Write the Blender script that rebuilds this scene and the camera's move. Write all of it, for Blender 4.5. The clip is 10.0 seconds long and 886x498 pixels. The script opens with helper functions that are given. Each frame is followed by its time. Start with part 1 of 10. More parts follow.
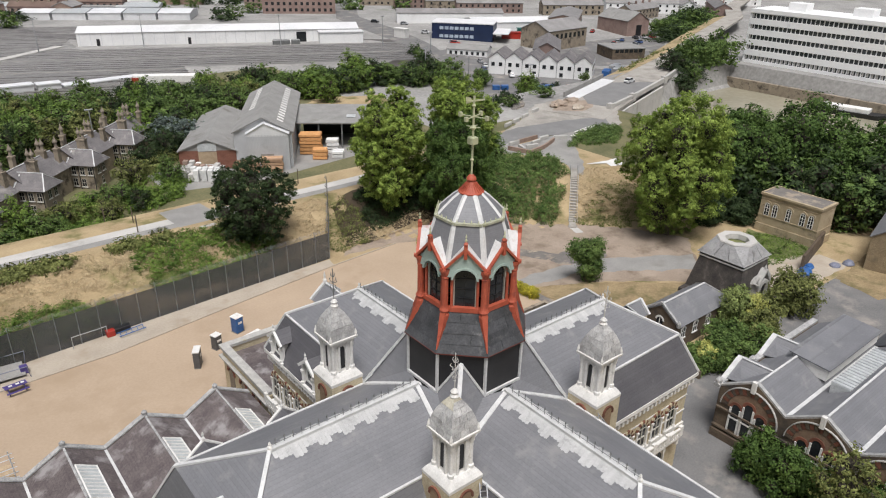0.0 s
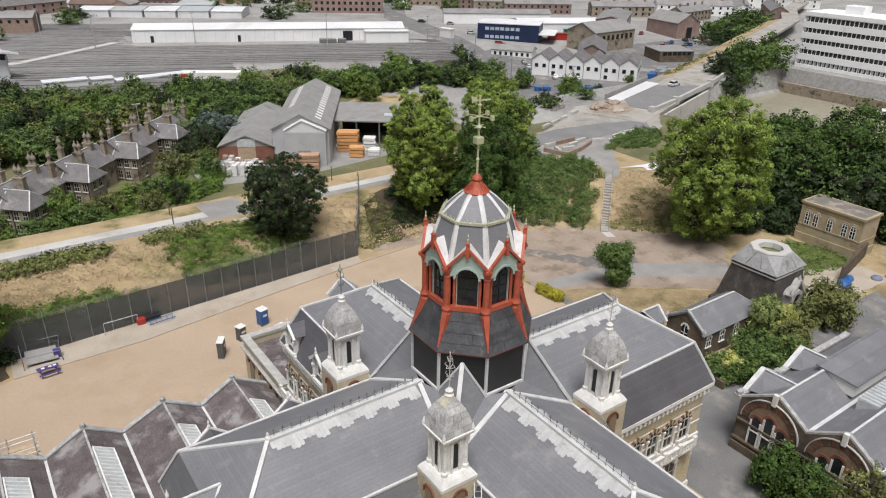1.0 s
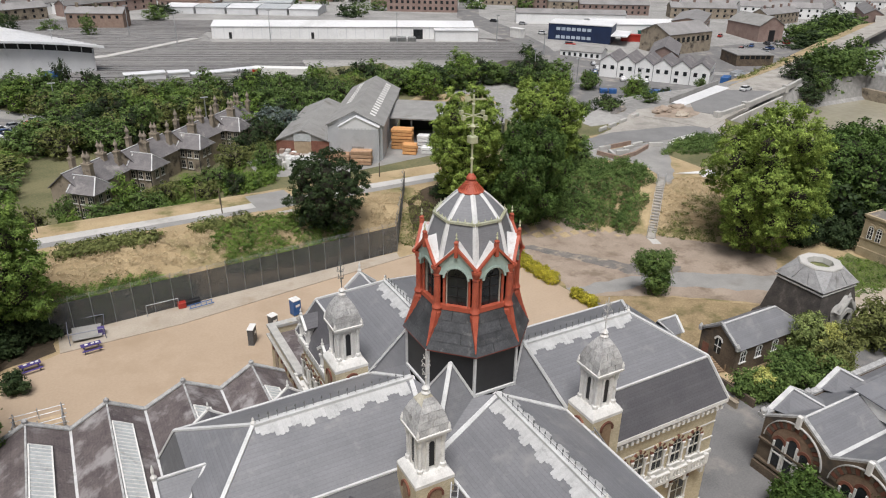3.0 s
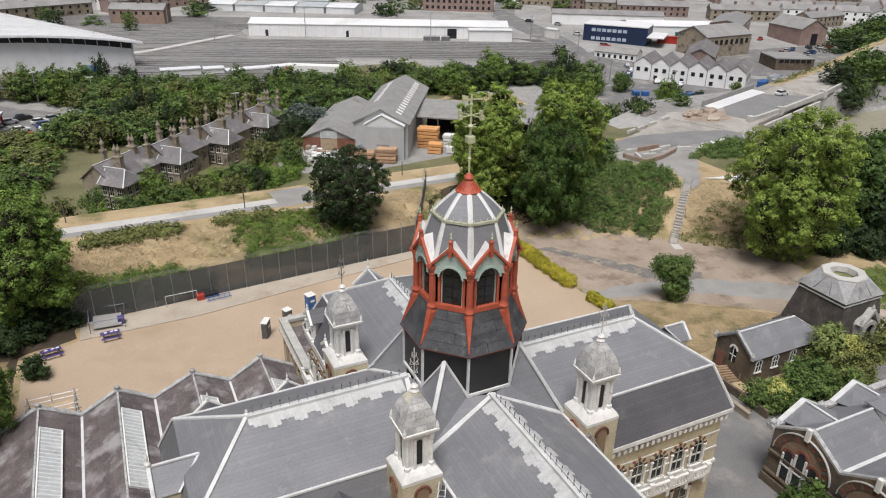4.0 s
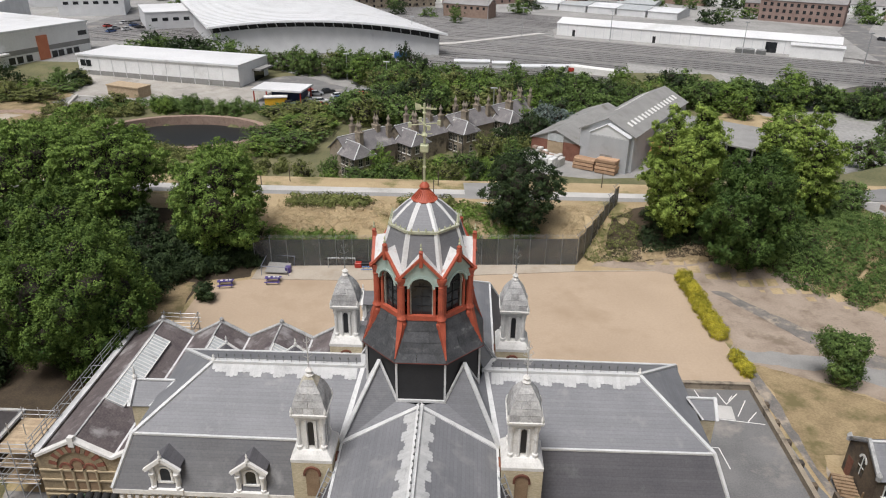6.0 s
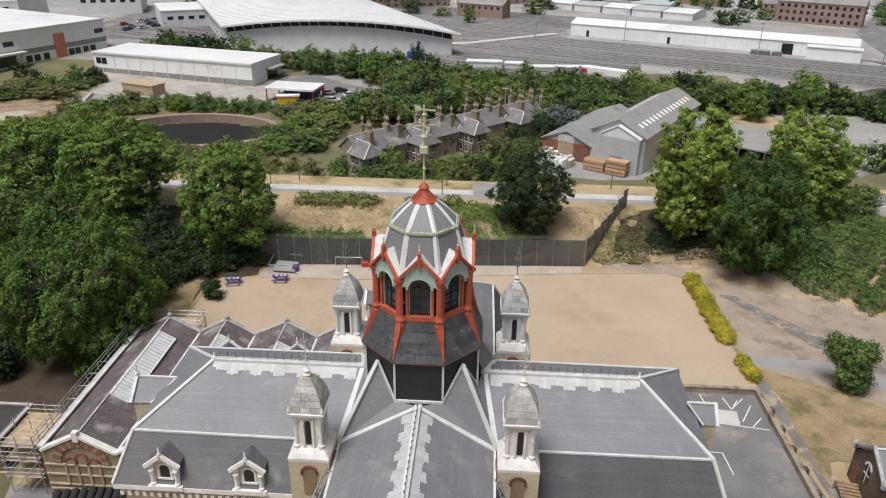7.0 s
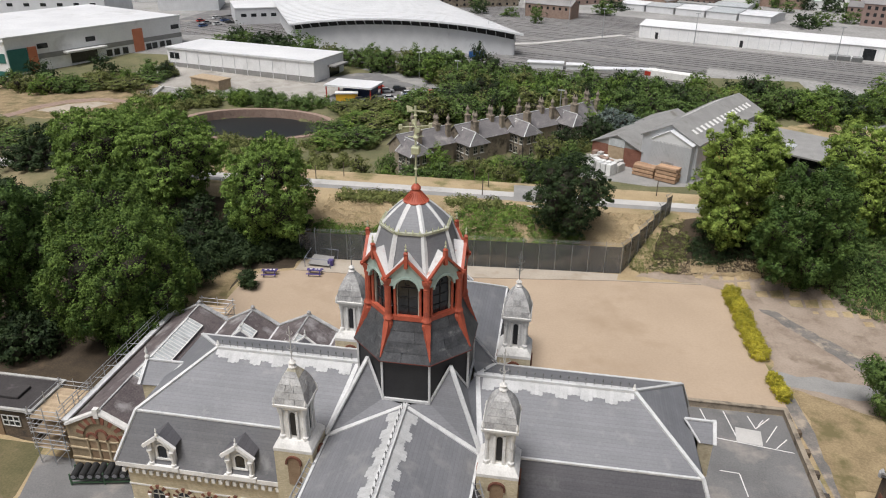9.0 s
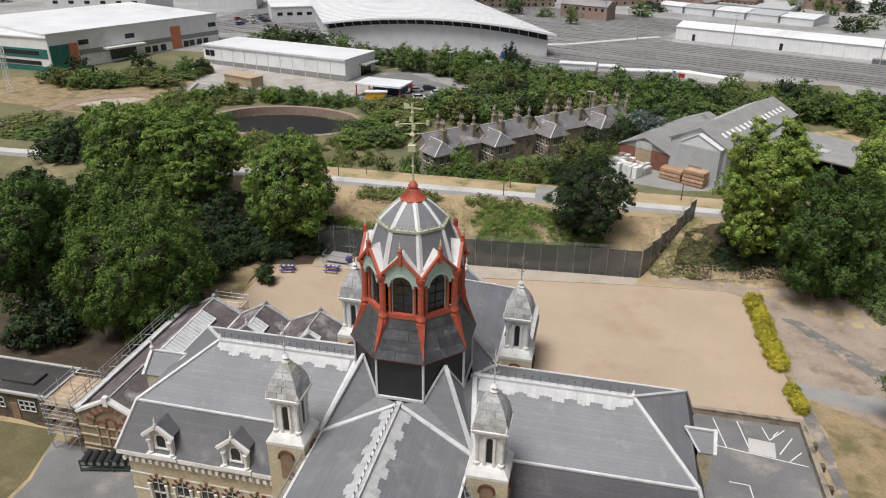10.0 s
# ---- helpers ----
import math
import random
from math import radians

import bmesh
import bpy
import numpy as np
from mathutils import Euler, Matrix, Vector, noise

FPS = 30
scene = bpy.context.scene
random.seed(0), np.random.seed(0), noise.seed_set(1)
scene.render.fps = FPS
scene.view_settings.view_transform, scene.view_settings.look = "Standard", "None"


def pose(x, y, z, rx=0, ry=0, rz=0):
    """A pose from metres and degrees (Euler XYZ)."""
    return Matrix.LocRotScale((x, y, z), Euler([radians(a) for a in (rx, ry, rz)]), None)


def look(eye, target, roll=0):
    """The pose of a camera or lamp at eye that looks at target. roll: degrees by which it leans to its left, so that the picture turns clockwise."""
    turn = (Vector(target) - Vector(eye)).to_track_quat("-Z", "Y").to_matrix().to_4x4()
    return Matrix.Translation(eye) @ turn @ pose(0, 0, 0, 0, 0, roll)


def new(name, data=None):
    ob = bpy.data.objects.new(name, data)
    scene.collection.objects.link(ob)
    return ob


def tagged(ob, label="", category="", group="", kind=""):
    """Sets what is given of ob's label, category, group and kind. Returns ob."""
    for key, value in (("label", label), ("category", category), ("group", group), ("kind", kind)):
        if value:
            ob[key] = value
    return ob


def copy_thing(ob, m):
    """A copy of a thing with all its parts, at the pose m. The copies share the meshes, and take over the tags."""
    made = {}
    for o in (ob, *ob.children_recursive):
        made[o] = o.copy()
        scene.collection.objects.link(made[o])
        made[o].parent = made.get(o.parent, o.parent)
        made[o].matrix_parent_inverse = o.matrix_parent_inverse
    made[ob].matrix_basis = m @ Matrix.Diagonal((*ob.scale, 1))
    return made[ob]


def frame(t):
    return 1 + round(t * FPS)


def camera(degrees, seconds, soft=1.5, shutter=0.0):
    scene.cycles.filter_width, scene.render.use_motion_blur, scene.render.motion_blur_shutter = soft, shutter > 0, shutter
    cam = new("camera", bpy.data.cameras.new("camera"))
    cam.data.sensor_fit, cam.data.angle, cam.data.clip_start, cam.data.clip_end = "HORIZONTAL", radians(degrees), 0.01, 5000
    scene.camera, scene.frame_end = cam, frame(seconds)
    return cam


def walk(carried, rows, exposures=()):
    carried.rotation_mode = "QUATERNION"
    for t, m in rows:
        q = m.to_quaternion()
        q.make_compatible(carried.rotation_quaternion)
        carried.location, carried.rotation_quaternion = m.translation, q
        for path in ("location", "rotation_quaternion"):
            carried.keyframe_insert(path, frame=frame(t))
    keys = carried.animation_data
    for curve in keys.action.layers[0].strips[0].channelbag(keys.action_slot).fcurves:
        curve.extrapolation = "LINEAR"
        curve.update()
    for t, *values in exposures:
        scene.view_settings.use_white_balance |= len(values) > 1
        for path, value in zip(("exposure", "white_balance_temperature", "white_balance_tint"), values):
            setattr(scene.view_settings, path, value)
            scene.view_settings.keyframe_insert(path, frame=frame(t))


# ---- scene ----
cam = camera(64.0, 10.0, soft=1.1)
PATH = [
    (0, (-29.212, -32.692, 47.292), (-28.058, -31.291, 46.452), 1.1),
    (0.5, (-28.159, -33.554, 47.257), (-27.055, -32.114, 46.416), 1.1),
    (1, (-27.101, -34.421, 47.276), (-26.049, -32.943, 46.435), 1.1),
    (1.5, (-26.025, -35.193, 47.296), (-25.019, -33.683, 46.454), 1.1),
    (2, (-24.944, -35.916, 47.302), (-23.98, -34.38, 46.459), 1.1),
    (2.5, (-23.849, -36.568, 47.267), (-22.93, -35.005, 46.423), 1.1),
    (2.7, (-23.368, -36.871, 47.306), (-22.466, -35.298, 46.461), 1.0),
    (3.8, (-20.852, -38.242, 47.32), (-20.041, -36.622, 46.473), 1.0),
    (4, (-20.461, -38.462, 47.345), (-19.669, -36.833, 46.497), 1.1),
    (4.5, (-18.076, -39.592, 47.363), (-17.379, -37.921, 46.513), 0.9),
    (4.7, (-14.786, -40.792, 47.525), (-14.206, -39.079, 46.671), 0.8),
    (5, (-9.883, -42.078, 47.531), (-9.491, -40.311, 46.679), 0.9),
    (5.2, (-6.35, -42.81, 47.745), (-6.068, -41.023, 46.893), 0.6),
    (5.5, (-1.133, -43.159, 48.023), (-1.047, -41.355, 47.164), 0.9),
    (5.7, (2.491, -43.129, 48.143), (2.438, -41.324, 47.284), 0.7),
    (6.8, (3.14, -43.036, 48.092), (3.062, -41.231, 47.233), 0.7),
    (7, (3.721, -43.006, 48.27), (3.619, -41.203, 47.409), 0.8),
    (7.5, (4.921, -42.893, 48.243), (4.768, -41.094, 47.382), 0.8),
    (8, (6.236, -42.763, 48.343), (6.032, -40.971, 47.48), 0.7),
    (8.5, (7.519, -42.641, 48.421), (7.271, -40.854, 47.558), 0.6),
    (9, (8.77, -42.499, 48.473), (8.479, -40.719, 47.609), 0.6),
    (9.5, (10.04, -42.148, 48.411), (9.702, -40.377, 47.547), 0.6),
    (10, (11.183, -41.791, 48.262), (10.797, -40.029, 47.398), 0.6),
]
walk(cam, [(t, look(eye, target, roll)) for t, eye, target, roll in PATH])

# ---- light: an overcast sky with a weak, wide sun behind the cloud ----
SUN_EL, SUN_AZ = 67.0, 215.0
world = bpy.data.worlds.new("overcast_sky")
scene.world = world
world.use_nodes = True
wn = world.node_tree
wn.nodes.clear()
w_out = wn.nodes.new("ShaderNodeOutputWorld")
w_bg = wn.nodes.new("ShaderNodeBackground")
w_sky = wn.nodes.new("ShaderNodeTexSky")
w_sky.sky_type = "NISHITA"
w_sky.sun_disc = False
w_sky.sun_elevation, w_sky.sun_rotation = radians(SUN_EL), radians(SUN_AZ)
w_sky.air_density, w_sky.dust_density, w_sky.ozone_density = 1.0, 6.0, 0.6
w_hsv = wn.nodes.new("ShaderNodeHueSaturation")
w_hsv.inputs["Saturation"].default_value = 0.66
w_bg.inputs["Strength"].default_value = 0.063
wn.links.new(w_sky.outputs[0], w_hsv.inputs["Color"])
wn.links.new(w_hsv.outputs[0], w_bg.inputs["Color"])
wn.links.new(w_bg.outputs[0], w_out.inputs["Surface"])
sun = new("sun", bpy.data.lights.new("sun", "SUN"))
sun.data.energy, sun.data.angle, sun.data.color = 2.6, radians(26), (0.985, 0.98, 1.0)
sun.matrix_world = look((0, 0, 300), Vector((0, 0, 300)) - Vector((math.sin(radians(SUN_AZ)) * math.cos(radians(SUN_EL)),
                        math.cos(radians(SUN_AZ)) * math.cos(radians(SUN_EL)), math.sin(radians(SUN_EL)))))
scene.view_settings.exposure = 0.28

# ---- materials ----
def material(name, c1, c2, scale=0.6, fine=9.0, rough=0.85, bump=0.15, metal=0.0, vary=0.0, island=0.0, stain=None, stain_scale=0.12,
             stain_at=0.58, courses=0.0, brick=None, leaf=0.0):
    """Two colours mixed by coarse and fine noise in world metres, with bump; optional stains, roof courses, bricks, per-piece variation."""
    m = bpy.data.materials.new(name)
    m.use_nodes = True
    n, l = m.node_tree.nodes, m.node_tree.links
    bs = n["Principled BSDF"]
    geo = n.new("ShaderNodeNewGeometry")

    def noise_tex(sc, det):
        t = n.new("ShaderNodeTexNoise")
        t.inputs["Scale"].default_value, t.inputs["Detail"].default_value = sc, det
        l.new(geo.outputs["Position"], t.inputs["Vector"])
        return t

    def mixer(a, b, fac):
        x = n.new("ShaderNodeMix")
        x.data_type = "RGBA"
        for sock, v in ((x.inputs[6], a), (x.inputs[7], b), (x.inputs[0], fac)):
            if isinstance(v, (tuple, float, int)):
                sock.default_value = (*v, 1) if isinstance(v, tuple) else v
            else:
                l.new(v, sock)
        return x.outputs[2]

    def ramp(src, lo, hi):
        r = n.new("ShaderNodeMapRange")
        r.inputs[1].default_value, r.inputs[2].default_value = lo, hi
        l.new(src, r.inputs[0])
        return r.outputs[0]

    big, small = noise_tex(scale, 4), noise_tex(fine, 5)
    add = n.new("ShaderNodeMath")
    add.operation = "MULTIPLY_ADD"
    add.inputs[1].default_value = 0.45
    l.new(small.outputs[0], add.inputs[0])
    half = n.new("ShaderNodeMath")
    half.operation = "MULTIPLY"
    half.inputs[1].default_value = 0.55
    l.new(big.outputs[0], half.inputs[0])
    l.new(half.outputs[0], add.inputs[2])
    col = mixer(c1, c2, ramp(add.outputs[0], 0.36, 0.64))
    height = small.outputs[0]
    if brick:
        sep, com = n.new("ShaderNodeSeparateXYZ"), n.new("ShaderNodeCombineXYZ")
        l.new(geo.outputs["Position"], sep.inputs[0])
        s = n.new("ShaderNodeMath")
        l.new(sep.outputs[0], s.inputs[0])
        l.new(sep.outputs[1], s.inputs[1])
        l.new(s.outputs[0], com.inputs[0])
        l.new(sep.outputs[2], com.inputs[1])
        bt = n.new("ShaderNodeTexBrick")
        l.new(com.outputs[0], bt.inputs["Vector"])
        bt.inputs["Scale"].default_value = 1.0
        bt.inputs["Brick Width"].default_value, bt.inputs["Row Height"].default_value = brick[1], brick[2]
        bt.inputs["Mortar Size"].default_value = 0.008
        bt.inputs["Color1"].default_value, bt.inputs["Color2"].default_value = (1, 1, 1, 1), (0.72, 0.72, 0.72, 1)
        bt.inputs["Mortar"].default_value = (*brick[0], 1)
        mul = n.new("ShaderNodeMix")
        mul.data_type, mul.blend_type = "RGBA", "MULTIPLY"
        mul.inputs[0].default_value = 0.8
        l.new(col, mul.inputs[6])
        l.new(bt.outputs[0], mul.inputs[7])
        col = mul.outputs[2]
    if courses:
        sep = n.new("ShaderNodeSeparateXYZ")
        l.new(geo.outputs["Position"], sep.inputs[0])
        d = n.new("ShaderNodeMath")
        d.operation = "DIVIDE"
        d.inputs[1].default_value = courses
        l.new(sep.outputs[2], d.inputs[0])
        f = n.new("ShaderNodeMath")
        f.operation = "FRACT"
        l.new(d.outputs[0], f.inputs[0])
        fl = n.new("ShaderNodeMath")
        fl.operation = "FLOOR"
        l.new(d.outputs[0], fl.inputs[0])
        wn_ = n.new("ShaderNodeTexWhiteNoise")
        wn_.noise_dimensions = "1D"
        l.new(fl.outputs[0], wn_.inputs["W"])
        rowc = n.new("ShaderNodeMapRange")
        rowc.inputs[3].default_value, rowc.inputs[4].default_value = 0.94, 1.05
        l.new(wn_.outputs["Value"], rowc.inputs[0])
        edge = ramp(f.outputs[0], 0.0, 0.16)
        em = n.new("ShaderNodeMapRange")
        em.inputs[3].default_value, em.inputs[4].default_value = 0.78, 1.0
        l.new(edge, em.inputs[0])
        both = n.new("ShaderNodeMath")
        both.operation = "MULTIPLY"
        l.new(rowc.outputs[0], both.inputs[0])
        l.new(em.outputs[0], both.inputs[1])
        hv = n.new("ShaderNodeHueSaturation")
        l.new(both.outputs[0], hv.inputs["Value"])
        l.new(col, hv.inputs["Color"])
        col = hv.outputs[0]
    if stain:
        st = noise_tex(stain_scale, 8)
        st.inputs["Roughness"].default_value = 0.65
        col = mixer(col, stain, ramp(st.outputs[0], stain_at, stain_at + 0.14))
    for amount, node, sock in ((vary, "ShaderNodeObjectInfo", "Random"), (island, "ShaderNodeNewGeometry", "Random Per Island")):
        if amount:
            r = n.new(node)
            mr = n.new("ShaderNodeMapRange")
            mr.inputs[3].default_value, mr.inputs[4].default_value = 1 - amount, 1 + amount
            l.new(r.outputs[sock], mr.inputs[0])
            hv = n.new("ShaderNodeHueSaturation")
            l.new(mr.outputs[0], hv.inputs["Value"])
            l.new(col, hv.inputs["Color"])
            col = hv.outputs[0]
    l.new(col, bs.inputs["Base Color"])
    bs.inputs["Roughness"].default_value, bs.inputs["Metallic"].default_value = rough, metal
    if bump:
        b = n.new("ShaderNodeBump")
        b.inputs["Strength"].default_value, b.inputs["Distance"].default_value = bump, 0.05
        l.new(height, b.inputs["Height"])
        l.new(b.outputs[0], bs.inputs["Normal"])
    if leaf:
        tr, mx = n.new("ShaderNodeBsdfTranslucent"), n.new("ShaderNodeMixShader")
        l.new(col, tr.inputs["Color"])
        bs.inputs["Specular IOR Level"].default_value = 0.25
        mx.inputs[0].default_value = leaf
        l.new(bs.outputs[0], mx.inputs[1])
        l.new(tr.outputs[0], mx.inputs[2])
        l.new(mx.outputs[0], n["Material Output"].inputs["Surface"])
    return m


M_SLATE = material("slate_roof", (0.158, 0.16, 0.17), (0.205, 0.206, 0.216), 0.35, 7, 0.55, 0.12, courses=0.125, stain=(0.235, 0.234, 0.232), stain_scale=0.55, stain_at=0.56)
# shade of steep slopes is put into these two greys; arms differ in tone
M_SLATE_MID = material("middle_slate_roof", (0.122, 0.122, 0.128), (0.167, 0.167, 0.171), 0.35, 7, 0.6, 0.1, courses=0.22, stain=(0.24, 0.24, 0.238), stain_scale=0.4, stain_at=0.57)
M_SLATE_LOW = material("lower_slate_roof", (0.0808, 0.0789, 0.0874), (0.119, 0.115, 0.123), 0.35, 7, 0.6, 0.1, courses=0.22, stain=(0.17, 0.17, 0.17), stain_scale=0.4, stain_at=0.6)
M_SOAKER = material("streaked_lead_soaker", (0.4, 0.4, 0.395), (0.52, 0.52, 0.51), 1.2, 10, 0.6, 0.1, stain=(0.33, 0.33, 0.325), stain_scale=1.6, stain_at=0.56, island=0.06)
M_MAROON = material("dark_maroon_paint", (0.1, 0.025, 0.018), (0.15, 0.04, 0.03), 2, 12, 0.6, 0.05)
M_SASH = material("weathered_sash_paint", (0.34, 0.32, 0.27), (0.46, 0.44, 0.38), 2, 12, 0.7, 0.05)
M_CAPGREY = material("grey_lead_cap", (0.24, 0.24, 0.235), (0.5, 0.495, 0.485), 1.7, 8, 0.75, 0.3, stain=(0.45, 0.44, 0.42), stain_scale=0.9, stain_at=0.57)
M_CAPGOLD = material("ochre_lichened_cap", (0.27, 0.265, 0.255), (0.58, 0.57, 0.55), 1.7, 9, 0.85, 0.35, stain=(0.4, 0.31, 0.13), stain_scale=0.6, stain_at=0.6)
M_CAPBLOCK = material("weathered_cap_block", (0.27, 0.265, 0.26), (0.52, 0.515, 0.5), 1.3, 9, 0.85, 0.3, vary=0.2, stain=(0.2, 0.195, 0.185), stain_scale=0.9, stain_at=0.58)
M_CAPLICHEN = material("ochre_lichened_block", (0.34, 0.31, 0.23), (0.54, 0.51, 0.42), 1.3, 9, 0.85, 0.3, vary=0.12, stain=(0.42, 0.34, 0.14), stain_scale=0.9, stain_at=0.54)
M_SKIRT = material("rain_streaked_slate_board", (0.035, 0.037, 0.04), (0.085, 0.087, 0.092), 1.1, 8, 0.5, 0.2, vary=0.2, stain=(0.17, 0.17, 0.168), stain_scale=1.3, stain_at=0.57)
M_PALETIMBER = material("weathered_pale_timber", (0.36, 0.22, 0.13), (0.5, 0.33, 0.21), 1.5, 9, 0.85, 0.1, vary=0.25)
M_TYMP = material("buff_tympanum_brick", (0.17, 0.11, 0.075), (0.27, 0.185, 0.125), 1.5, 10, 0.92, 0.25, stain=(0.16, 0.07, 0.045), stain_scale=0.9, stain_at=0.54)
M_SOOT = material("soot_black_brick", (0.045, 0.04, 0.038), (0.1, 0.088, 0.078), 0.8, 8, 0.92, 0.3, stain=(0.15, 0.135, 0.115), stain_scale=0.8, stain_at=0.57, brick=((0.75, 0.72, 0.68), 0.225, 0.075))
M_VOUSSDARK = material("sooty_red_brick", (0.12, 0.045, 0.028), (0.2, 0.08, 0.05), 2, 12, 0.92, 0.2, vary=0.25)
M_SCRUBLAND = material("green_scrubland", (0.095, 0.1, 0.045), (0.185, 0.168, 0.085), 0.15, 2.5, 0.97, 0.3, stain=(0.26, 0.21, 0.12), stain_scale=0.05, stain_at=0.57)
# grey ground of the town, made paler to carry distance haze
M_TOWN = material("grey_town_ground", (0.21, 0.205, 0.195), (0.38, 0.37, 0.35), 0.06, 1.0, 0.95, 0.1, stain=(0.09, 0.11, 0.05), stain_scale=0.03, stain_at=0.6)
M_SLATE_DARK = material("dark_slate_roof", (0.055, 0.057, 0.062), (0.09, 0.092, 0.098), 0.5, 7, 0.6, 0.1, courses=0.2)
M_SLATE_OLD = material("weathered_slate_roof", (0.13, 0.122, 0.124), (0.21, 0.196, 0.194), 0.5, 5, 0.75, 0.15, courses=0.09, stain=(0.32, 0.3, 0.28), stain_scale=0.3, stain_at=0.56)
M_LEAD = material("pale_lead_flashing", (0.5, 0.5, 0.49), (0.66, 0.66, 0.65), 1.2, 10, 0.6, 0.1, stain=(0.36, 0.36, 0.35), stain_scale=0.9, stain_at=0.6)
M_PANEL = material("black_cladding", (0.012, 0.012, 0.013), (0.02, 0.02, 0.022), 1, 8, 0.5, 0.03)
M_RED = material("red_painted_iron", (0.34, 0.066, 0.034), (0.46, 0.105, 0.056), 1.5, 12, 0.6, 0.12, stain=(0.25, 0.055, 0.038), stain_scale=1.6, stain_at=0.56)
M_TEAL = material("pale_green_paint", (0.32, 0.42, 0.38), (0.42, 0.5, 0.45), 2, 12, 0.6, 0.1, stain=(0.22, 0.26, 0.23), stain_scale=2)
M_WHITE = material("white_paint", (0.66, 0.65, 0.62), (0.78, 0.77, 0.74), 1.2, 9, 0.6, 0.08, stain=(0.5, 0.48, 0.44), stain_scale=0.8)
M_STONE = material("pale_limestone", (0.58, 0.565, 0.53), (0.76, 0.745, 0.71), 1.4, 9, 0.85, 0.25, stain=(0.4, 0.385, 0.35), stain_scale=1.1, stain_at=0.6)
M_CAP = material("lichen_stone_cap", (0.34, 0.33, 0.31), (0.5, 0.49, 0.46), 1.6, 9, 0.9, 0.3, stain=(0.34, 0.29, 0.14), stain_scale=0.8, stain_at=0.6)
M_CREAM = material("cream_gault_brick", (0.5, 0.43, 0.29), (0.64, 0.56, 0.4), 0.8, 8, 0.9, 0.2, stain=(0.33, 0.27, 0.18), stain_scale=0.4, stain_at=0.52, brick=((0.85, 0.83, 0.78), 0.225, 0.075))
M_BROWN = material("soot_brown_stock_brick", (0.10, 0.075, 0.055), (0.19, 0.145, 0.1), 0.7, 8, 0.92, 0.25, stain=(0.055, 0.047, 0.042), stain_scale=0.4, stain_at=0.52, brick=((0.6, 0.57, 0.53), 0.225, 0.075))
M_STOCK = material("yellow_stock_brick", (0.24, 0.185, 0.115), (0.36, 0.285, 0.18), 0.7, 8, 0.92, 0.25, stain=(0.14, 0.115, 0.085), stain_scale=0.4, stain_at=0.55, brick=((0.7, 0.67, 0.62), 0.225, 0.075))
M_REDBRICK = material("red_brick", (0.2, 0.085, 0.058), (0.29, 0.13, 0.09), 0.9, 9, 0.9, 0.2, vary=0.12, brick=((0.7, 0.66, 0.6), 0.225, 0.075))
M_VOUSS = material("red_brick_voussoir", (0.16, 0.06, 0.038), (0.25, 0.095, 0.06), 2, 12, 0.9, 0.2, vary=0.2)
M_TERRA = material("buff_chimney_pot", (0.2, 0.17, 0.135), (0.3, 0.255, 0.2), 2, 12, 0.9, 0.2)
M_GLASS = material("dark_window_glass", (0.012, 0.014, 0.016), (0.03, 0.033, 0.036), 0.8, 3, 0.12, 0.0)
M_NICHE = material("weathered_timber_louvre", (0.2, 0.13, 0.075), (0.3, 0.21, 0.13), 1.5, 12, 0.85, 0.2)
M_ROOFGLASS = material("wired_rooflight_glass", (0.4, 0.42, 0.42), (0.55, 0.57, 0.57), 1.0, 6, 0.35, 0.05, stain=(0.3, 0.3, 0.29), stain_scale=0.8)
M_GILT = material("verdigris_gilt_finial", (0.4, 0.42, 0.27), (0.54, 0.54, 0.36), 2, 12, 0.55, 0.1, metal=0.1)
M_IRON = material("grey_iron", (0.16, 0.165, 0.16), (0.24, 0.245, 0.24), 2, 12, 0.55, 0.08, metal=0.4)
M_STEEL = material("galvanised_steel", (0.38, 0.39, 0.4), (0.5, 0.51, 0.52), 2, 12, 0.45, 0.05, metal=0.6)
M_GRAVEL = material("tan_hoggin_gravel", (0.388, 0.296, 0.209), (0.446, 0.344, 0.247), 0.12, 3.5, 0.95, 0.12, stain=(0.36, 0.27, 0.185), stain_scale=0.08, stain_at=0.52)
M_EARTH = material("bare_dry_earth", (0.27, 0.213, 0.165), (0.37, 0.3, 0.238), 0.3, 4, 0.97, 0.2, stain=(0.2, 0.155, 0.115), stain_scale=0.22, stain_at=0.5)
M_ASPHALT = material("worn_asphalt", (0.13, 0.128, 0.126), (0.2, 0.195, 0.19), 0.25, 6, 0.95, 0.12, stain=(0.3, 0.275, 0.245), stain_scale=0.16, stain_at=0.53)
M_TARPATCH = material("dark_tarmac_patch", (0.13, 0.122, 0.115), (0.21, 0.19, 0.17), 0.5, 6, 0.95, 0.1, stain=(0.37, 0.31, 0.24), stain_scale=0.4, stain_at=0.5)
M_COTTAGE = material("sooty_cottage_brick", (0.235, 0.195, 0.148), (0.35, 0.295, 0.222), 0.7, 8, 0.92, 0.25, stain=(0.08, 0.066, 0.052), stain_scale=0.4, stain_at=0.52)
M_CONCRETE = material("pale_concrete", (0.42, 0.41, 0.385), (0.54, 0.52, 0.49), 0.3, 6, 0.92, 0.12, stain=(0.33, 0.31, 0.28), stain_scale=0.2, stain_at=0.58)
M_PATHGREY = material("grey_bound_path", (0.23, 0.225, 0.215), (0.32, 0.31, 0.29), 0.3, 6, 0.95, 0.1, stain=(0.22, 0.21, 0.195), stain_scale=0.11, stain_at=0.54)
M_NEWTAR = material("even_grey_tarmac", (0.175, 0.173, 0.17), (0.225, 0.222, 0.217), 0.3, 5, 0.9, 0.05, stain=(0.26, 0.255, 0.245), stain_scale=0.2, stain_at=0.6)
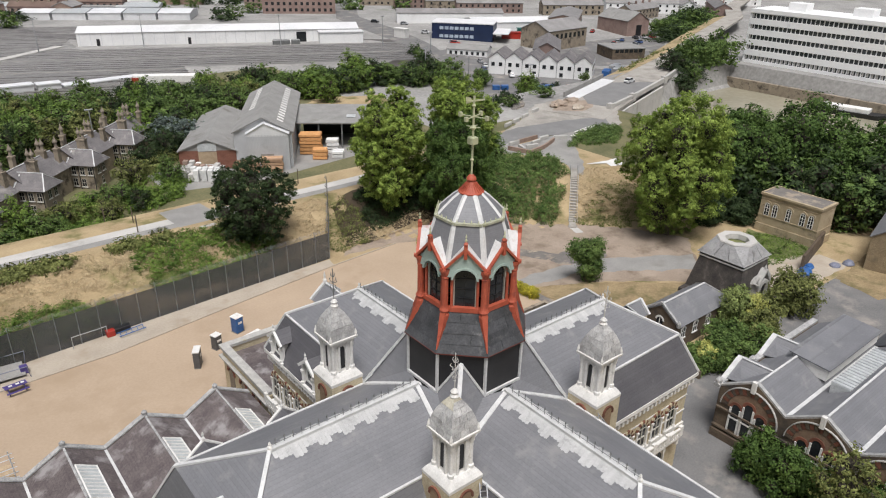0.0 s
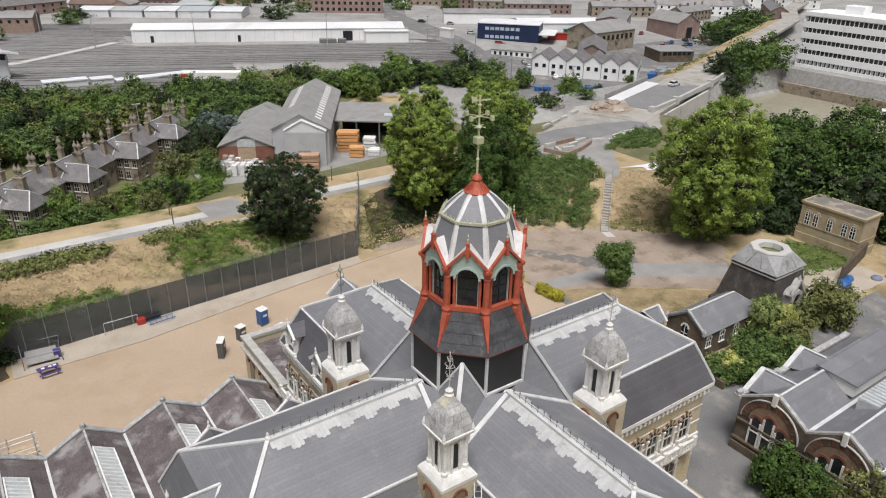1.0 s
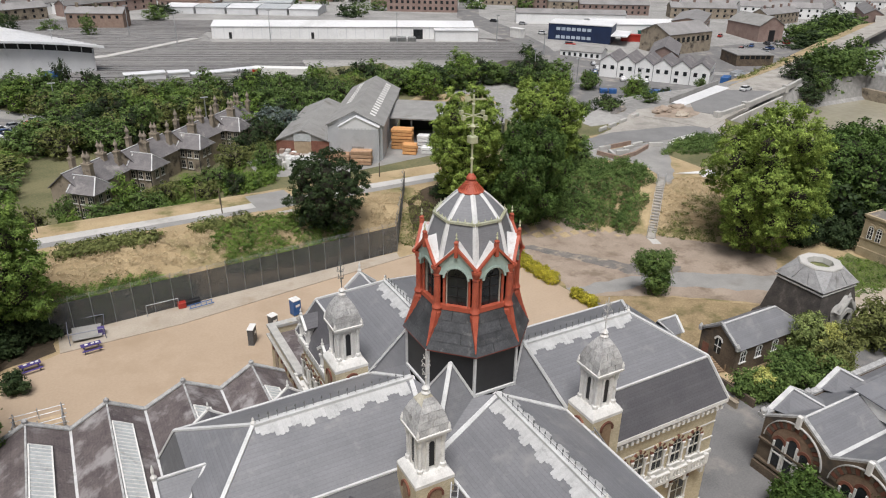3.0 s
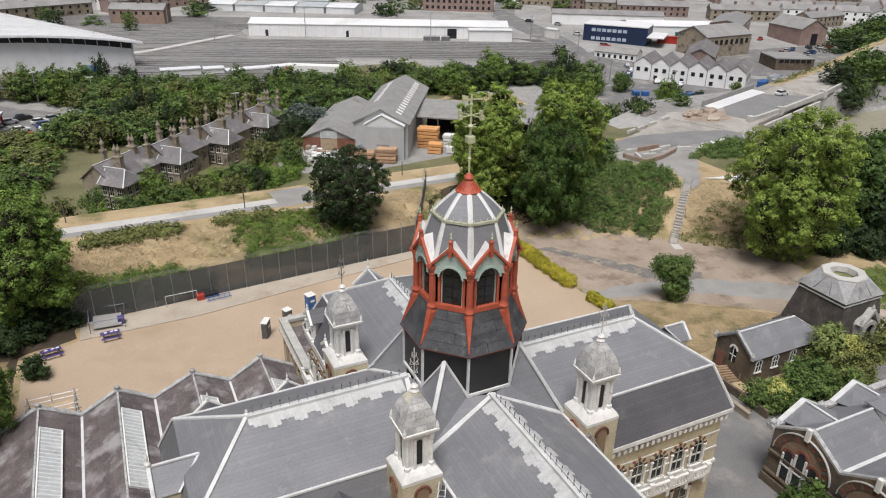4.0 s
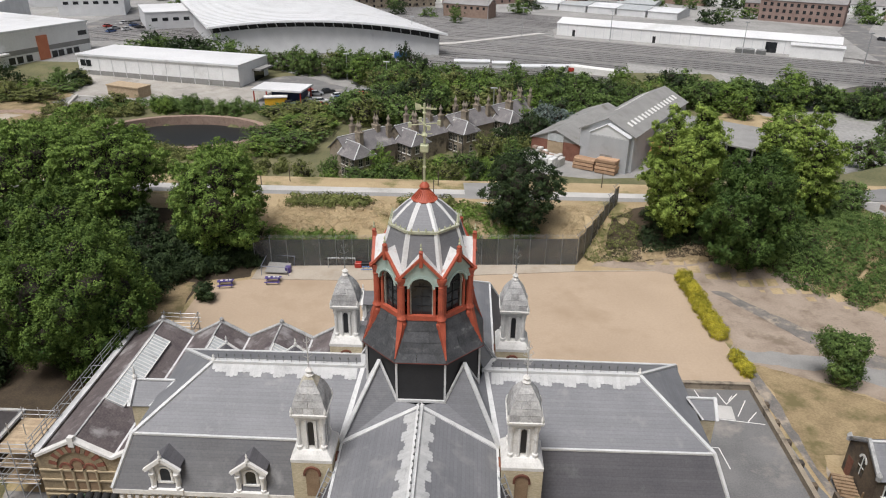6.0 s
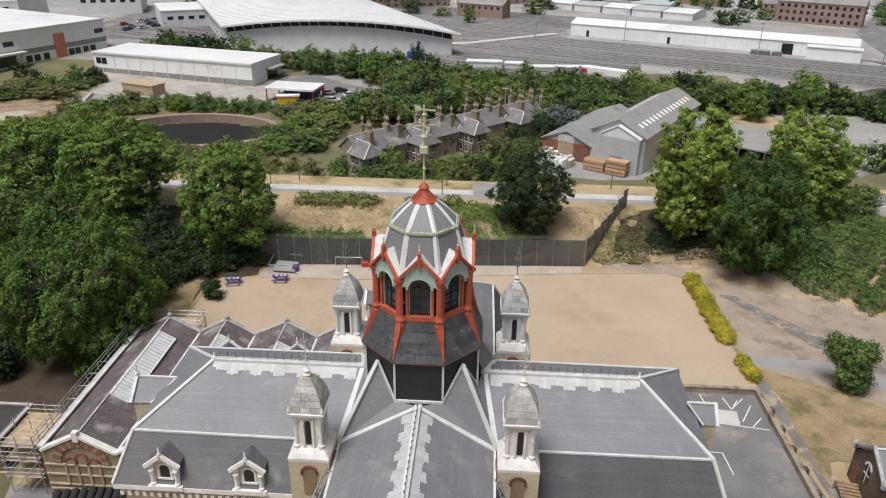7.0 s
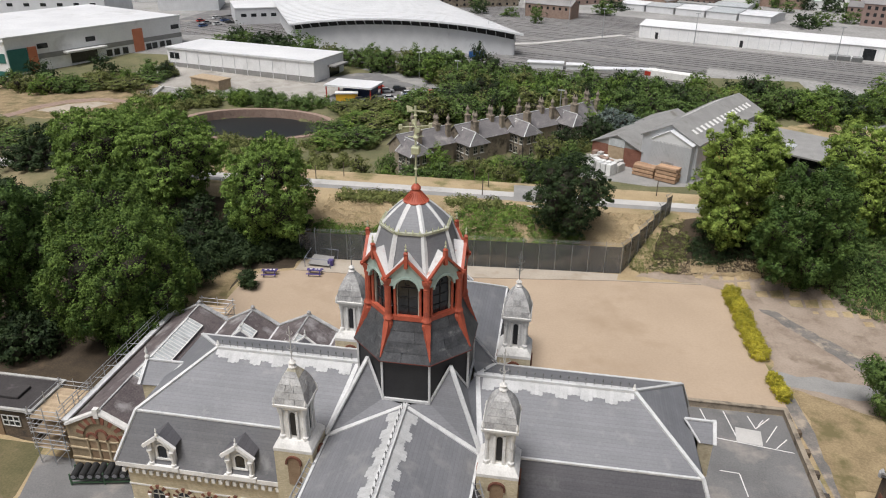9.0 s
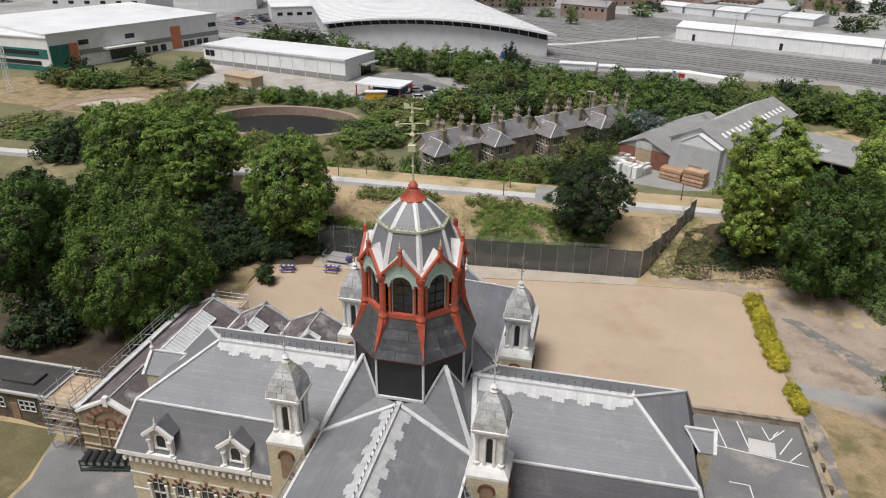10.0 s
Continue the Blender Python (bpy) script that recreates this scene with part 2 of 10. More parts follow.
M_MARK = material("white_road_paint", (0.62, 0.61, 0.58), (0.75, 0.74, 0.71), 1.5, 8, 0.8, 0.03)
M_DRY = material("dry_summer_grass", (0.31, 0.232, 0.128), (0.46, 0.355, 0.21), 0.25, 4.0, 0.97, 0.35, stain=(0.17, 0.155, 0.06), stain_scale=0.16, stain_at=0.52)
M_LAWN = material("parched_lawn", (0.2, 0.148, 0.08), (0.35, 0.265, 0.15), 0.45, 5.0, 0.97, 0.25, stain=(0.15, 0.124, 0.056), stain_scale=0.3, stain_at=0.49)
M_GREENGRASS = material("green_rough_grass", (0.1, 0.118, 0.04), (0.17, 0.185, 0.07), 0.4, 5.0, 0.97, 0.35, stain=(0.26, 0.22, 0.1), stain_scale=0.2, stain_at=0.6)
M_FENCE = material("dark_mesh_fence", (0.06, 0.063, 0.065), (0.105, 0.108, 0.108), 0.7, 10, 0.7, 0.1, vary=0.15)
mn, ml = M_FENCE.node_tree.nodes, M_FENCE.node_tree.links
weave, gap = mn.new("ShaderNodeMixShader"), mn.new("ShaderNodeBsdfTransparent")
weave.inputs[0].default_value = 0.3
ml.new(mn["Principled BSDF"].outputs[0], weave.inputs[1])
ml.new(gap.outputs[0], weave.inputs[2])
ml.new(weave.outputs[0], mn["Material Output"].inputs["Surface"])
M_POST = material("dull_fence_post", (0.16, 0.165, 0.17), (0.24, 0.245, 0.25), 2, 12, 0.6, 0.05)
M_BLUE = material("blue_plastic", (0.02, 0.08, 0.24), (0.03, 0.12, 0.33), 2, 12, 0.4, 0.05)
M_PURPLE = material("purple_painted_steel", (0.055, 0.04, 0.16), (0.085, 0.06, 0.22), 2, 12, 0.5, 0.05)
M_GREYBOX = material("grey_cabinet_paint", (0.07, 0.07, 0.072), (0.11, 0.11, 0.11), 2, 12, 0.6, 0.05)
M_TIMBER = material("fresh_sawn_timber", (0.5, 0.24, 0.09), (0.62, 0.34, 0.14), 1.5, 9, 0.85, 0.1, vary=0.25)
M_PLY = material("scaffold_boards", (0.36, 0.27, 0.17), (0.52, 0.4, 0.27), 1.5, 9, 0.85, 0.1, vary=0.15)
M_SHEET = material("grey_fibre_cement_sheet", (0.22, 0.215, 0.205), (0.3, 0.295, 0.28), 0.4, 6, 0.85, 0.1, stain=(0.17, 0.16, 0.14), stain_scale=0.25)
M_SHEETWALL = material("pale_grey_cladding", (0.61, 0.616, 0.621), (0.72, 0.726, 0.731), 0.3, 5, 0.6, 0.06, stain=(0.44, 0.44, 0.44), stain_scale=0.08)
M_CORR = material("grey_corrugated_cladding", (0.4, 0.41, 0.425), (0.5, 0.51, 0.52), 0.3, 5, 0.6, 0.1, stain=(0.33, 0.335, 0.34), stain_scale=0.2)
# near-black brown: the shade inside a crown, put into a colour
M_CROWNSHADE = material("bare_inner_twigs", (0.022, 0.019, 0.013), (0.042, 0.035, 0.024), 1, 6, 0.95, 0.2)
M_GABLELEAD = material("rust_flecked_lead", (0.5, 0.49, 0.48), (0.64, 0.63, 0.62), 1.2, 10, 0.65, 0.15, stain=(0.42, 0.22, 0.17), stain_scale=2.2, stain_at=0.56)
M_WHITEROOF = material("white_membrane_roof", (0.6, 0.6, 0.6), (0.74, 0.74, 0.735), 0.08, 1.5, 0.6, 0.05, stain=(0.5, 0.5, 0.48), stain_scale=0.06)
M_WHITEWALL = material("white_render", (0.72, 0.72, 0.712), (0.84, 0.84, 0.83), 0.15, 2, 0.75, 0.05, stain=(0.56, 0.55, 0.53), stain_scale=0.08)
M_NAVY = material("navy_cladding", (0.006, 0.016, 0.05), (0.01, 0.024, 0.075), 0.3, 3, 0.5, 0.05)
M_BALLAST = material("railway_ballast", (0.078, 0.07, 0.067), (0.125, 0.115, 0.11), 0.08, 1.2, 0.97, 0.2, stain=(0.075, 0.065, 0.06), stain_scale=0.03, stain_at=0.52)
M_RAIL = material("rail_steel", (0.36, 0.35, 0.345), (0.5, 0.49, 0.48), 0.3, 3, 0.55, 0.0, metal=0.5)
M_SLEEPER = material("pale_concrete_trough", (0.3, 0.28, 0.26), (0.38, 0.36, 0.33), 0.3, 3, 0.95, 0.05)
M_WATER = material("murky_water", (0.27, 0.25, 0.185), (0.34, 0.315, 0.235), 0.03, 0.6, 0.25, 0.03)
M_POND = material("dark_pond_water", (0.008, 0.009, 0.009), (0.016, 0.017, 0.016), 0.05, 1, 0.5, 0.05)
M_TILE = material("brown_clay_roof_tiles", (0.15, 0.1, 0.08), (0.22, 0.155, 0.125), 0.2, 3, 0.9, 0.1, vary=0.25)
# distance haze is painted in by lightening these grey tiles
M_GREYTILE = material("grey_roof_tiles", (0.17, 0.165, 0.16), (0.26, 0.25, 0.245), 0.2, 3, 0.85, 0.1, vary=0.25)
M_BARK = material("tree_bark", (0.09, 0.07, 0.05), (0.15, 0.12, 0.09), 1, 9, 0.95, 0.5)
M_BAG = material("white_bulk_bag", (0.62, 0.62, 0.6), (0.76, 0.76, 0.74), 2, 9, 0.8, 0.2, vary=0.15)
M_ORANGE = material("orange_cladding_panel", (0.5, 0.16, 0.08), (0.58, 0.21, 0.11), 0.5, 4, 0.6, 0.05)
M_TEALCLAD = material("teal_cladding", (0.02, 0.12, 0.1), (0.035, 0.16, 0.14), 0.5, 4, 0.6, 0.05)
M_CAR = [material("car_paint_" + k, c, tuple(v * 1.15 for v in c), 1, 6, 0.3, 0.0) for k, c in
         (("white", (0.6, 0.6, 0.6)), ("silver", (0.3, 0.31, 0.32)), ("black", (0.02, 0.02, 0.022)), ("red", (0.35, 0.03, 0.02)), ("blue", (0.04, 0.08, 0.2)))]
M_TYRE = material("black_rubber", (0.015, 0.015, 0.015), (0.03, 0.03, 0.03), 3, 12, 0.9, 0.1)
M_LEAF = {k: material("leaves_" + k, tuple(v * f for v, f in zip(a, (0.66, 0.72, 0.85))), tuple(v * f for v, f in zip(b, (1.2, 1.24, 1.3))), 0.5, 2.2, 0.75, 0.0, island=0.32, leaf=0.08) for k, a, b in (
    ("bright", (0.105, 0.168, 0.02), (0.27, 0.34, 0.068)), ("mid", (0.054, 0.102, 0.02), (0.138, 0.194, 0.05)),
    ("dark", (0.02, 0.038, 0.012), (0.045, 0.068, 0.022)), ("deep", (0.036, 0.074, 0.013), (0.092, 0.145, 0.031)), ("plane", (0.07, 0.128, 0.018), (0.19, 0.268, 0.054)), ("olive", (0.1, 0.112, 0.025), (0.19, 0.2, 0.062)), ("linden", (0.036, 0.078, 0.012), (0.115, 0.168, 0.03)), ("fresh", (0.055, 0.108, 0.015), (0.165, 0.232, 0.042)),
    ("yellow", (0.3, 0.29, 0.06), (0.46, 0.45, 0.13)), ("light", (0.13, 0.17, 0.04), (0.27, 0.31, 0.1)), ("lime", (0.29, 0.26, 0.02), (0.5, 0.42, 0.045)), ("silver", (0.1, 0.125, 0.1), (0.17, 0.2, 0.165)))}
# brown leaf litter, darkened further by painting in the canopy's shade
M_LITTERSHADE = material("shaded_leaf_litter", (0.04, 0.029, 0.018), (0.085, 0.062, 0.038), 0.5, 5, 0.97, 0.3, stain=(0.12, 0.085, 0.05), stain_scale=0.25, stain_at=0.58)
M_SHOPROOF = material("stained_workshop_roof", (0.0731, 0.0585, 0.0602), (0.163, 0.136, 0.131), 0.7, 6, 0.7, 0.15, courses=0.12, stain=(0.3, 0.28, 0.275), stain_scale=0.4, stain_at=0.52)
M_FELT = material("dark_roofing_felt", (0.035, 0.03, 0.03), (0.06, 0.054, 0.052), 0.5, 5, 0.85, 0.15, stain=(0.13, 0.12, 0.115), stain_scale=0.5, stain_at=0.6)
M_GREENIRON = material("dark_green_paint", (0.04, 0.09, 0.05), (0.07, 0.13, 0.07), 1.5, 9, 0.6, 0.05)
M_STOCKPALE = material("pale_stock_brick", (0.34, 0.27, 0.17), (0.47, 0.385, 0.26), 0.7, 8, 0.92, 0.25, stain=(0.2, 0.165, 0.12), stain_scale=0.4, stain_at=0.56)
M_LAWNGREEN = material("worn_lawn", (0.08, 0.08, 0.034), (0.155, 0.128, 0.064), 0.35, 5, 0.97, 0.25, stain=(0.19, 0.148, 0.084), stain_scale=0.3, stain_at=0.56)
# dull brown brick with the far town's haze lightened into it
M_DULLBRICK = material("dull_brown_town_brick", (0.2, 0.135, 0.115), (0.3, 0.22, 0.19), 0.3, 4, 0.92, 0.1, vary=0.2)
M_OFFICEGLASS = material("blue_grey_office_glass", (0.025, 0.03, 0.033), (0.07, 0.076, 0.08), 0.4, 3, 0.12, 0.0)
M_OFFICE = material("white_office_panels", (0.84, 0.84, 0.835), (0.92, 0.92, 0.915), 0.2, 2, 0.55, 0.03, stain=(0.66, 0.66, 0.65), stain_scale=0.2, stain_at=0.62)
M_APRON = material("pale_works_concrete", (0.29, 0.27, 0.24), (0.42, 0.395, 0.355), 0.2, 3, 0.95, 0.15, stain=(0.24, 0.225, 0.2), stain_scale=0.13, stain_at=0.52)
M_STRAW = material("straw_grass_blades", (0.42, 0.33, 0.2), (0.55, 0.445, 0.28), 0.3, 4, 0.95, 0.0, island=0.12)
M_TRACK = material("dusty_track", (0.36, 0.31, 0.248), (0.45, 0.392, 0.32), 0.3, 4, 0.96, 0.15, stain=(0.33, 0.27, 0.2), stain_scale=0.25, stain_at=0.54)
M_PIER = material("pinkish_worn_brick", (0.25, 0.17, 0.13), (0.34, 0.25, 0.2), 1, 9, 0.92, 0.2, stain=(0.15, 0.11, 0.085), stain_scale=0.8)

from mathutils import geometry

# ---- building helpers ----
ORIGIN = Matrix.Identity(4)


def thing(name, label, category, m=ORIGIN, group="", kind=""):
    ob = new(name)
    ob.empty_display_size = 0.5
    ob.matrix_basis = m
    return tagged(ob, label, category, group, kind)


def part(name, bm, mat, parent=None, label=""):
    me = bpy.data.meshes.new(name)
    if isinstance(bm, bmesh.types.BMesh):
        bm.normal_update()
        bm.to_mesh(me)
        bm.free()
    else:
        me.from_pydata(bm[0], [], bm[1])
    me.materials.append(mat)
    ob = new(name, me)
    ob.parent = parent
    return tagged(ob, label)


def split_parts(name, bm, mat, parent=None, label=""):
    """Each loose piece of bm as a part of its own."""
    bm.verts.ensure_lookup_table()
    bm.verts.index_update()
    seen = set()
    for v0 in bm.verts:
        if v0.index in seen:
            continue
        todo, isle = [v0], []
        seen.add(v0.index)
        while todo:
            v = todo.pop()
            isle.append(v)
            for e in v.link_edges:
                w = e.other_vert(v)
                if w.index not in seen:
                    seen.add(w.index)
                    todo.append(w)
        nb = bmesh.new()
        mp = {v: nb.verts.new(v.co) for v in isle}
        for f in {f for v in isle for f in v.link_faces}:
            nb.faces.new([mp[v] for v in f.verts])
        part(name, nb, mat, parent, label)
    bm.free()


def piece(ob, m, parent=None):
    """Another object on the same mesh as ob, at the pose m."""
    o = new(ob.name.split(".")[0], ob.data)
    o.parent = parent or ob.parent
    o.matrix_basis = m
    return o


def whole(name, bm, mat, label, category="", kind="", group="", m=ORIGIN):
    ob = part(name, bm, mat)
    ob.matrix_basis = m
    return tagged(ob, label, category, group, kind)


def poly(bm, pts):
    return bm.faces.new([bm.verts.new(p) for p in pts])


def box(bm, x0, x1, y0, y1, z0, z1):
    v = [bm.verts.new((x, y, z)) for z in (z0, z1) for y in (y0, y1) for x in (x0, x1)]
    for f in ((0, 2, 3, 1), (4, 5, 7, 6), (0, 1, 5, 4), (2, 6, 7, 3), (0, 4, 6, 2), (1, 3, 7, 5)):
        bm.faces.new([v[i] for i in f])
    return bm


def cube(x0, x1, y0, y1, z0, z1):
    return box(bmesh.new(), x0, x1, y0, y1, z0, z1)


def slab(bm, pts, t, up=None):
    """A flat panel of thickness t below the outline pts."""
    pts = [Vector(p) for p in pts]
    nrm = (pts[1] - pts[0]).cross(pts[2] - pts[0]).normalized()
    if nrm.z < 0:
        pts.reverse()
        nrm = -nrm
    a = [bm.verts.new(p) for p in pts]
    b = [bm.verts.new(p - nrm * t) for p in pts]
    bm.faces.new(a)
    bm.faces.new(b[::-1])
    for i in range(len(a)):
        j = (i + 1) % len(a)
        bm.faces.new((a[j], a[i], b[i], b[j]))
    return bm


def beam(bm, p, q, w, h=None, up=(0, 0, 1)):
    """A bar from p to q, w wide and h high."""
    p, q, h = Vector(p), Vector(q), h or w
    d = (q - p).normalized()
    u = Vector(up)
    if abs(d.dot(u)) > 0.98:
        u = Vector((1, 0, 0))
    s = d.cross(u).normalized() * (w / 2)
    t = s.cross(d).normalized() * (h / 2)
    v = [bm.verts.new(e + a + b) for e in (p, q) for a, b in ((-s, -t), (s, -t), (s, t), (-s, t))]
    for f in ((3, 2, 1, 0), (4, 5, 6, 7), (0, 1, 5, 4), (1, 2, 6, 5), (2, 3, 7, 6), (3, 0, 4, 7)):
        bm.faces.new([v[i] for i in f])
    return bm


def lathe(bm, cx, cy, prof, n=8, turn=0.0, cap=True):
    """Rings of n corners round (cx, cy); prof: (radius, z) from the bottom up."""
    rings = []
    for r, z in prof:
        rings.append([bm.verts.new((cx + r * math.cos(radians(turn) + 2 * math.pi * k / n), cy + r * math.sin(radians(turn) + 2 * math.pi * k / n), z)) for k in range(n)])
    for a, b in zip(rings, rings[1:]):
        for k in range(n):
            bm.faces.new((a[k], a[(k + 1) % n], b[(k + 1) % n], b[k]))
    if cap:
        bm.faces.new(rings[0][::-1])
        bm.faces.new(rings[-1])
    return bm


def pipe(bm, p, q, r, n=6):
    p, q = Vector(p), Vector(q)
    d = (q - p).normalized()
    s = d.orthogonal().normalized()
    t = d.cross(s)
    a, b = [[bm.verts.new(e + r * (s * math.cos(2 * math.pi * k / n) + t * math.sin(2 * math.pi * k / n))) for k in range(n)] for e in (p, q)]
    for k in range(n):
        bm.faces.new((a[k], a[(k + 1) % n], b[(k + 1) % n], b[k]))
    bm.faces.new(a[::-1])
    bm.faces.new(b)
    return bm


def soften(bm, w=0.03, seg=1):
    bmesh.ops.bevel(bm, geom=bm.edges[:], offset=w, segments=seg, affect="EDGES", profile=0.7)
    return bm


def arch_pts(w, z0, z1, n=9):
    """Outline in (u, z) of an opening with a round head whose crown is at z1."""
    r = w / 2
    pts = [(-r, z0), (r, z0)]
    for k in range(n + 1):
        a = math.pi * k / n
        pts.append((r * math.cos(a), z1 - r + r * math.sin(a)))
    return pts


def arch_panel(bm, w, z0, z1, y0, y1, n=9):
    """A solid round-headed panel between local y0 (front) and y1."""
    pts = arch_pts(w, z0, z1, n)
    a = [bm.verts.new((u, y0, z)) for u, z in pts]
    b = [bm.verts.new((u, y1, z)) for u, z in pts]
    bm.faces.new(a)
    bm.faces.new(b[::-1])
    for i in range(len(a)):
        j = (i + 1) % len(a)
        bm.faces.new((a[j], a[i], b[i], b[j]))
    return bm


def arch_ring(bm, r0, r1, zc, y0, y1, a0=0.0, a1=math.pi, n=9):
    """A segment of an arch ring between the radii r0 and r1 and the angles a0 and a1."""
    rows = []
    for k in range(n + 1):
        a = a0 + (a1 - a0) * k / n
        rows.append([bm.verts.new((r * math.cos(a), y, zc + r * math.sin(a))) for r, y in ((r0, y0), (r1, y0), (r1, y1), (r0, y1))])
    for p, q in zip(rows, rows[1:]):
        for i in range(4):
            j = (i + 1) % 4
            bm.faces.new((p[i], p[j], q[j], q[i]))
    bm.faces.new(rows[0][::-1])
    bm.faces.new(rows[-1])
    return bm


def quarter(k, m=ORIGIN):
    return m @ Matrix.Rotation(k * math.pi / 2, 4, "Z")


def smooth(a, b, v):
    v = min(max((v - a) / (b - a), 0.0), 1.0)
    return v * v * (3 - 2 * v)


def line(x, knots):
    return float(np.interp(x, [k[0] for k in knots], [k[1] for k in knots]))


# ---- ground ----
TOE = ((-400, 54), (22, 54), (30, 56), (45, 47.5), (60, 41), (72, 33), (84, 27), (100, 27), (400, 27))


def gz(x, y):
    """Height of the ground: the yard at 0, an embankment behind it, lower land beyond."""
    d = y - line(x, TOE)
    up = 4.5 * smooth(0, 12 if x < 50 else 14, d)
    back = line(x, ((-400, 77), (50, 77), (70, 84), (110, 105), (400, 120)))
    low = smooth(back, back + 9, y)
    shelf = 2.6 * smooth(4, 12, x) * smooth(70, 58, x) * smooth(126, 116, y)
    z = up * (1 - low) + (shelf - 2.0) * low
    river = smooth(92, 104, x) * smooth(60, 30, y) if x < 140 else 0.0
    if x > 80 and y < 60:
        z = z * (1 - smooth(82, 96, x) * smooth(46, 36, y))
    bank = line(x, ((118, 79), (152, 91), (180, 97), (206, 97)))
    r2 = smooth(118, 124, x) * smooth(bank + 1.5, bank - 2, y) * smooth(204.5, 203, x)
    z = z * (1 - r2) - 3.6 * r2
    pond = smooth(1.09, 1.01, math.hypot((x + 68.5) / 19.5, (y - 127) / 13.5))
    z += 2.4 * smooth(150, 235, y)
    return z * (1 - pond) - 4.6 * pond


def ground_sheet():
    gx = np.concatenate([[-4000, -1500, -700, -400], np.arange(-260, -100, 12), np.arange(-100, 128, 2.0), np.arange(128, 220, 3.0), np.arange(224, 330, 12), [400, 700, 1500, 4000]])
    gy = np.concatenate([[-4000, -1500, -500, -200, -100], np.arange(-60, 26, 6), np.arange(26, 142, 2.0), np.arange(146, 330, 14), [400, 700, 1500, 4000]])
    nx = len(gx)
    verts = [(x, y, gz(x, y) + (0.04 * noise.noise((x * 0.2, y * 0.2, 0)) if 56 < y < 66 else 0.0)) for y in gy for x in gx]
    faces = [(j * nx + i, j * nx + i + 1, (j + 1) * nx + i + 1, (j + 1) * nx + i) for j in range(len(gy) - 1) for i in range(nx - 1)]
    return verts, faces


def inside(x, y, pts):
    c = False
    for i in range(len(pts)):
        (ax, ay), (bx, by) = pts[i], pts[i - 1]
        if (ay > y) != (by > y) and x < (bx - ax) * (y - ay) / (by - ay) + ax:
            c = not c
    return c


def ground_patch(name, pts, mat, label, dz, kind="structure", category="ground", ragged=0.0):
    """A sheet of ground cover that follows the slope, with a straight or a ragged edge."""
    xs, ys = [p[0] for p in pts], [p[1] for p in pts]
    size = max(max(xs) - min(xs), max(ys) - min(ys))
    step = 2.0 if size < 70 else 6.0
    edge = []
    for (ax, ay), (bx, by) in zip(pts, pts[1:] + pts[:1]):
        n = max(1, int(math.hypot(bx - ax, by - ay) / (step * 0.5)))
        for i in range(n):
            x, y = ax + (bx - ax) * i / n, ay + (by - ay) * i / n
            edge.append((x + ragged * 1.3 * noise.noise((x * 0.45, y * 0.45, 3.1)), y + ragged * 1.3 * noise.noise((x * 0.45, y * 0.45, 9.7))))
    grid = []
    if size < 200:
        for x in np.arange(math.floor(min(xs) / step) * step, max(xs), step):
            for y in np.arange(math.floor(min(ys) / step) * step, max(ys), step):
                if inside(x, y, edge) and min((x - ex) ** 2 + (y - ey) ** 2 for ex, ey in edge) > (step * 0.4) ** 2:
                    grid.append((x, y))
    loop = [(i, (i + 1) % len(edge)) for i in range(len(edge))]
    v, _, f, *_ = geometry.delaunay_2d_cdt([Vector(p) for p in edge + grid], loop, [], 1, 1e-4)
    verts = [(p.x, p.y, gz(p.x, p.y) + dz) for p in v]
    faces = [t if (v[t[1]] - v[t[0]]).cross(v[t[2]] - v[t[0]]) > 0 else t[::-1] for t in (tuple(q) for q in f)]
    return whole(name, (verts, faces), mat, label, category, kind)


ground = whole("ground", ground_sheet(), M_DRY, "dry summer grass and scrub on rough ground", "ground", "structure")
ground.data.materials.append(M_SCRUBLAND)
ground.data.materials.append(M_TOWN)
for f in ground.data.polygons:
    x, y, _ = f.center
    wob = 6 * noise.noise((x * 0.06, y * 0.06, 0))
    if y > 200 + wob or (x > 84 and y > 86 + 0.3 * wob) or x > 200 or y > 400:
        f.material_index = 2
    elif y > 79 + 0.3 * wob or (x > 84 and y > 30) or x < -75:
        f.material_index = 1

# ---- the pumping station: a cross of four slated arms round a red lantern ----
HW, LEN, Z_EAVE = 7.0, 21.1, 12.0          # eaves: half width and reach of an arm
BW, BLEN, Z_BRK = 5.2, 19.9, 15.35         # the break of the mansard roof
Z_RIDGE, R_END = 17.95, 15.6
WALL_W, WALL_L = 6.55, 20.6
station = thing("pumping_station", "cream brick pumping station with grey slate mansard roofs", "building")


ARM = {k: (21.1, 19.9, 15.6) if k != 1 else (19.4, 18.3, 14.2) for k in range(4)}   # the north arm is shorter


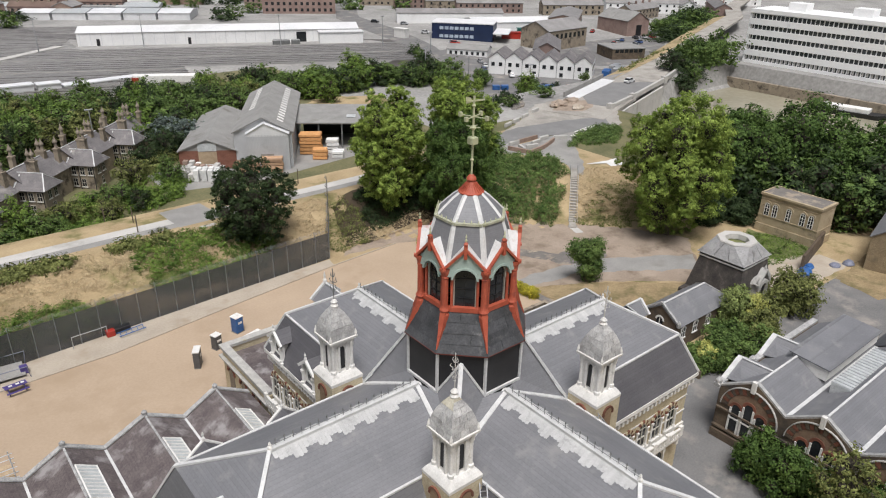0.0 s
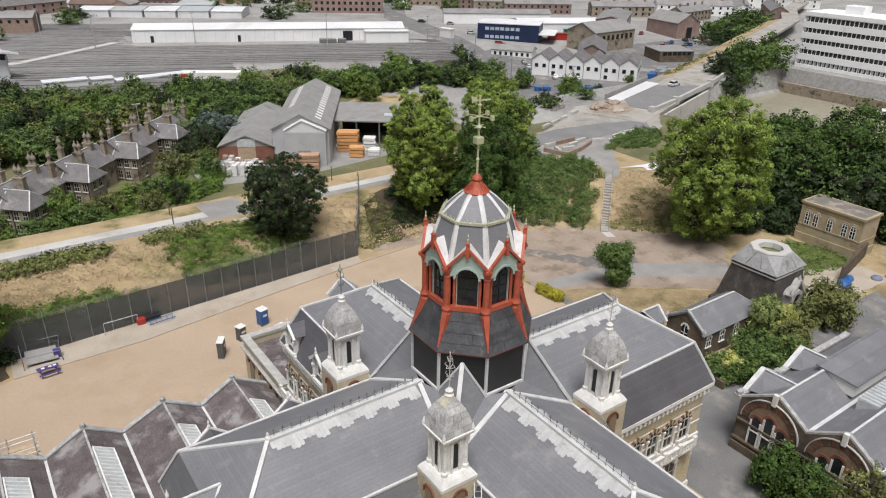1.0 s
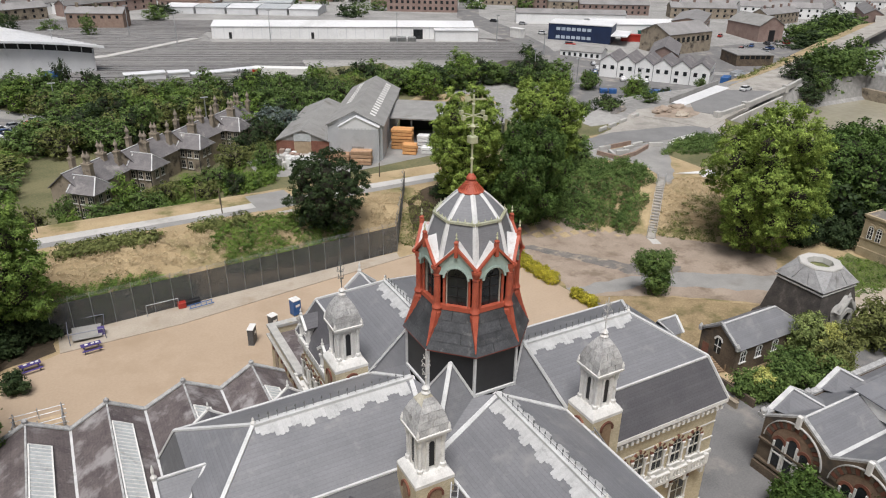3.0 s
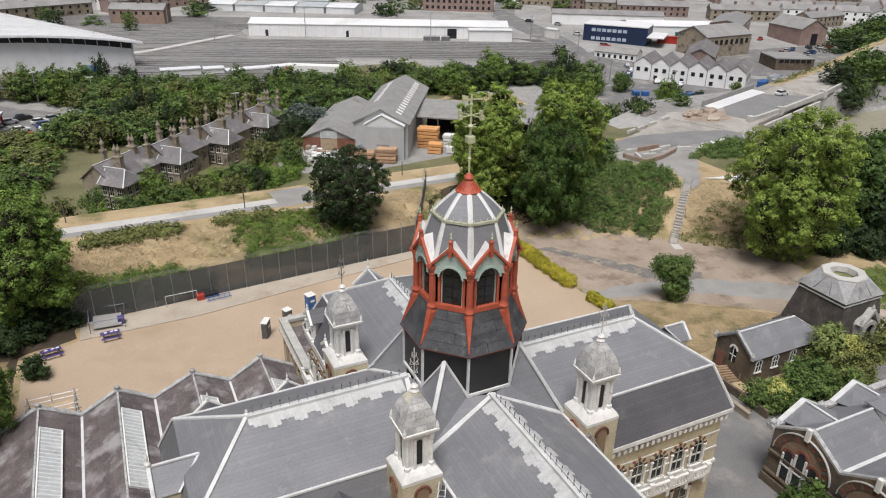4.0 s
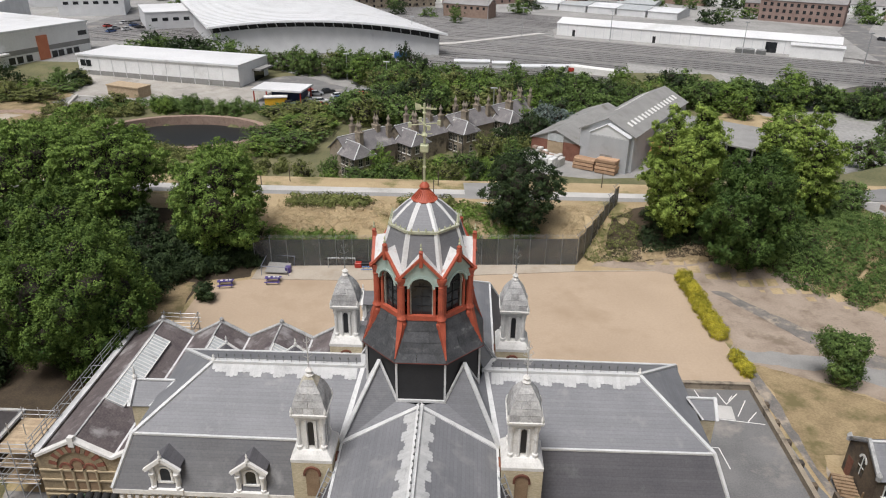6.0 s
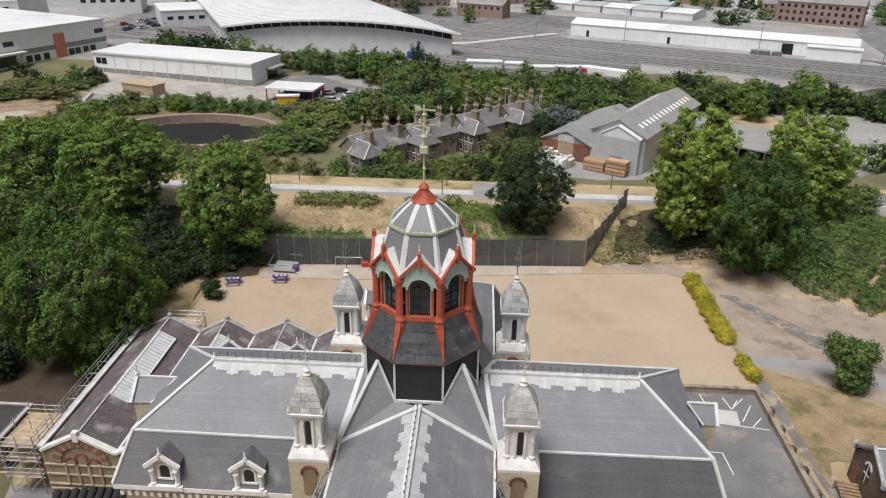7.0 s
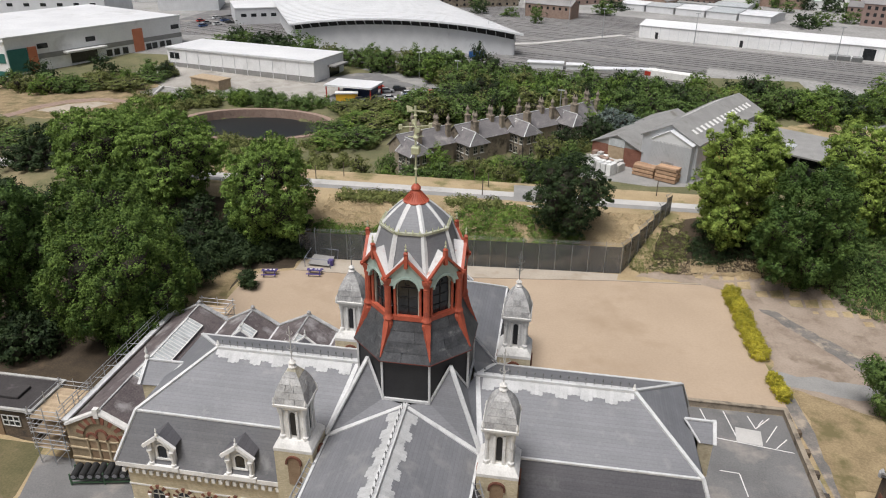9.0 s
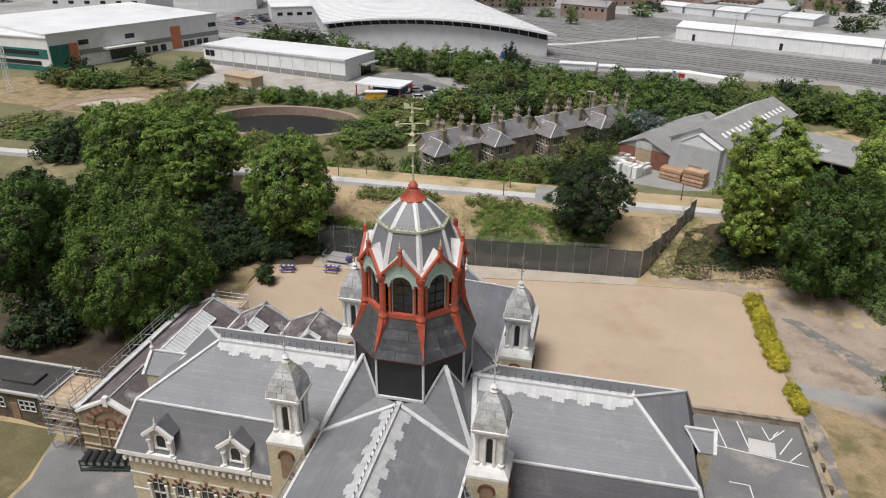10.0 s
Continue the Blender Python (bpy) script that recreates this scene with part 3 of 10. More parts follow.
def roof_arm(k):
    t = quarter(k)
    LEN, BLEN, R_END = ARM[k]
    slopes = []
    for s in (-1, 1):
        slopes.append((((4.4, 0, Z_RIDGE), (R_END, 0, Z_RIDGE), (BLEN, s * BW, Z_BRK), (5.3, s * 5.3, Z_BRK - 0.02)), M_SLATE))
        # the steep lower slope takes a grey with its shade painted in
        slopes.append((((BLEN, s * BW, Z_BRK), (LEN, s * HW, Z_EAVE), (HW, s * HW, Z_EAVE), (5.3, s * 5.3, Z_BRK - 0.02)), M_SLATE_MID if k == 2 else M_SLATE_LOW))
    slopes.append((((R_END, 0, Z_RIDGE), (BLEN, BW, Z_BRK), (BLEN, -BW, Z_BRK)), M_SLATE))
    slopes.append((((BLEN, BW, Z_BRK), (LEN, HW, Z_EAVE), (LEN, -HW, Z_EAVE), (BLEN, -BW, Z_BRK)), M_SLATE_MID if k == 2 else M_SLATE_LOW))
    for pts, mt in slopes:
        roof = part("roof_slope", slab(bmesh.new(), [t @ Vector(p) for p in pts], 0.15), mt, station, "grey slate roof slope" if mt is M_SLATE else "steep lower slate slope with shade put into its grey")
    # lead rolls along ridge, hips and breaks
    up = 0.05
    rolls = [((4.4, 0, Z_RIDGE + up), (R_END, 0, Z_RIDGE + up), 0.42, 0.2)]
    for s in (-1, 1):
        rolls += [((R_END, 0, Z_RIDGE + up), (BLEN, s * BW, Z_BRK + up), 0.26, 0.14), ((BLEN, s * BW, Z_BRK + up), (LEN, s * HW, Z_EAVE + up), 0.24, 0.14),
                  ((5.3, s * 5.3, Z_BRK + 0.02), (BLEN, s * BW, Z_BRK + 0.02), 0.17, 0.14), ((4.4, 0, Z_RIDGE + 0.02), (5.35, s * 5.3, Z_BRK + 0.06), 0.46, 0.1)]
    for p, q, w, h in rolls:
        part("lead_roll", beam(bmesh.new(), t @ Vector(p), t @ Vector(q), w, h), M_LEAD, station, "pale lead roll")
    # stepped lead soakers beside the ridge
    slope = Vector((0, BW, Z_BRK - Z_RIDGE)).normalized()
    nrm = Vector((0, -slope.z, slope.y))
    for s in (-1, 1):
        bm = bmesh.new()
        x, i = 4.9, 0
        rnd = random.Random(40 + k * 2 + s)
        while x < R_END - 0.25:
            w = 0.29
            d = (1.13, 1.16, 1.14, 0.84, 0.81, 0.83)[i % 6] + rnd.uniform(-0.05, 0.05)
            d = min(d, 0.3 + (R_END - x) * 1.3)
            a, b = x, min(x + w - 0.004, R_END)
            pts = []
            for xx, dd in ((a, 0.12), (b, 0.12), (b, d), ((a + b) / 2, d + 0.06), (a, d)):
                q = Vector((xx, slope.y * dd * s, Z_RIDGE + slope.z * dd)) + Vector((0, nrm.y * s, nrm.z)) * 0.03
                pts.append(t @ q)
            slab(bm, pts, 0.02)
            x += w
            i += 1
        tagged(part("soaker_strip", bm, M_SOAKER, station, "stepped pale lead soakers along the ridge"), kind="stuff")
    # iron cresting on the ridge
    bm = bmesh.new()
    x = 5.0
    while x < R_END:
        c = t @ Vector((x, 0, Z_RIDGE + 0.1))
        pipe(bm, c, c + Vector((0, 0, 0.5)), 0.022, 4)
        lathe(bm, c.x, c.y, ((0.02, c.z + 0.36), (0.07, c.z + 0.44), (0.01, c.z + 0.62)), 4)
        x += 0.6
    beam(bm, t @ Vector((4.9, 0, Z_RIDGE + 0.3)), t @ Vector((R_END, 0, Z_RIDGE + 0.3)), 0.025, 0.03)
    tagged(part("ridge_cresting", bm, M_IRON, station, "small iron cresting spikes"), kind="stuff")
    bm = bmesh.new()
    c = t @ Vector((R_END, 0, Z_RIDGE))
    lathe(bm, c.x, c.y, ((0.16, c.z), (0.17, c.z + 0.22), (0.07, c.z + 0.34), (0.1, c.z + 0.44), (0.02, c.z + 0.6)), 8)
    part("ridge_finial", bm, M_STONE, station, "small pale ridge-end finial")
    return roof


def end_dormer(k):
    """The lead-edged gable that breaks the hipped end of an arm."""
    t = quarter(k)
    bm = bmesh.new()
    o = ARM[k][1] - 19.9
    t = t @ Matrix.Translation((o, 0, 0))
    if k == 0:
        t = t @ Matrix.Translation((20.4, 0, 16)) @ Matrix.Diagonal((0.66, 0.72, 0.85, 1)) @ Matrix.Translation((-20.4, 0, -16))
    for s in (-1, 1):
        slab(bm, [t @ Vector(p) for p in ((21.9, 0, 16.0), (18.8, 0, 16.05), (20.3, s * 1.5, 14.75), (21.9, s * 1.5, 14.7))], 0.12)
    d = part("dormer_roof", bm, M_SLATE, station)
    bm = bmesh.new()
    poly(bm, [t @ Vector(p) for p in ((21.75, 0, 15.9), (21.75, 1.4, 14.7), (21.75, 1.4, 11.2), (21.75, -1.4, 11.2), (21.75, -1.4, 14.7))])
    for s in (-1, 1):
        poly(bm, [t @ Vector(p) for p in ((21.75, s * 1.4, 14.7), (20.2, s * 1.4, 14.7), (20.2, s * 1.4, 11.2), (21.75, s * 1.4, 11.2))])
    part("gable_wall", bm, M_CREAM, d)
    bm = bmesh.new()
    for s in (-1, 1):
        beam(bm, t @ Vector((21.85, 0, 16.1)), t @ Vector((21.85, s * 1.6, 14.75)), 0.24, 0.24)
        beam(bm, t @ Vector((18.8, 0, 16.08)), t @ Vector((20.35, s * 1.55, 14.78)), 0.14, 0.08)
    beam(bm, t @ Vector((18.8, 0, 16.1)), t @ Vector((21.8, 0, 16.08)), 0.18, 0.12)
    part("gable_coping", bm, M_LEAD, d)
    if k == 0:
        return
    bm = bmesh.new()
    c = t @ Vector((21.85, 0, 16.05))
    lathe(bm, c.x, c.y, ((0.16, c.z), (0.2, c.z + 0.3), (0.07, c.z + 0.5), (0.12, c.z + 0.75), (0.02, c.z + 1.2)), 8)
    part("gable_finial", bm, M_STONE, d)


def side_dormer(m):
    """A white stone dormer with a round window under a small slated gable."""
    bm = bmesh.new()
    arch_panel(bm, 1.5, 0.0, 2.2, -0.35, 2.2)
    d = part("dormer", bm, M_STONE, station, "white stone dormer with a round-headed window")
    d.matrix_basis = m
    bm = bmesh.new()
    for s in (-1, 1):
        slab(bm, [(0, -0.75, 2.75), (0, 2.6, 2.75), (s * 1.15, 2.4, 1.85), (s * 1.15, -0.75, 1.85)], 0.1)
    part("roof", bm, M_SLATE_LOW, d)
    bm = bmesh.new()
    for s in (-1, 1):
        beam(bm, (0, -0.72, 2.72), (s * 1.22, -0.72, 1.75), 0.22, 0.26)
        box(bm, s * 0.85 - 0.16, s * 0.85 + 0.16, -0.6, -0.3, 0.0, 1.9)
        lathe(bm, s * 0.85, -0.6, ((0.2, 0), (0.2, 0.25), (0.12, 0.3), (0.12, 1.1), (0.2, 1.2), (0.22, 1.4)), 8)
    box(bm, -1.2, 1.2, -0.8, -0.2, -0.3, 0.06)
    lathe(bm, 0, -0.72, ((0.1, 2.7), (0.14, 2.95), (0.05, 3.1), (0.09, 3.25), (0.01, 3.5)), 6)
    part("surround", bm, M_WHITE, d)
    bm = bmesh.new()
    arch_panel(bm, 0.72, 0.55, 1.7, -0.40, -0.36)
    part("pane", bm, M_GLASS, d)
    bm = bmesh.new()
    arch_ring(bm, 0.36, 0.5, 1.34, -0.46, -0.36)
    box(bm, -0.55, 0.55, -0.5, -0.36, 0.42, 0.56)
    for s in (-1, 1):
        box(bm, s * 0.43 - 0.07, s * 0.43 + 0.07, -0.46, -0.36, 0.5, 1.37)
    part("window_frame", bm, M_WHITE, d)


def wall_arm(k):
    t = quarter(k)
    WALL_L = ARM[k][0] - 0.5
    bm = bmesh.new()
    x0 = WALL_W - 0.01
    for s in (-1, 1):
        a, b = (s * WALL_W, s * (WALL_W - 0.5))
        pts = [(x0, min(a, b)), (WALL_L, min(a, b)), (WALL_L, max(a, b)), (x0, max(a, b))]
        lo = [bm.verts.new(t @ Vector((x, y, -0.5))) for x, y in pts]
        hi = [bm.verts.new(t @ Vector((x, y, 11.6))) for x, y in pts]
        bm.faces.new(lo[::-1])
        bm.faces.new(hi)
        for i in range(4):
            bm.faces.new((lo[i], lo[(i + 1) % 4], hi[(i + 1) % 4], hi[i]))
    split_parts("wall", bm, M_CREAM, station, "cream brick side wall of an arm")
    bm = cube(WALL_L - 0.5, WALL_L + 0.0, -WALL_W + 0.5, WALL_W - 0.5, -0.5, 11.6)
    bm.transform(t)
    part("wall", bm, M_CREAM, station)
    # cornice, string courses, plinth
    bm = bmesh.new()
    for z0, z1, o in ((11.35, 11.62, 0.2), (11.62, 11.98, 0.5), (6.3, 6.6, 0.16), (9.5, 9.62, 0.06), (0.0, 1.0, 0.15), (7.9, 8.02, 0.06)):
        for s in (-1, 1):
            ya, yb = sorted((s * (WALL_W - 0.1), s * (WALL_W + o)))
            box(bm, WALL_W + o, WALL_L + o, ya, yb, z0, z1)
        box(bm, WALL_L - 0.1, WALL_L + o, -WALL_W + 0.1, WALL_W - 0.1, z0, z1)
    bm.transform(t)
    split_parts("cornice", bm, M_STONE, station, "pale stone cornice course")
    bm = bmesh.new()
    n = 26
    for i in range(n):
        x = WALL_W + 0.6 + i * (WALL_L - WALL_W - 0.6) / (n - 1)
        for s in (-1, 1):
            ya, yb = sorted((s * WALL_W, s * (WALL_W + 0.42)))
            box(bm, x - 0.13, x + 0.13, ya, yb, 11.02, 11.36)
    for i in range(24):
        y = -6.2 + 12.4 * i / 23
        box(bm, WALL_L, WALL_L + 0.42, y - 0.13, y + 0.13, 11.02, 11.36)
    bm.transform(t)
    tagged(part("bracket_course", bm, M_STONE, station, "row of small stone brackets under the eaves"), kind="stuff")


def arch_window(m, w, z0, z1, rings=True, label=""):
    """A round-headed window on a wall whose face is local y = 0, seen from -y."""
    bm = bmesh.new()
    arch_panel(bm, w, z0, z1, -0.03, 0.05)
    win = part("window", bm, M_GLASS, station, label)
    win.matrix_basis = m
    bm = bmesh.new()
    arch_ring(bm, w / 2 - 0.07, w / 2 + 0.02, z1 - w / 2, -0.08, 0.0)
    for x in (-w / 2, 0, w / 2):
        box(bm, x - 0.04, x + 0.04, -0.08, 0.0, z0, z1 - (w / 2 if x else 0.06))
    for z in (z0 + 0.1, (z0 + z1 - w / 2) / 2, z1 - w / 2):
        box(bm, -w / 2, w / 2, -0.07, 0.0, z - 0.03, z + 0.03)
    part("window_frame", bm, M_SASH, win)
    if rings:
        n = 9
        for i in range(n):
            bm = bmesh.new()
            a0, a1 = math.pi * i / n, math.pi * (i + 1) / n - 0.03
            arch_ring(bm, w / 2 + 0.03, w / 2 + 0.34, z1 - w / 2, -0.14, 0.0, a0, a1, 2)
            part("voussoir", bm, M_VOUSSDARK if i % 2 == 0 else M_CREAM, win)
    bm = bmesh.new()
    box(bm, -w / 2 - 0.25, w / 2 + 0.25, -0.22, 0.0, z0 - 0.18, z0 - 0.002)
    for s in (-1, 1):
        lathe(bm, s * (w / 2 + 0.17), -0.12, ((0.14, z0), (0.14, z0 + 0.15), (0.09, z0 + 0.2), (0.09, z1 - w / 2 - 0.3), (0.16, z1 - w / 2 - 0.12), (0.16, z1 - w / 2)), 8)
    part("window_sill", bm, M_STONE, win)
    return win


def turret(cx, cy, gold):
    tu = part("turret", cube(-1.33, 1.33, -1.33, 1.33, 10.0, 16.1), M_CREAM, station, "square brick turret with a white stone belfry and domed cap")
    tu.location = (cx, cy, 0)
    part("base_course", lathe(bmesh.new(), 0, 0, ((1.9, 15.95), (1.92, 16.2), (1.66, 16.5), (1.4, 16.72)), 4, 45), M_STONE, tu, "weathered white stone base course")
    part("belfry", lathe(bmesh.new(), 0, 0, ((1.26, 16.6), (1.12, 16.85), (1.12, 18.95), (1.26, 19.1), (1.38, 19.4)), 4, 45), M_STONE, tu, "square white stone belfry stage")
    for k in range(4):
        a = radians(45 + 90 * k)
        x, y = 1.12 * math.cos(a), 1.12 * math.sin(a)
        part("corner_pier", lathe(bmesh.new(), x, y, ((0.22, 16.6), (0.22, 16.95), (0.13, 17.02), (0.13, 18.62), (0.2, 18.85), (0.24, 19.3)), 8), M_STONE, tu)
        for s in (-1, 1):
            bm = soften(cube(s * 0.31 - 0.09, s * 0.31 + 0.09, -0.92, -0.78, 16.75, 19.0), 0.02)
            part("pilaster", bm, M_STONE, tu).matrix_basis = quarter(k)
    for k in range(4):
        r = quarter(k)
        bm = arch_panel(bmesh.new(), 0.36, 17.0, 18.85, -0.83, -0.74)
        o = part("slot_opening", bm, M_PANEL, tu)
        o.matrix_basis = r
        bm = arch_panel(bmesh.new(), 0.86, 13.2, 15.55, -1.39, -1.3)
        o = part("blind_niche", bm, M_NICHE, tu)
        o.matrix_basis = r
        bm = bmesh.new()
        arch_ring(bm, 0.43, 0.57, 15.12, -1.46, -1.3, 0, math.pi, 10)
        for s in (-1, 1):
            box(bm, s * 0.5 - 0.07, s * 0.5 + 0.07, -1.46, -1.3, 14.95, 15.12)
        o = part("niche_arch", bm, M_VOUSSDARK, tu)
        o.matrix_basis = r
    part("eaves_moulding", lathe(bmesh.new(), 0, 0, ((1.36, 19.25), (1.62, 19.42), (1.66, 19.6), (1.54, 19.66)), 4, 45), M_STONE, tu)
    for k in range(4):
        a = radians(45 + 90 * k)
        c, s = math.cos(a), math.sin(a)
        part("corner_ear", lathe(bmesh.new(), 1.5 * c, 1.5 * s, ((0.1, 19.5), (0.13, 19.8), (0.08, 19.95), (0.02, 20.15)), 4), M_STONE, tu, "carved corner acroterion")
        b2 = radians(90 * k)
        c, s = math.cos(b2), math.sin(b2)
        part("lucarne", lathe(bmesh.new(), 0.74 * c, 0.74 * s, ((0.2, 20.3), (0.22, 20.7), (0.03, 21.05)), 4, 45), M_CAPGREY, tu, "small stone lucarne")
    prof = ((1.57, 19.62), (1.46, 20.08), (1.32, 20.52), (1.08, 20.98), (0.78, 21.38), (0.46, 21.72), (0.2, 21.95))
    cap = part("cap", lathe(bmesh.new(), 0, 0, [(r - 0.07, z) for r, z in prof], 4, 45), M_CAPGOLD if gold else M_CAPGREY, tu, "square lichened stone dome with ochre stains" if gold else "square grey weathered stone dome")
    for q in range(4):
        for i, ((r0, z0), (r1, z1)) in enumerate(zip(prof, prof[1:])):
            cols = (3, 2, 3, 2, 1, 1)[i]
            c0, c1 = [Vector((r0 * math.cos(radians(a)), r0 * math.sin(radians(a)), z0 + 0.012)) for a in (45 + 90 * q, 135 + 90 * q)]
            d0, d1 = [Vector((r1 * math.cos(radians(a)), r1 * math.sin(radians(a)), z1 - 0.012)) for a in (45 + 90 * q, 135 + 90 * q)]
            for n in range(cols):
                g0, g1 = n / cols + (0.012 if n else 0), (n + 1) / cols - (0.012 if n < cols - 1 else 0)
                bm = slab(bmesh.new(), [c0.lerp(c1, g0), c0.lerp(c1, g1), d0.lerp(d1, g1), d0.lerp(d1, g0)], 0.1)
                part("cap_stone", bm, (M_CAPLICHEN if gold and (i > 4 or (i == 4 and q != 2)) else M_CAPBLOCK), cap)
    bm = bmesh.new()
    lathe(bm, 0, 0, ((0.22, 21.8), (0.3, 21.95), (0.16, 22.1), (0.26, 22.25), (0.08, 22.45)), 8)
    part("cap_knob", bm, M_STONE, tu)
    bm = bmesh.new()
    pipe(bm, (0, 0, 22.3), (0, 0, 24.9), 0.035)
    for z, r in ((23.35, 0.3), (23.95, 0.36), (24.4, 0.2)):
        for k in range(4):
            a = radians(90 * k + 20)
            c, s = math.cos(a), math.sin(a)
            pipe(bm, (0, 0, z - 0.18), (r * c, r * s, z), 0.022, 4)
            pipe(bm, (r * c, r * s, z), (r * 0.72 * c, r * 0.72 * s, z + 0.16), 0.022, 4)
    lathe(bm, 0, 0, ((0.02, 22.9), (0.09, 23.0), (0.02, 23.1)), 6)
    part("finial", bm, M_CONCRETE if cy < 0 else M_IRON, tu, "wrought iron finial with scrolls")
    return tu


for k in range(4):
    wall_arm(k)
    roof_arm(k)
    end_dormer(k)
for x in (-17.3, -11.4):
    side_dormer(pose(x, -6.35, 12.1))
    side_dormer(pose(x, 6.35, 12.1, 0, 0, 180))
side_dormer(pose(-6.35, 11.4, 12.1, 0, 0, -90))
side_dormer(pose(-6.35, 17.0, 12.1, 0, 0, -90))
for sx, sy, gold in ((-1, -1, True), (1, -1, False), (1, 1, False), (-1, 1, False)):
    turret(sx * 6.78, sy * 6.78, gold)

# ladders lying on the roofs beside the south turrets
for sx in (-1, 1):
    ladder = thing("roof_ladder", "pale aluminium ladder lying on the slates beside a turret", "ladder", group="roof ladders")
    p, q = Vector((sx * 5.45, -8.2, 15.4)), Vector((sx * 7.0, -10.6, 12.2))
    d2 = Vector((0.25 * sx, 0.16, 0)).normalized() * 0.22
    for e in (-1, 1):
        part("stile", beam(bmesh.new(), p + d2 * e + Vector((0, 0, 0.2)), q + d2 * e + Vector((0, 0, 0.2)), 0.06, 0.08), M_STEEL, ladder)
    for n in range(12):
        c2 = p.lerp(q, (n + 0.5) / 12) + Vector((0, 0, 0.2))
        part("rung", beam(bmesh.new(), c2 - d2, c2 + d2, 0.04, 0.04), M_STEEL, ladder)

# arcades of windows on the arms' side walls
for k, side in ((0, -1), (2, 1), (1, 1), (3, 1), (3, -1)):
    t = quarter(k)
    for i in range(5):
        x = 10.2 + i * 2.05
        f = t @ pose(x, side * (WALL_W + 0.02), 0, 0, 0, 0 if side < 0 else 180)
        arch_window(f, 1.05, 6.9, 9.4)
    for x in (9.8, 17.4):
        arch_window(t @ pose(x, side * (WALL_W + 0.02), 0, 0, 0, 0 if side < 0 else 180), 1.5, 2.4, 5.4)
    bm = bmesh.new()
    for x in (12.9, 15.0):
        arch_ring(bm, 0.34, 0.58, 4.4, -0.14, 0, 0, 2 * math.pi, 16)
        bm.transform(Matrix.Translation((-2.1, 0, 0)))
    part("roundel", bm, M_STONE, station, "pale stone roundels").matrix_basis = t @ pose(15.6, side * (WALL_W + 0.02), 0, 0, 0, 0 if side < 0 else 180)
    # balcony in front of the arcade
    bm = bmesh.new()
    box(bm, 9.3, 19.3, -0.9, 0.0, 6.0, 6.28)
    box(bm, 9.3, 19.3, -0.95, -0.75, 6.95, 7.1)
    for i in range(6):
        x = 9.4 + i * 1.96
        box(bm, x - 0.2, x + 0.2, -0.98, -0.7, 6.28, 7.3)
        box(bm, x - 0.15, x + 0.15, -0.75, 0.0, 5.2, 6.0)
    for i in range(30):
        lathe(bm, 9.6 + i * 0.325, -0.85, ((0.06, 6.28), (0.1, 6.5), (0.05, 6.75), (0.08, 6.95)), 6)
    bal = part("balcony", bm, M_STONE, station, "pale stone balustraded balcony")
    bal.matrix_basis = t @ (pose(0, side * (WALL_W + 0.02), 0) if side < 0 else pose(28.6, WALL_W + 0.02, 0, 0, 0, 180))


# ---- the lantern ----
def ring_pt(ap, k, z):
    """Corner k of an octagon of that apothem, with faces square to x and y."""
    r, a = ap / math.cos(math.pi / 8), math.pi / 8 + k * math.pi / 4
    return Vector((r * math.cos(a), r * math.sin(a), z))


# slated broaches between arms and drum
for k in range(4):
    t = quarter(k)
    bm = bmesh.new()
    pk, v = (2.85, 2.85, 20.45), (5.3, 5.3, Z_BRK)
    c1, c2, a1, a2 = (3.92, 1.62, 17.95), (1.62, 3.92, 17.95), (4.4, 0, Z_RIDGE), (0, 4.4, Z_RIDGE)
    for tri in ((pk, c1, v), (c1, a1, v), (pk, v, c2), (c2, v, a2)):
        slab(bm, [t @ Vector(p) for p in tri], 0.08)
    br = part("broach_roof", bm, M_SLATE, station, "triangular slated broach below the lantern")
    bm = bmesh.new()
    beam(bm, t @ Vector((2.9, 2.9, 20.5)), t @ Vector((5.4, 5.4, Z_BRK + 0.1)), 0.3, 0.12)
    for c in ((3.96, 1.64, 18.02), (1.64, 3.96, 18.02)):
        beam(bm, t @ Vector((2.9, 2.9, 20.5)), t @ Vector(c), 0.14, 0.12)
    part("lead_edge", bm, M_LEAD, br)
lantern = thing("lantern", "octagonal lantern with red iron columns, arched windows and a slated dome", "lantern")
M_MOSS = material("mossy_lead", (0.3, 0.31, 0.2), (0.45, 0.45, 0.36), 1.5, 10, 0.9, 0.2)
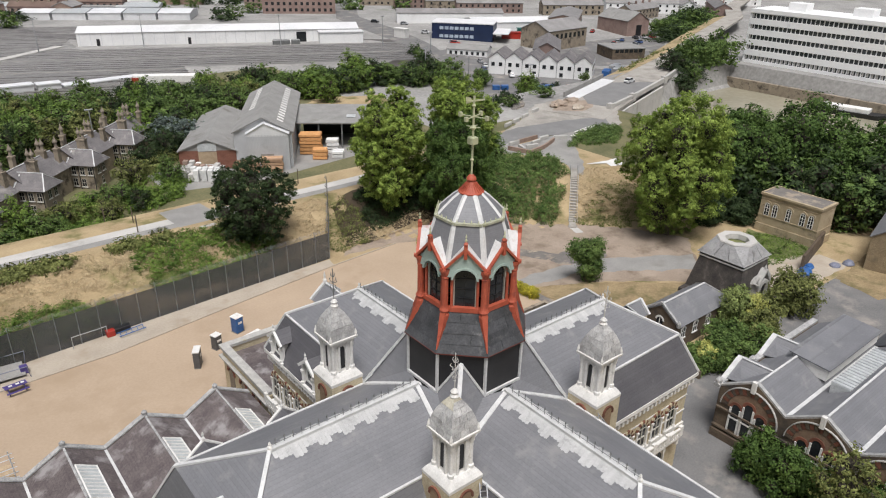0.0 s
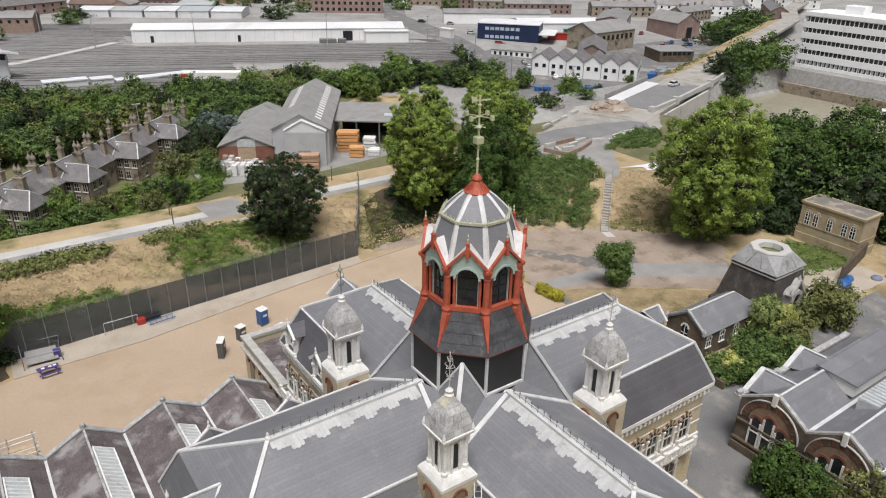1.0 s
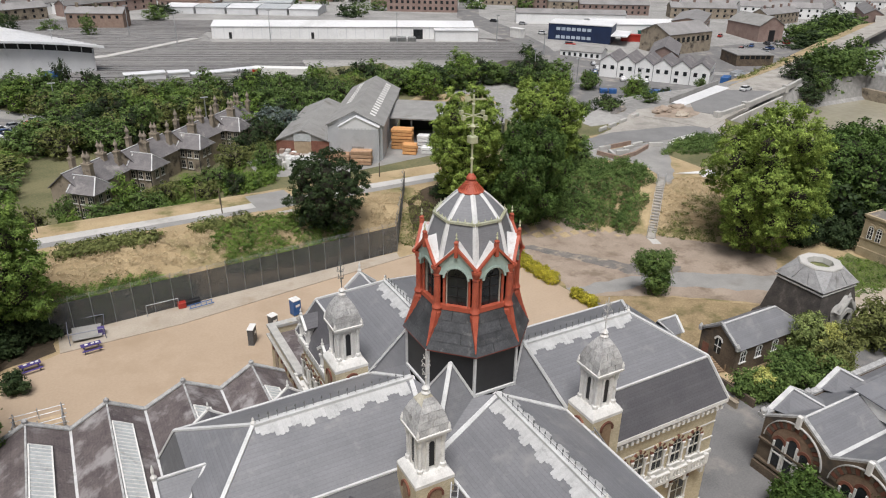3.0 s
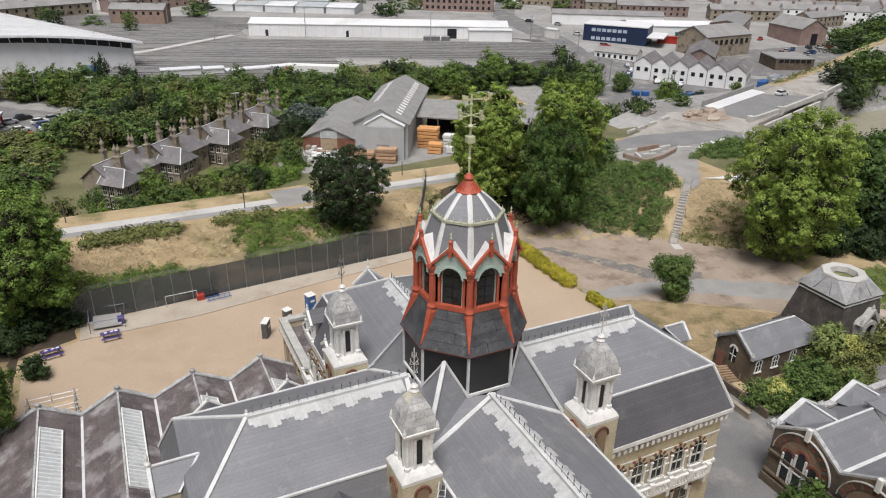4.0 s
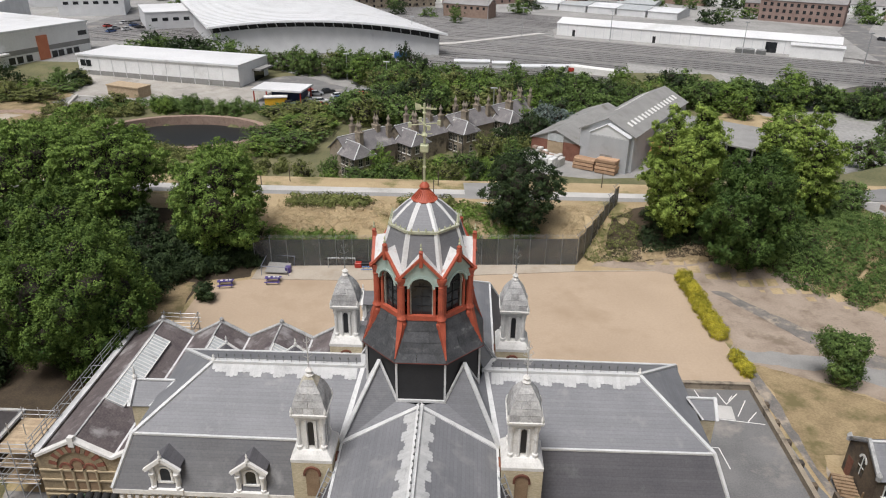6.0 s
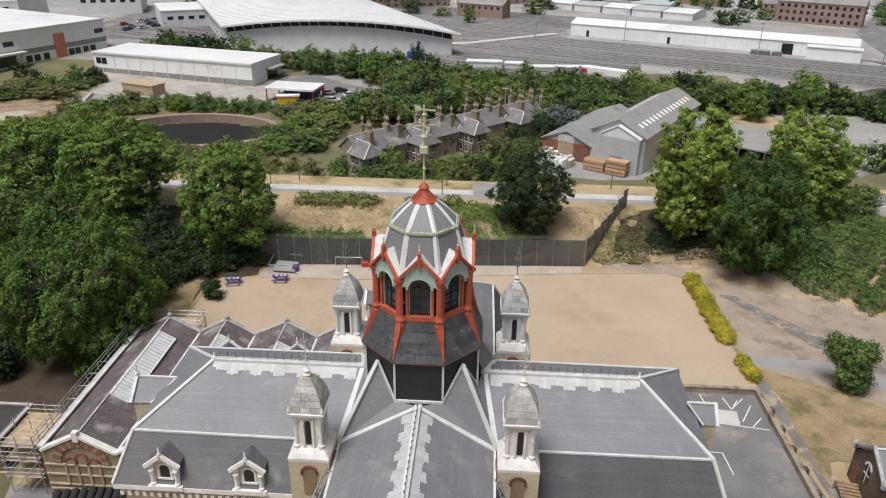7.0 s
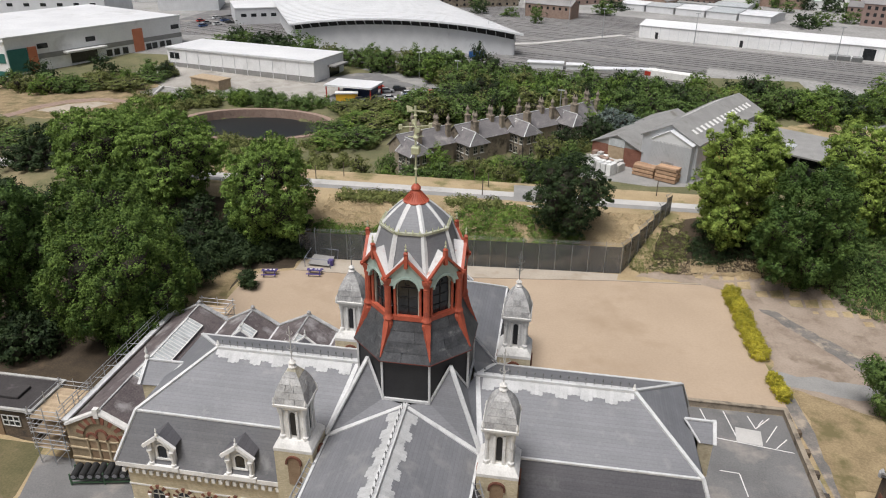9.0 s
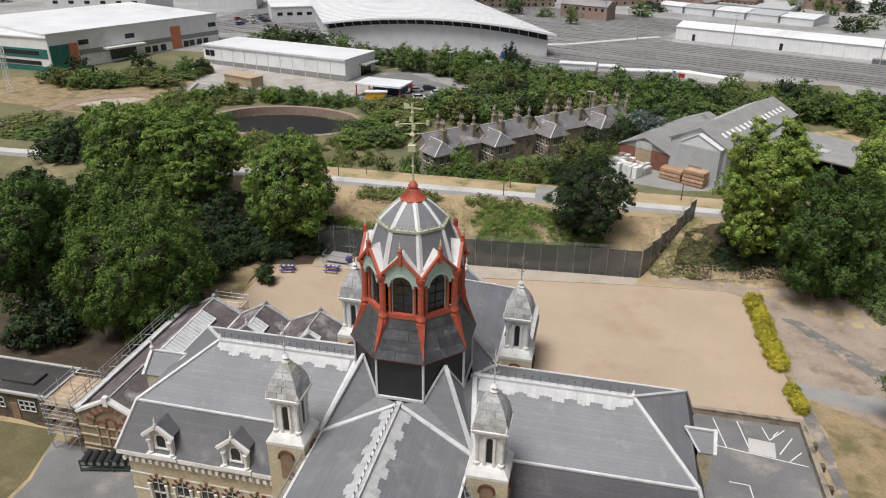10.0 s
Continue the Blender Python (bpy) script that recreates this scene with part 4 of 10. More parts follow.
for k in range(8):
    a, b = ring_pt(3.9, k, 17.4), ring_pt(3.9, k + 1, 17.4)
    bm = bmesh.new()
    up = Vector((0, 0, 3.9))
    ins = Vector((-(a + b).x, -(a + b).y, 0)).normalized() * 0.25
    v = [bm.verts.new(p) for p in (a, b, b + up, a + up, a + ins, b + ins, b + ins + up, a + ins + up)]
    for f in ((0, 1, 2, 3), (7, 6, 5, 4), (0, 4, 5, 1), (3, 2, 6, 7), (0, 3, 7, 4), (1, 5, 6, 2)):
        bm.faces.new([v[i] for i in f])
    part("drum_panel", bm, M_PANEL, lantern, "black drum panel")
    bm = bmesh.new()
    out = Vector((a.x, a.y, 0)).normalized()
    beam(bm, a + out * 0.04 + Vector((0, 0, 0.5)), a + out * 0.04 + Vector((0, 0, 3.9)), 0.2, 0.14)
    part("corner_strip", bm, M_LEAD, lantern)
    if k % 2 == 1:
        bm = bmesh.new()
        o2 = Vector(((a + b).x, (a + b).y, 0)).normalized() * 0.06
        beam(bm, Vector((a.x, a.y, 18.0)) + o2, Vector((b.x, b.y, 18.0)) + o2, 0.16, 0.2)
        part("base_flashing", bm, M_LEAD, lantern)
    # flared slate skirt in three courses of boards
    rows = ((4.12, 21.25), (3.84, 21.85), (3.56, 22.5), (3.26, 23.2), (3.04, 23.9))
    for i, ((p0, z0), (p1, z1)) in enumerate(zip(rows, rows[1:])):
        lo0, lo1, hi0, hi1 = ring_pt(p0 + 0.07, k, z0 - 0.05), ring_pt(p0 + 0.07, k + 1, z0 - 0.05), ring_pt(p1, k, z1 + 0.03), ring_pt(p1, k + 1, z1 + 0.03)
        cuts = ((0, 1), (0, 0.42, 1), (0, 1), (0, 0.68, 1))[(i * 3 + k * 5) % 4]
        for g0, g1 in zip(cuts, cuts[1:]):
            e = Vector((0, 0, 0.02 * ((i * 3 + k * 5 + int(g0 * 10)) % 3)))
            bm = slab(bmesh.new(), [lo0.lerp(lo1, g0 + 0.004) + e, lo0.lerp(lo1, g1 - 0.004) + e, hi0.lerp(hi1, g1 - 0.004), hi0.lerp(hi1, g0 + 0.004)], 0.07)
            part("skirt_board", bm, M_SKIRT, lantern)
    bm = bmesh.new()
    beam(bm, ring_pt(4.17, k, 21.19), ring_pt(4.17, k + 1, 21.19), 0.07, 0.07)
    part("gutter", bm, M_MAROON, lantern, "dark red gutter")
    # red rib running down the skirt, pedestal and clustered column
    bm = bmesh.new()
    rad = Vector((a.x, a.y, 0)).normalized()
    sd, up2 = Vector((-rad.y, rad.x, 0)), (rad * 0.75 + Vector((0, 0, 0.66)))
    sec = []
    for ap, z, hw, pr in ((3.04, 24.15, 0.2, 0.3), (3.2, 23.45, 0.25, 0.3), (3.36, 23.0, 0.24, 0.24), (3.56, 22.5, 0.16, 0.18), (3.8, 21.95, 0.1, 0.12), (4.05, 21.42, 0.045, 0.05)):
        q = ring_pt(ap + 0.02, k, z)
        sec.append([bm.verts.new(p) for p in (q - sd * hw - up2 * 0.08, q - sd * hw * 0.75 + up2 * pr, q + sd * hw * 0.75 + up2 * pr, q + sd * hw - up2 * 0.08)])
    for e0, e1 in zip(sec, sec[1:]):
        for n in range(4):
            bm.faces.new((e0[n], e0[(n + 1) % 4], e1[(n + 1) % 4], e1[n]))
    bm.faces.new(sec[0][::-1]), bm.faces.new(sec[-1])
    c = ring_pt(3.12, k, 0)
    lathe(bm, c.x, c.y, ((0.3, 23.3), (0.33, 23.65), (0.26, 23.8), (0.36, 24.02), (0.26, 24.22)), 10, 22.5)
    part("rib", bm, M_RED, lantern, "red iron rib with moulded foot")
    bm = bmesh.new()
    lathe(bm, c.x, c.y, ((0.27, 24.2), (0.23, 24.35), (0.22, 26.3), (0.27, 26.4), (0.23, 26.5), (0.33, 26.82), (0.35, 27.05)), 10)
    part("column", bm, M_RED, lantern, "red iron column with a leafy capital")
    bm = bmesh.new()
    for s in (0.86, -0.86):
        p = ring_pt(2.86, k, 0)
        ang = math.atan2(p.y, p.x)
        tx, ty = -math.sin(ang), math.cos(ang)
        sg = 1 if s > 0 else -1
        lathe(bm, p.x + tx * sg * 0.36, p.y + ty * sg * 0.36, ((0.13, 24.2), (0.1, 24.3), (0.1, 26.4), (0.17, 26.65)), 8)
    part("side_column", bm, M_RED, lantern)
    bm = bmesh.new()
    beam(bm, ring_pt(2.98, k, 24.02), ring_pt(2.98, k + 1, 24.02), 0.3, 0.34)
    part("sill_band", bm, M_RED, lantern)
    # a face: glazing, arched head, gable
    mid = (ring_pt(1, k, 0) + ring_pt(1, k + 1, 0)) / 2
    ang = math.degrees(math.atan2(mid.y, mid.x))
    face = pose(0, 0, 0, 0, 0, ang + 90)
    AP = 2.85
    bm = arch_panel(bmesh.new(), 1.46, 24.15, 27.0, -AP + 0.05, -AP + 0.09)
    w = part("window", bm, M_GLASS, lantern, "dark arched window with iron tracery")
    w.matrix_basis = face
    bm = bmesh.new()
    for r0, r1 in ((0.68, 0.74),):
        arch_ring(bm, r0, r1, 26.27, -AP - 0.06, -AP + 0.05)
    for x in (-0.71, 0.71):
        box(bm, x - 0.035, x + 0.035, -AP - 0.06, -AP + 0.05, 24.15, 26.3)
    part("window_frame", bm, M_SASH, w, "weathered pale window frame")
    bm = bmesh.new()
    box(bm, -0.02, 0.02, -AP - 0.01, -AP + 0.05, 24.15, 26.5)
    for z in (24.8, 25.5, 26.2):
        box(bm, -0.52, 0.52, -AP - 0.01, -AP + 0.05, z - 0.02, z + 0.02)
    arch_ring(bm, 0.2, 0.24, 26.55, -AP - 0.01, -AP + 0.05, 0, 2 * math.pi, 14)
    part("tracery", bm, M_PANEL, w)
    bm = bmesh.new()
    n = 12
    half = 1.24
    outer = [(half, 26.95), (half, 27.05), (0, 28.35), (-half, 27.05), (-half, 26.95)]
    for y0, y1 in ((-AP - 0.4, -AP + 0.1),):
        ring = [(0.78 * math.cos(math.pi * i / n), 26.3 + 0.78 * math.sin(math.pi * i / n)) for i in range(n + 1)]
        top = []
        for i in range(n + 1):
            x = ring[i][0] / 0.78 * half
            top.append((x, 28.4 - abs(x) / half * 1.4))
        for (p, q), (u, vv) in zip(zip(ring, ring[1:]), zip(top, top[1:])):
            for yy, flip in ((y0, False), (y1, True)):
                f = [(p[0], yy, p[1]), (u[0], yy, u[1]), (vv[0], yy, vv[1]), (q[0], yy, q[1])]
                poly(bm, f if flip else f[::-1])
            poly(bm, [(p[0], y0, p[1]), (q[0], y0, q[1]), (q[0], y1, q[1]), (p[0], y1, p[1])])
    for s in (-1, 1):
        poly(bm, [(s * 0.78, y0, 26.3), (s * half, y0, 27.0), (s * half, y1, 27.0), (s * 0.78, y1, 26.3)])
    head = part("arch_head", bm, M_TEAL, lantern, "pale green arched spandrel")
    head.matrix_basis = face
    bm = bmesh.new()
    arch_ring(bm, 0.76, 0.9, 26.3, -AP - 0.46, -AP - 0.36)
    for s in (-1, 1):
        box(bm, s * 1.02 - 0.2, s * 1.02 + 0.2, -AP - 0.44, -AP, 26.5, 27.0)
    part("arch_mould", bm, M_TEAL, head)
    bm = bmesh.new()
    for s in (-1, 1):
        beam(bm, (0, -AP - 0.5, 28.52), (s * 1.4, -AP - 0.5, 27.05), 0.2, 0.15, (0, 0, 1))
        box(bm, s * 1.36 - 0.12, s * 1.36 + 0.12, -AP - 0.72, -AP - 0.3, 26.94, 27.12)
    box(bm, -0.11, 0.11, -AP - 0.64, -AP - 0.36, 27.9, 28.78)
    lathe(bm, 0, -AP - 0.52, ((0.14, 28.8), (0.19, 28.95), (0.03, 29.1)), 4, 45)
    part("gable_rake", bm, M_RED, lantern, "red raking gable edge").matrix_basis = face
    bm = bmesh.new()
    lathe(bm, 0, -AP - 0.52, ((0.05, 29.05), (0.09, 29.2), (0.02, 29.3), (0.07, 29.4), (0.01, 29.6)), 6)
    part("gable_finial", bm, M_GILT, lantern).matrix_basis = face
    bm = bmesh.new()
    for s in (-1, 1):
        slab(bm, [(0, -AP - 0.42, 28.6), (0, -1.9, 28.75), (s * 1.36, -2.75, 27.15), (s * 1.42, -AP - 0.42, 27.1)], 0.08)
    part("gable_roof", bm, M_GABLELEAD, lantern, "small rust-flecked lead gable roof").matrix_basis = face
    # main dome: slate panels and wide lead hips
    dome = ((3.0, 27.0), (2.78, 27.8), (2.5, 28.8), (2.2, 29.75), (1.68, 30.35), (1.15, 30.9), (0.62, 31.35))
    bm = bmesh.new()
    for (p0, z0), (p1, z1) in zip(dome, dome[1:]):
        poly(bm, [ring_pt(p0, k, z0), ring_pt(p0, k + 1, z0), ring_pt(p1, k + 1, z1), ring_pt(p1, k, z1)])
    part("dome_panel", bm, M_SLATE, lantern, "grey slate dome panel")
    bm = bmesh.new()
    side = Vector((-math.sin(math.atan2(ring_pt(1, k, 0)[1], ring_pt(1, k, 0)[0])), math.cos(math.atan2(ring_pt(1, k, 0)[1], ring_pt(1, k, 0)[0])), 0))
    edge = []
    for p0, z0 in dome:
        c0, hw = Vector(ring_pt(p0 + 0.02, k, z0)), 0.2 if z0 < 29.5 else 0.165
        out = Vector((c0.x, c0.y, 0)).normalized() * 0.06
        edge.append([bm.verts.new(c0 - side * hw - out), bm.verts.new(c0 + out), bm.verts.new(c0 + side * hw - out)])
    for e0, e1 in zip(edge, edge[1:]):
        for j in (0, 1):
            bm.faces.new((e0[j], e0[j + 1], e1[j + 1], e1[j]))
    part("dome_hip", bm, M_LEAD, lantern, "broad pale lead hip")
    bm = bmesh.new()
    beam(bm, ring_pt(2.22, k, 29.78), ring_pt(2.22, k + 1, 29.78), 0.2, 0.16)
    part("dome_ring", bm, M_MOSS, lantern, "mossy lead moulding")
    bm = bmesh.new()
    for i in range(4):
        p = ring_pt(2.24, k, 0).lerp(ring_pt(2.24, k + 1, 0), (i + 0.5) / 4)
        lathe(bm, p.x, p.y, ((0.02, 29.8), (0.05, 29.95), (0.01, 30.1)), 4)
    part("ring_cresting", bm, M_GILT, lantern)
bm = bmesh.new()
lathe(bm, 0, 0, ((0.84, 31.2), (0.86, 31.28), (0.66, 31.42), (0.46, 31.62), (0.3, 31.9), (0.24, 32.0), (0.34, 32.08), (0.3, 32.2), (0.14, 32.4)), 24)
for i in range(24):
    a = 2 * math.pi * i / 24
    c, s = math.cos(a), math.sin(a)
    beam(bm, (0.86 * c, 0.86 * s, 31.25), (0.3 * c, 0.3 * s, 31.92), 0.05, 0.05)
part("crown", bm, M_RED, lantern, "red fluted iron crown")
vane = part("weathervane", pipe(bmesh.new(), (0, 0, 32.3), (0, 0, 37.5), 0.07, 8), M_GILT, lantern, "tall verdigris weathervane mast")
bm = bmesh.new()
soften(box(bm, -0.27, 0.27, -0.27, 0.27, 34.42, 34.9), 0.05)
for z, r in ((33.4, 0.13), (35.5, 0.2), (36.9, 0.13)):
    lathe(bm, 0, 0, ((0.05, z - r), (r, z), (0.05, z + r)), 8)
split_parts("mast_box", bm, M_GILT, vane)
bm = bmesh.new()
for a in (20, 110):
    c, s = math.cos(radians(a)), math.sin(radians(a))
    pipe(bm, (-0.95 * c, -0.95 * s, 36.2), (0.95 * c, 0.95 * s, 36.2), 0.04)
    pipe(bm, (-0.5 * c, -0.5 * s, 35.55), (0.5 * c, 0.5 * s, 35.55), 0.03)
    for e in (-0.95, 0.95):
        box(bm, e * c - 0.1, e * c + 0.1, e * s - 0.1, e * s + 0.1, 36.08, 36.36)
part("compass_cross", bm, M_GILT, vane)
bm = bmesh.new()
beam(bm, (-0.55, 0.1, 37.2), (0.75, -0.14, 37.2), 0.04, 0.1)
poly(bm, [(-0.55, 0.1, 37.05), (-0.2, 0.04, 37.1), (-0.2, 0.04, 37.4), (-0.6, 0.11, 37.5)])
part("vane_arrow", bm, M_GILT, vane)

# ---- sawtooth workshop west of the station ----
def saw_bays(owner, peaks, troughs, ends, zt, zp, roofmat):
    """Slated bays whose ridges run along local y; ends: (start, end) of each bay."""
    for i, px in enumerate(peaks):
        y0, y1 = ends[i]
        for tx in (troughs[i], troughs[i + 1]):
            bm = bmesh.new()
            slab(bm, [(px, y0, zp), (px, y1, zp), (tx, y1, zt), (tx, y0, zt)], 0.15)
            part("roof_slope", bm, roofmat, owner, "weathered slate roof slope")
        bm = bmesh.new()
        beam(bm, (px, y0, zp + 0.03), (px, y1, zp + 0.03), 0.16, 0.1)
        part("ridge_roll", bm, M_CAPGREY, owner)


def rooflight(owner, px, xe, y0, y1, zp, zt, tx):
    """A raised patent-glazing strip lying on one slope between px (ridge) and tx (gutter)."""
    f = lambda x: zp + (zt - zp) * (x - px) / (tx - px)
    a, b = px + (xe - px) * 0.12, xe
    bm = bmesh.new()
    slab(bm, [(a, y0, f(a) + 0.22), (a, y1, f(a) + 0.22), (b, y1, f(b) + 0.22), (b, y0, f(b) + 0.22)], 0.25)
    r = part("rooflight", bm, M_ROOFGLASS, owner, "long strip of ribbed patent glazing")
    bm = bmesh.new()
    n = int((y1 - y0) / 0.5)
    for i in range(n + 1):
        y = y0 + (y1 - y0) * i / n
        beam(bm, (a, y, f(a) + 0.25), (b, y, f(b) + 0.25), 0.06, 0.07)
    for x in (a, b):
        beam(bm, (x, y0, f(x) + 0.24), (x, y1, f(x) + 0.24), 0.12, 0.1)
    part("glazing_grid", bm, M_WHITE, r)


shop = thing("workshop", "sawtooth-roofed brick workshop with rooflights beside the station", "building")
PK, TR, ZP, ZT = (-30.4, -23.9, -17.2, -10.7), (-33.9, -27.2, -20.9, -13.9, -7.5), 7.0, 5.2
saw_bays(shop, PK, TR, ((3.6, 22.8), (3.6, 22.8), (6.9, 22.8), (6.9, 22.8)), ZT, ZP, M_SHOPROOF)
rooflight(shop, PK[0], -28.6, 9.0, 20.0, ZP, ZT, TR[1])
rooflight(shop, PK[1], -22.2, 9.5, 20.0, ZP, ZT, TR[2])
rooflight(shop, PK[2], -15.6, 13.0, 19.0, ZP, ZT, TR[3])
rooflight(shop, PK[3], -9.2, 15.0, 19.0, ZP, ZT, TR[4])
bm = bmesh.new()
for i, px in enumerate(PK):
    y = 22.9
    pts = [(TR[i], -0.3), (TR[i + 1], -0.3), (TR[i + 1], ZT), (px, ZP), (TR[i], ZT)]
    a = [bm.verts.new((x, y, z)) for x, z in pts]
    b = [bm.verts.new((x, y + 0.45, z)) for x, z in pts]
    bm.faces.new(a), bm.faces.new(b[::-1])
    for q in range(5):
        bm.faces.new((a[(q + 1) % 5], a[q], b[q], b[(q + 1) % 5]))
part("wall", bm, M_STOCK, shop, "gabled yellow brick wall")
bm = bmesh.new()
for i, px in enumerate(PK):
    for tx in (TR[i], TR[i + 1]):
        beam(bm, (px, 23.1, ZP + 0.1), (tx, 23.1, ZT + 0.1), 0.5, 0.14)
    lathe(bm, px, 23.1, ((0.22, ZP + 0.1), (0.26, ZP + 0.4), (0.05, ZP + 0.6)), 6)
split_parts("coping", bm, M_CAPGREY, shop, "stone gable coping")
bm = cube(-34.15, -33.75, 3.4, 23.3, -0.3, 5.5)
part("wall", bm, M_STOCK, shop)
bm = bmesh.new()
beam(bm, (-33.95, 3.2, 5.6), (-33.95, 23.4, 5.6), 0.6, 0.2)
for x in TR[1:4]:
    beam(bm, (x, 3.6 if x < -20 else 7, ZT + 0.03), (x, 22.8, ZT + 0.03), 0.8, 0.06)
part("gutter", bm, M_LEAD, shop, "pale lead valley gutters")
for i in (0, 1):
    px = PK[i]
    bm = bmesh.new()
    pts = [(TR[i], -0.3), (TR[i + 1], -0.3), (TR[i + 1], ZT), (px, ZP), (TR[i], ZT)]
    a = [bm.verts.new((x, 3.2, z)) for x, z in pts]
    b = [bm.verts.new((x, 3.65, z)) for x, z in pts]
    bm.faces.new(a), bm.faces.new(b[::-1])
    for q in range(5):
        bm.faces.new((a[(q + 1) % 5], a[q], b[q], b[(q + 1) % 5]))
    g = part("gable_wall", bm, M_STOCK, shop, "yellow brick gable with a great brick arch")
    bm = bmesh.new()
    for tx in (TR[i], TR[i + 1]):
        beam(bm, (px, 3.3, ZP + 0.1), (tx, 3.3, ZT + 0.1), 0.6, 0.24)
    box(bm, px - 0.25, px + 0.25, 2.95, 3.4, ZP - 0.5, ZP + 0.5)
    part("coping", bm, M_STONE, g)
    n = 17
    for q in range(n):
        bm = arch_ring(bmesh.new(), 1.85, 2.55, 4.0, -0.14, 0.02, math.pi * q / n, math.pi * (q + 1) / n - 0.02, 1)
        part("voussoir", bm, M_VOUSS if q % 2 else M_STOCK, g).matrix_basis = pose(px, 3.2, 0)
    for dx in (-1.05, 0, 1.05):
        bm = arch_panel(bmesh.new(), 0.78, 1.6, 4.9 if dx == 0 else 4.4, -0.05, 0.02)
        part("window", bm, M_NICHE, g).matrix_basis = pose(px + dx, 3.2, 0)
        bm = bmesh.new()
        arch_ring(bm, 0.4, 0.62, (4.9 if dx == 0 else 4.4) - 0.39, -0.1, 0.02)
        part("window_arch", bm, M_VOUSS, g).matrix_basis = pose(px + dx, 3.2, 0)
        bm = bmesh.new()
        for s in (-1, 1):
            lathe(bm, s * 0.5, -0.1, ((0.13, 1.6), (0.1, 1.8), (0.1, 3.7), (0.16, 3.95)), 8)
        part("mullion", bm, M_STOCKPALE, g).matrix_basis = pose(px + dx, 3.2, 0)
    bm = bmesh.new()
    for z in (0.9, 1.45, 2.6, 3.7):
        box(bm, TR[i], TR[i + 1], 3.05, 3.2, z, z + 0.14)
    split_parts("string_course", bm, M_STOCKPALE, g)

# flat-roofed entrance block at the end of the north arm
porch = thing("north_block", "flat-roofed cream brick block with a stone parapet", "building")
bm = bmesh.new()
for x0, x1, y0, y1 in ((-6.6, -6.1, 20.6, 31.4), (6.1, 6.6, 20.6, 31.4), (-6.1, 6.1, 30.9, 31.4)):
    box(bm, x0, x1, y0, y1, -0.3, 5.7)
split_parts("wall", bm, M_CREAM, porch)
bm = bmesh.new()
for x0, x1, y0, y1 in ((-6.85, -6.0, 20.7, 31.65), (6.0, 6.85, 20.7, 31.65), (-6.0, 6.0, 30.8, 31.65)):
    box(bm, x0, x1, y0, y1, 5.7, 6.05)
    box(bm, x0 - 0.1, x1 + 0.1, y0, y1 + 0.1, 4.6, 4.8)
split_parts("parapet", bm, M_CAP, porch, "weathered stone parapet")
part("roof", cube(-6.1, 6.1, 20.6, 30.9, 4.6, 4.95), M_SHOPROOF, porch, "dark felted flat roof")
for y in (23.5, 26.5, 29.5):
    bm = arch_panel(bmesh.new(), 1.3, 1.2, 4.1, -0.03, 0.02)
    w = part("window", bm, M_GLASS, porch)
    w.matrix_basis = pose(-6.6, y, 0, 0, 0, -90)
    bm = bmesh.new()
    arch_ring(bm, 0.66, 1.0, 3.45, -0.12, 0.0)
    part("window_arch", bm, M_VOUSS, w)

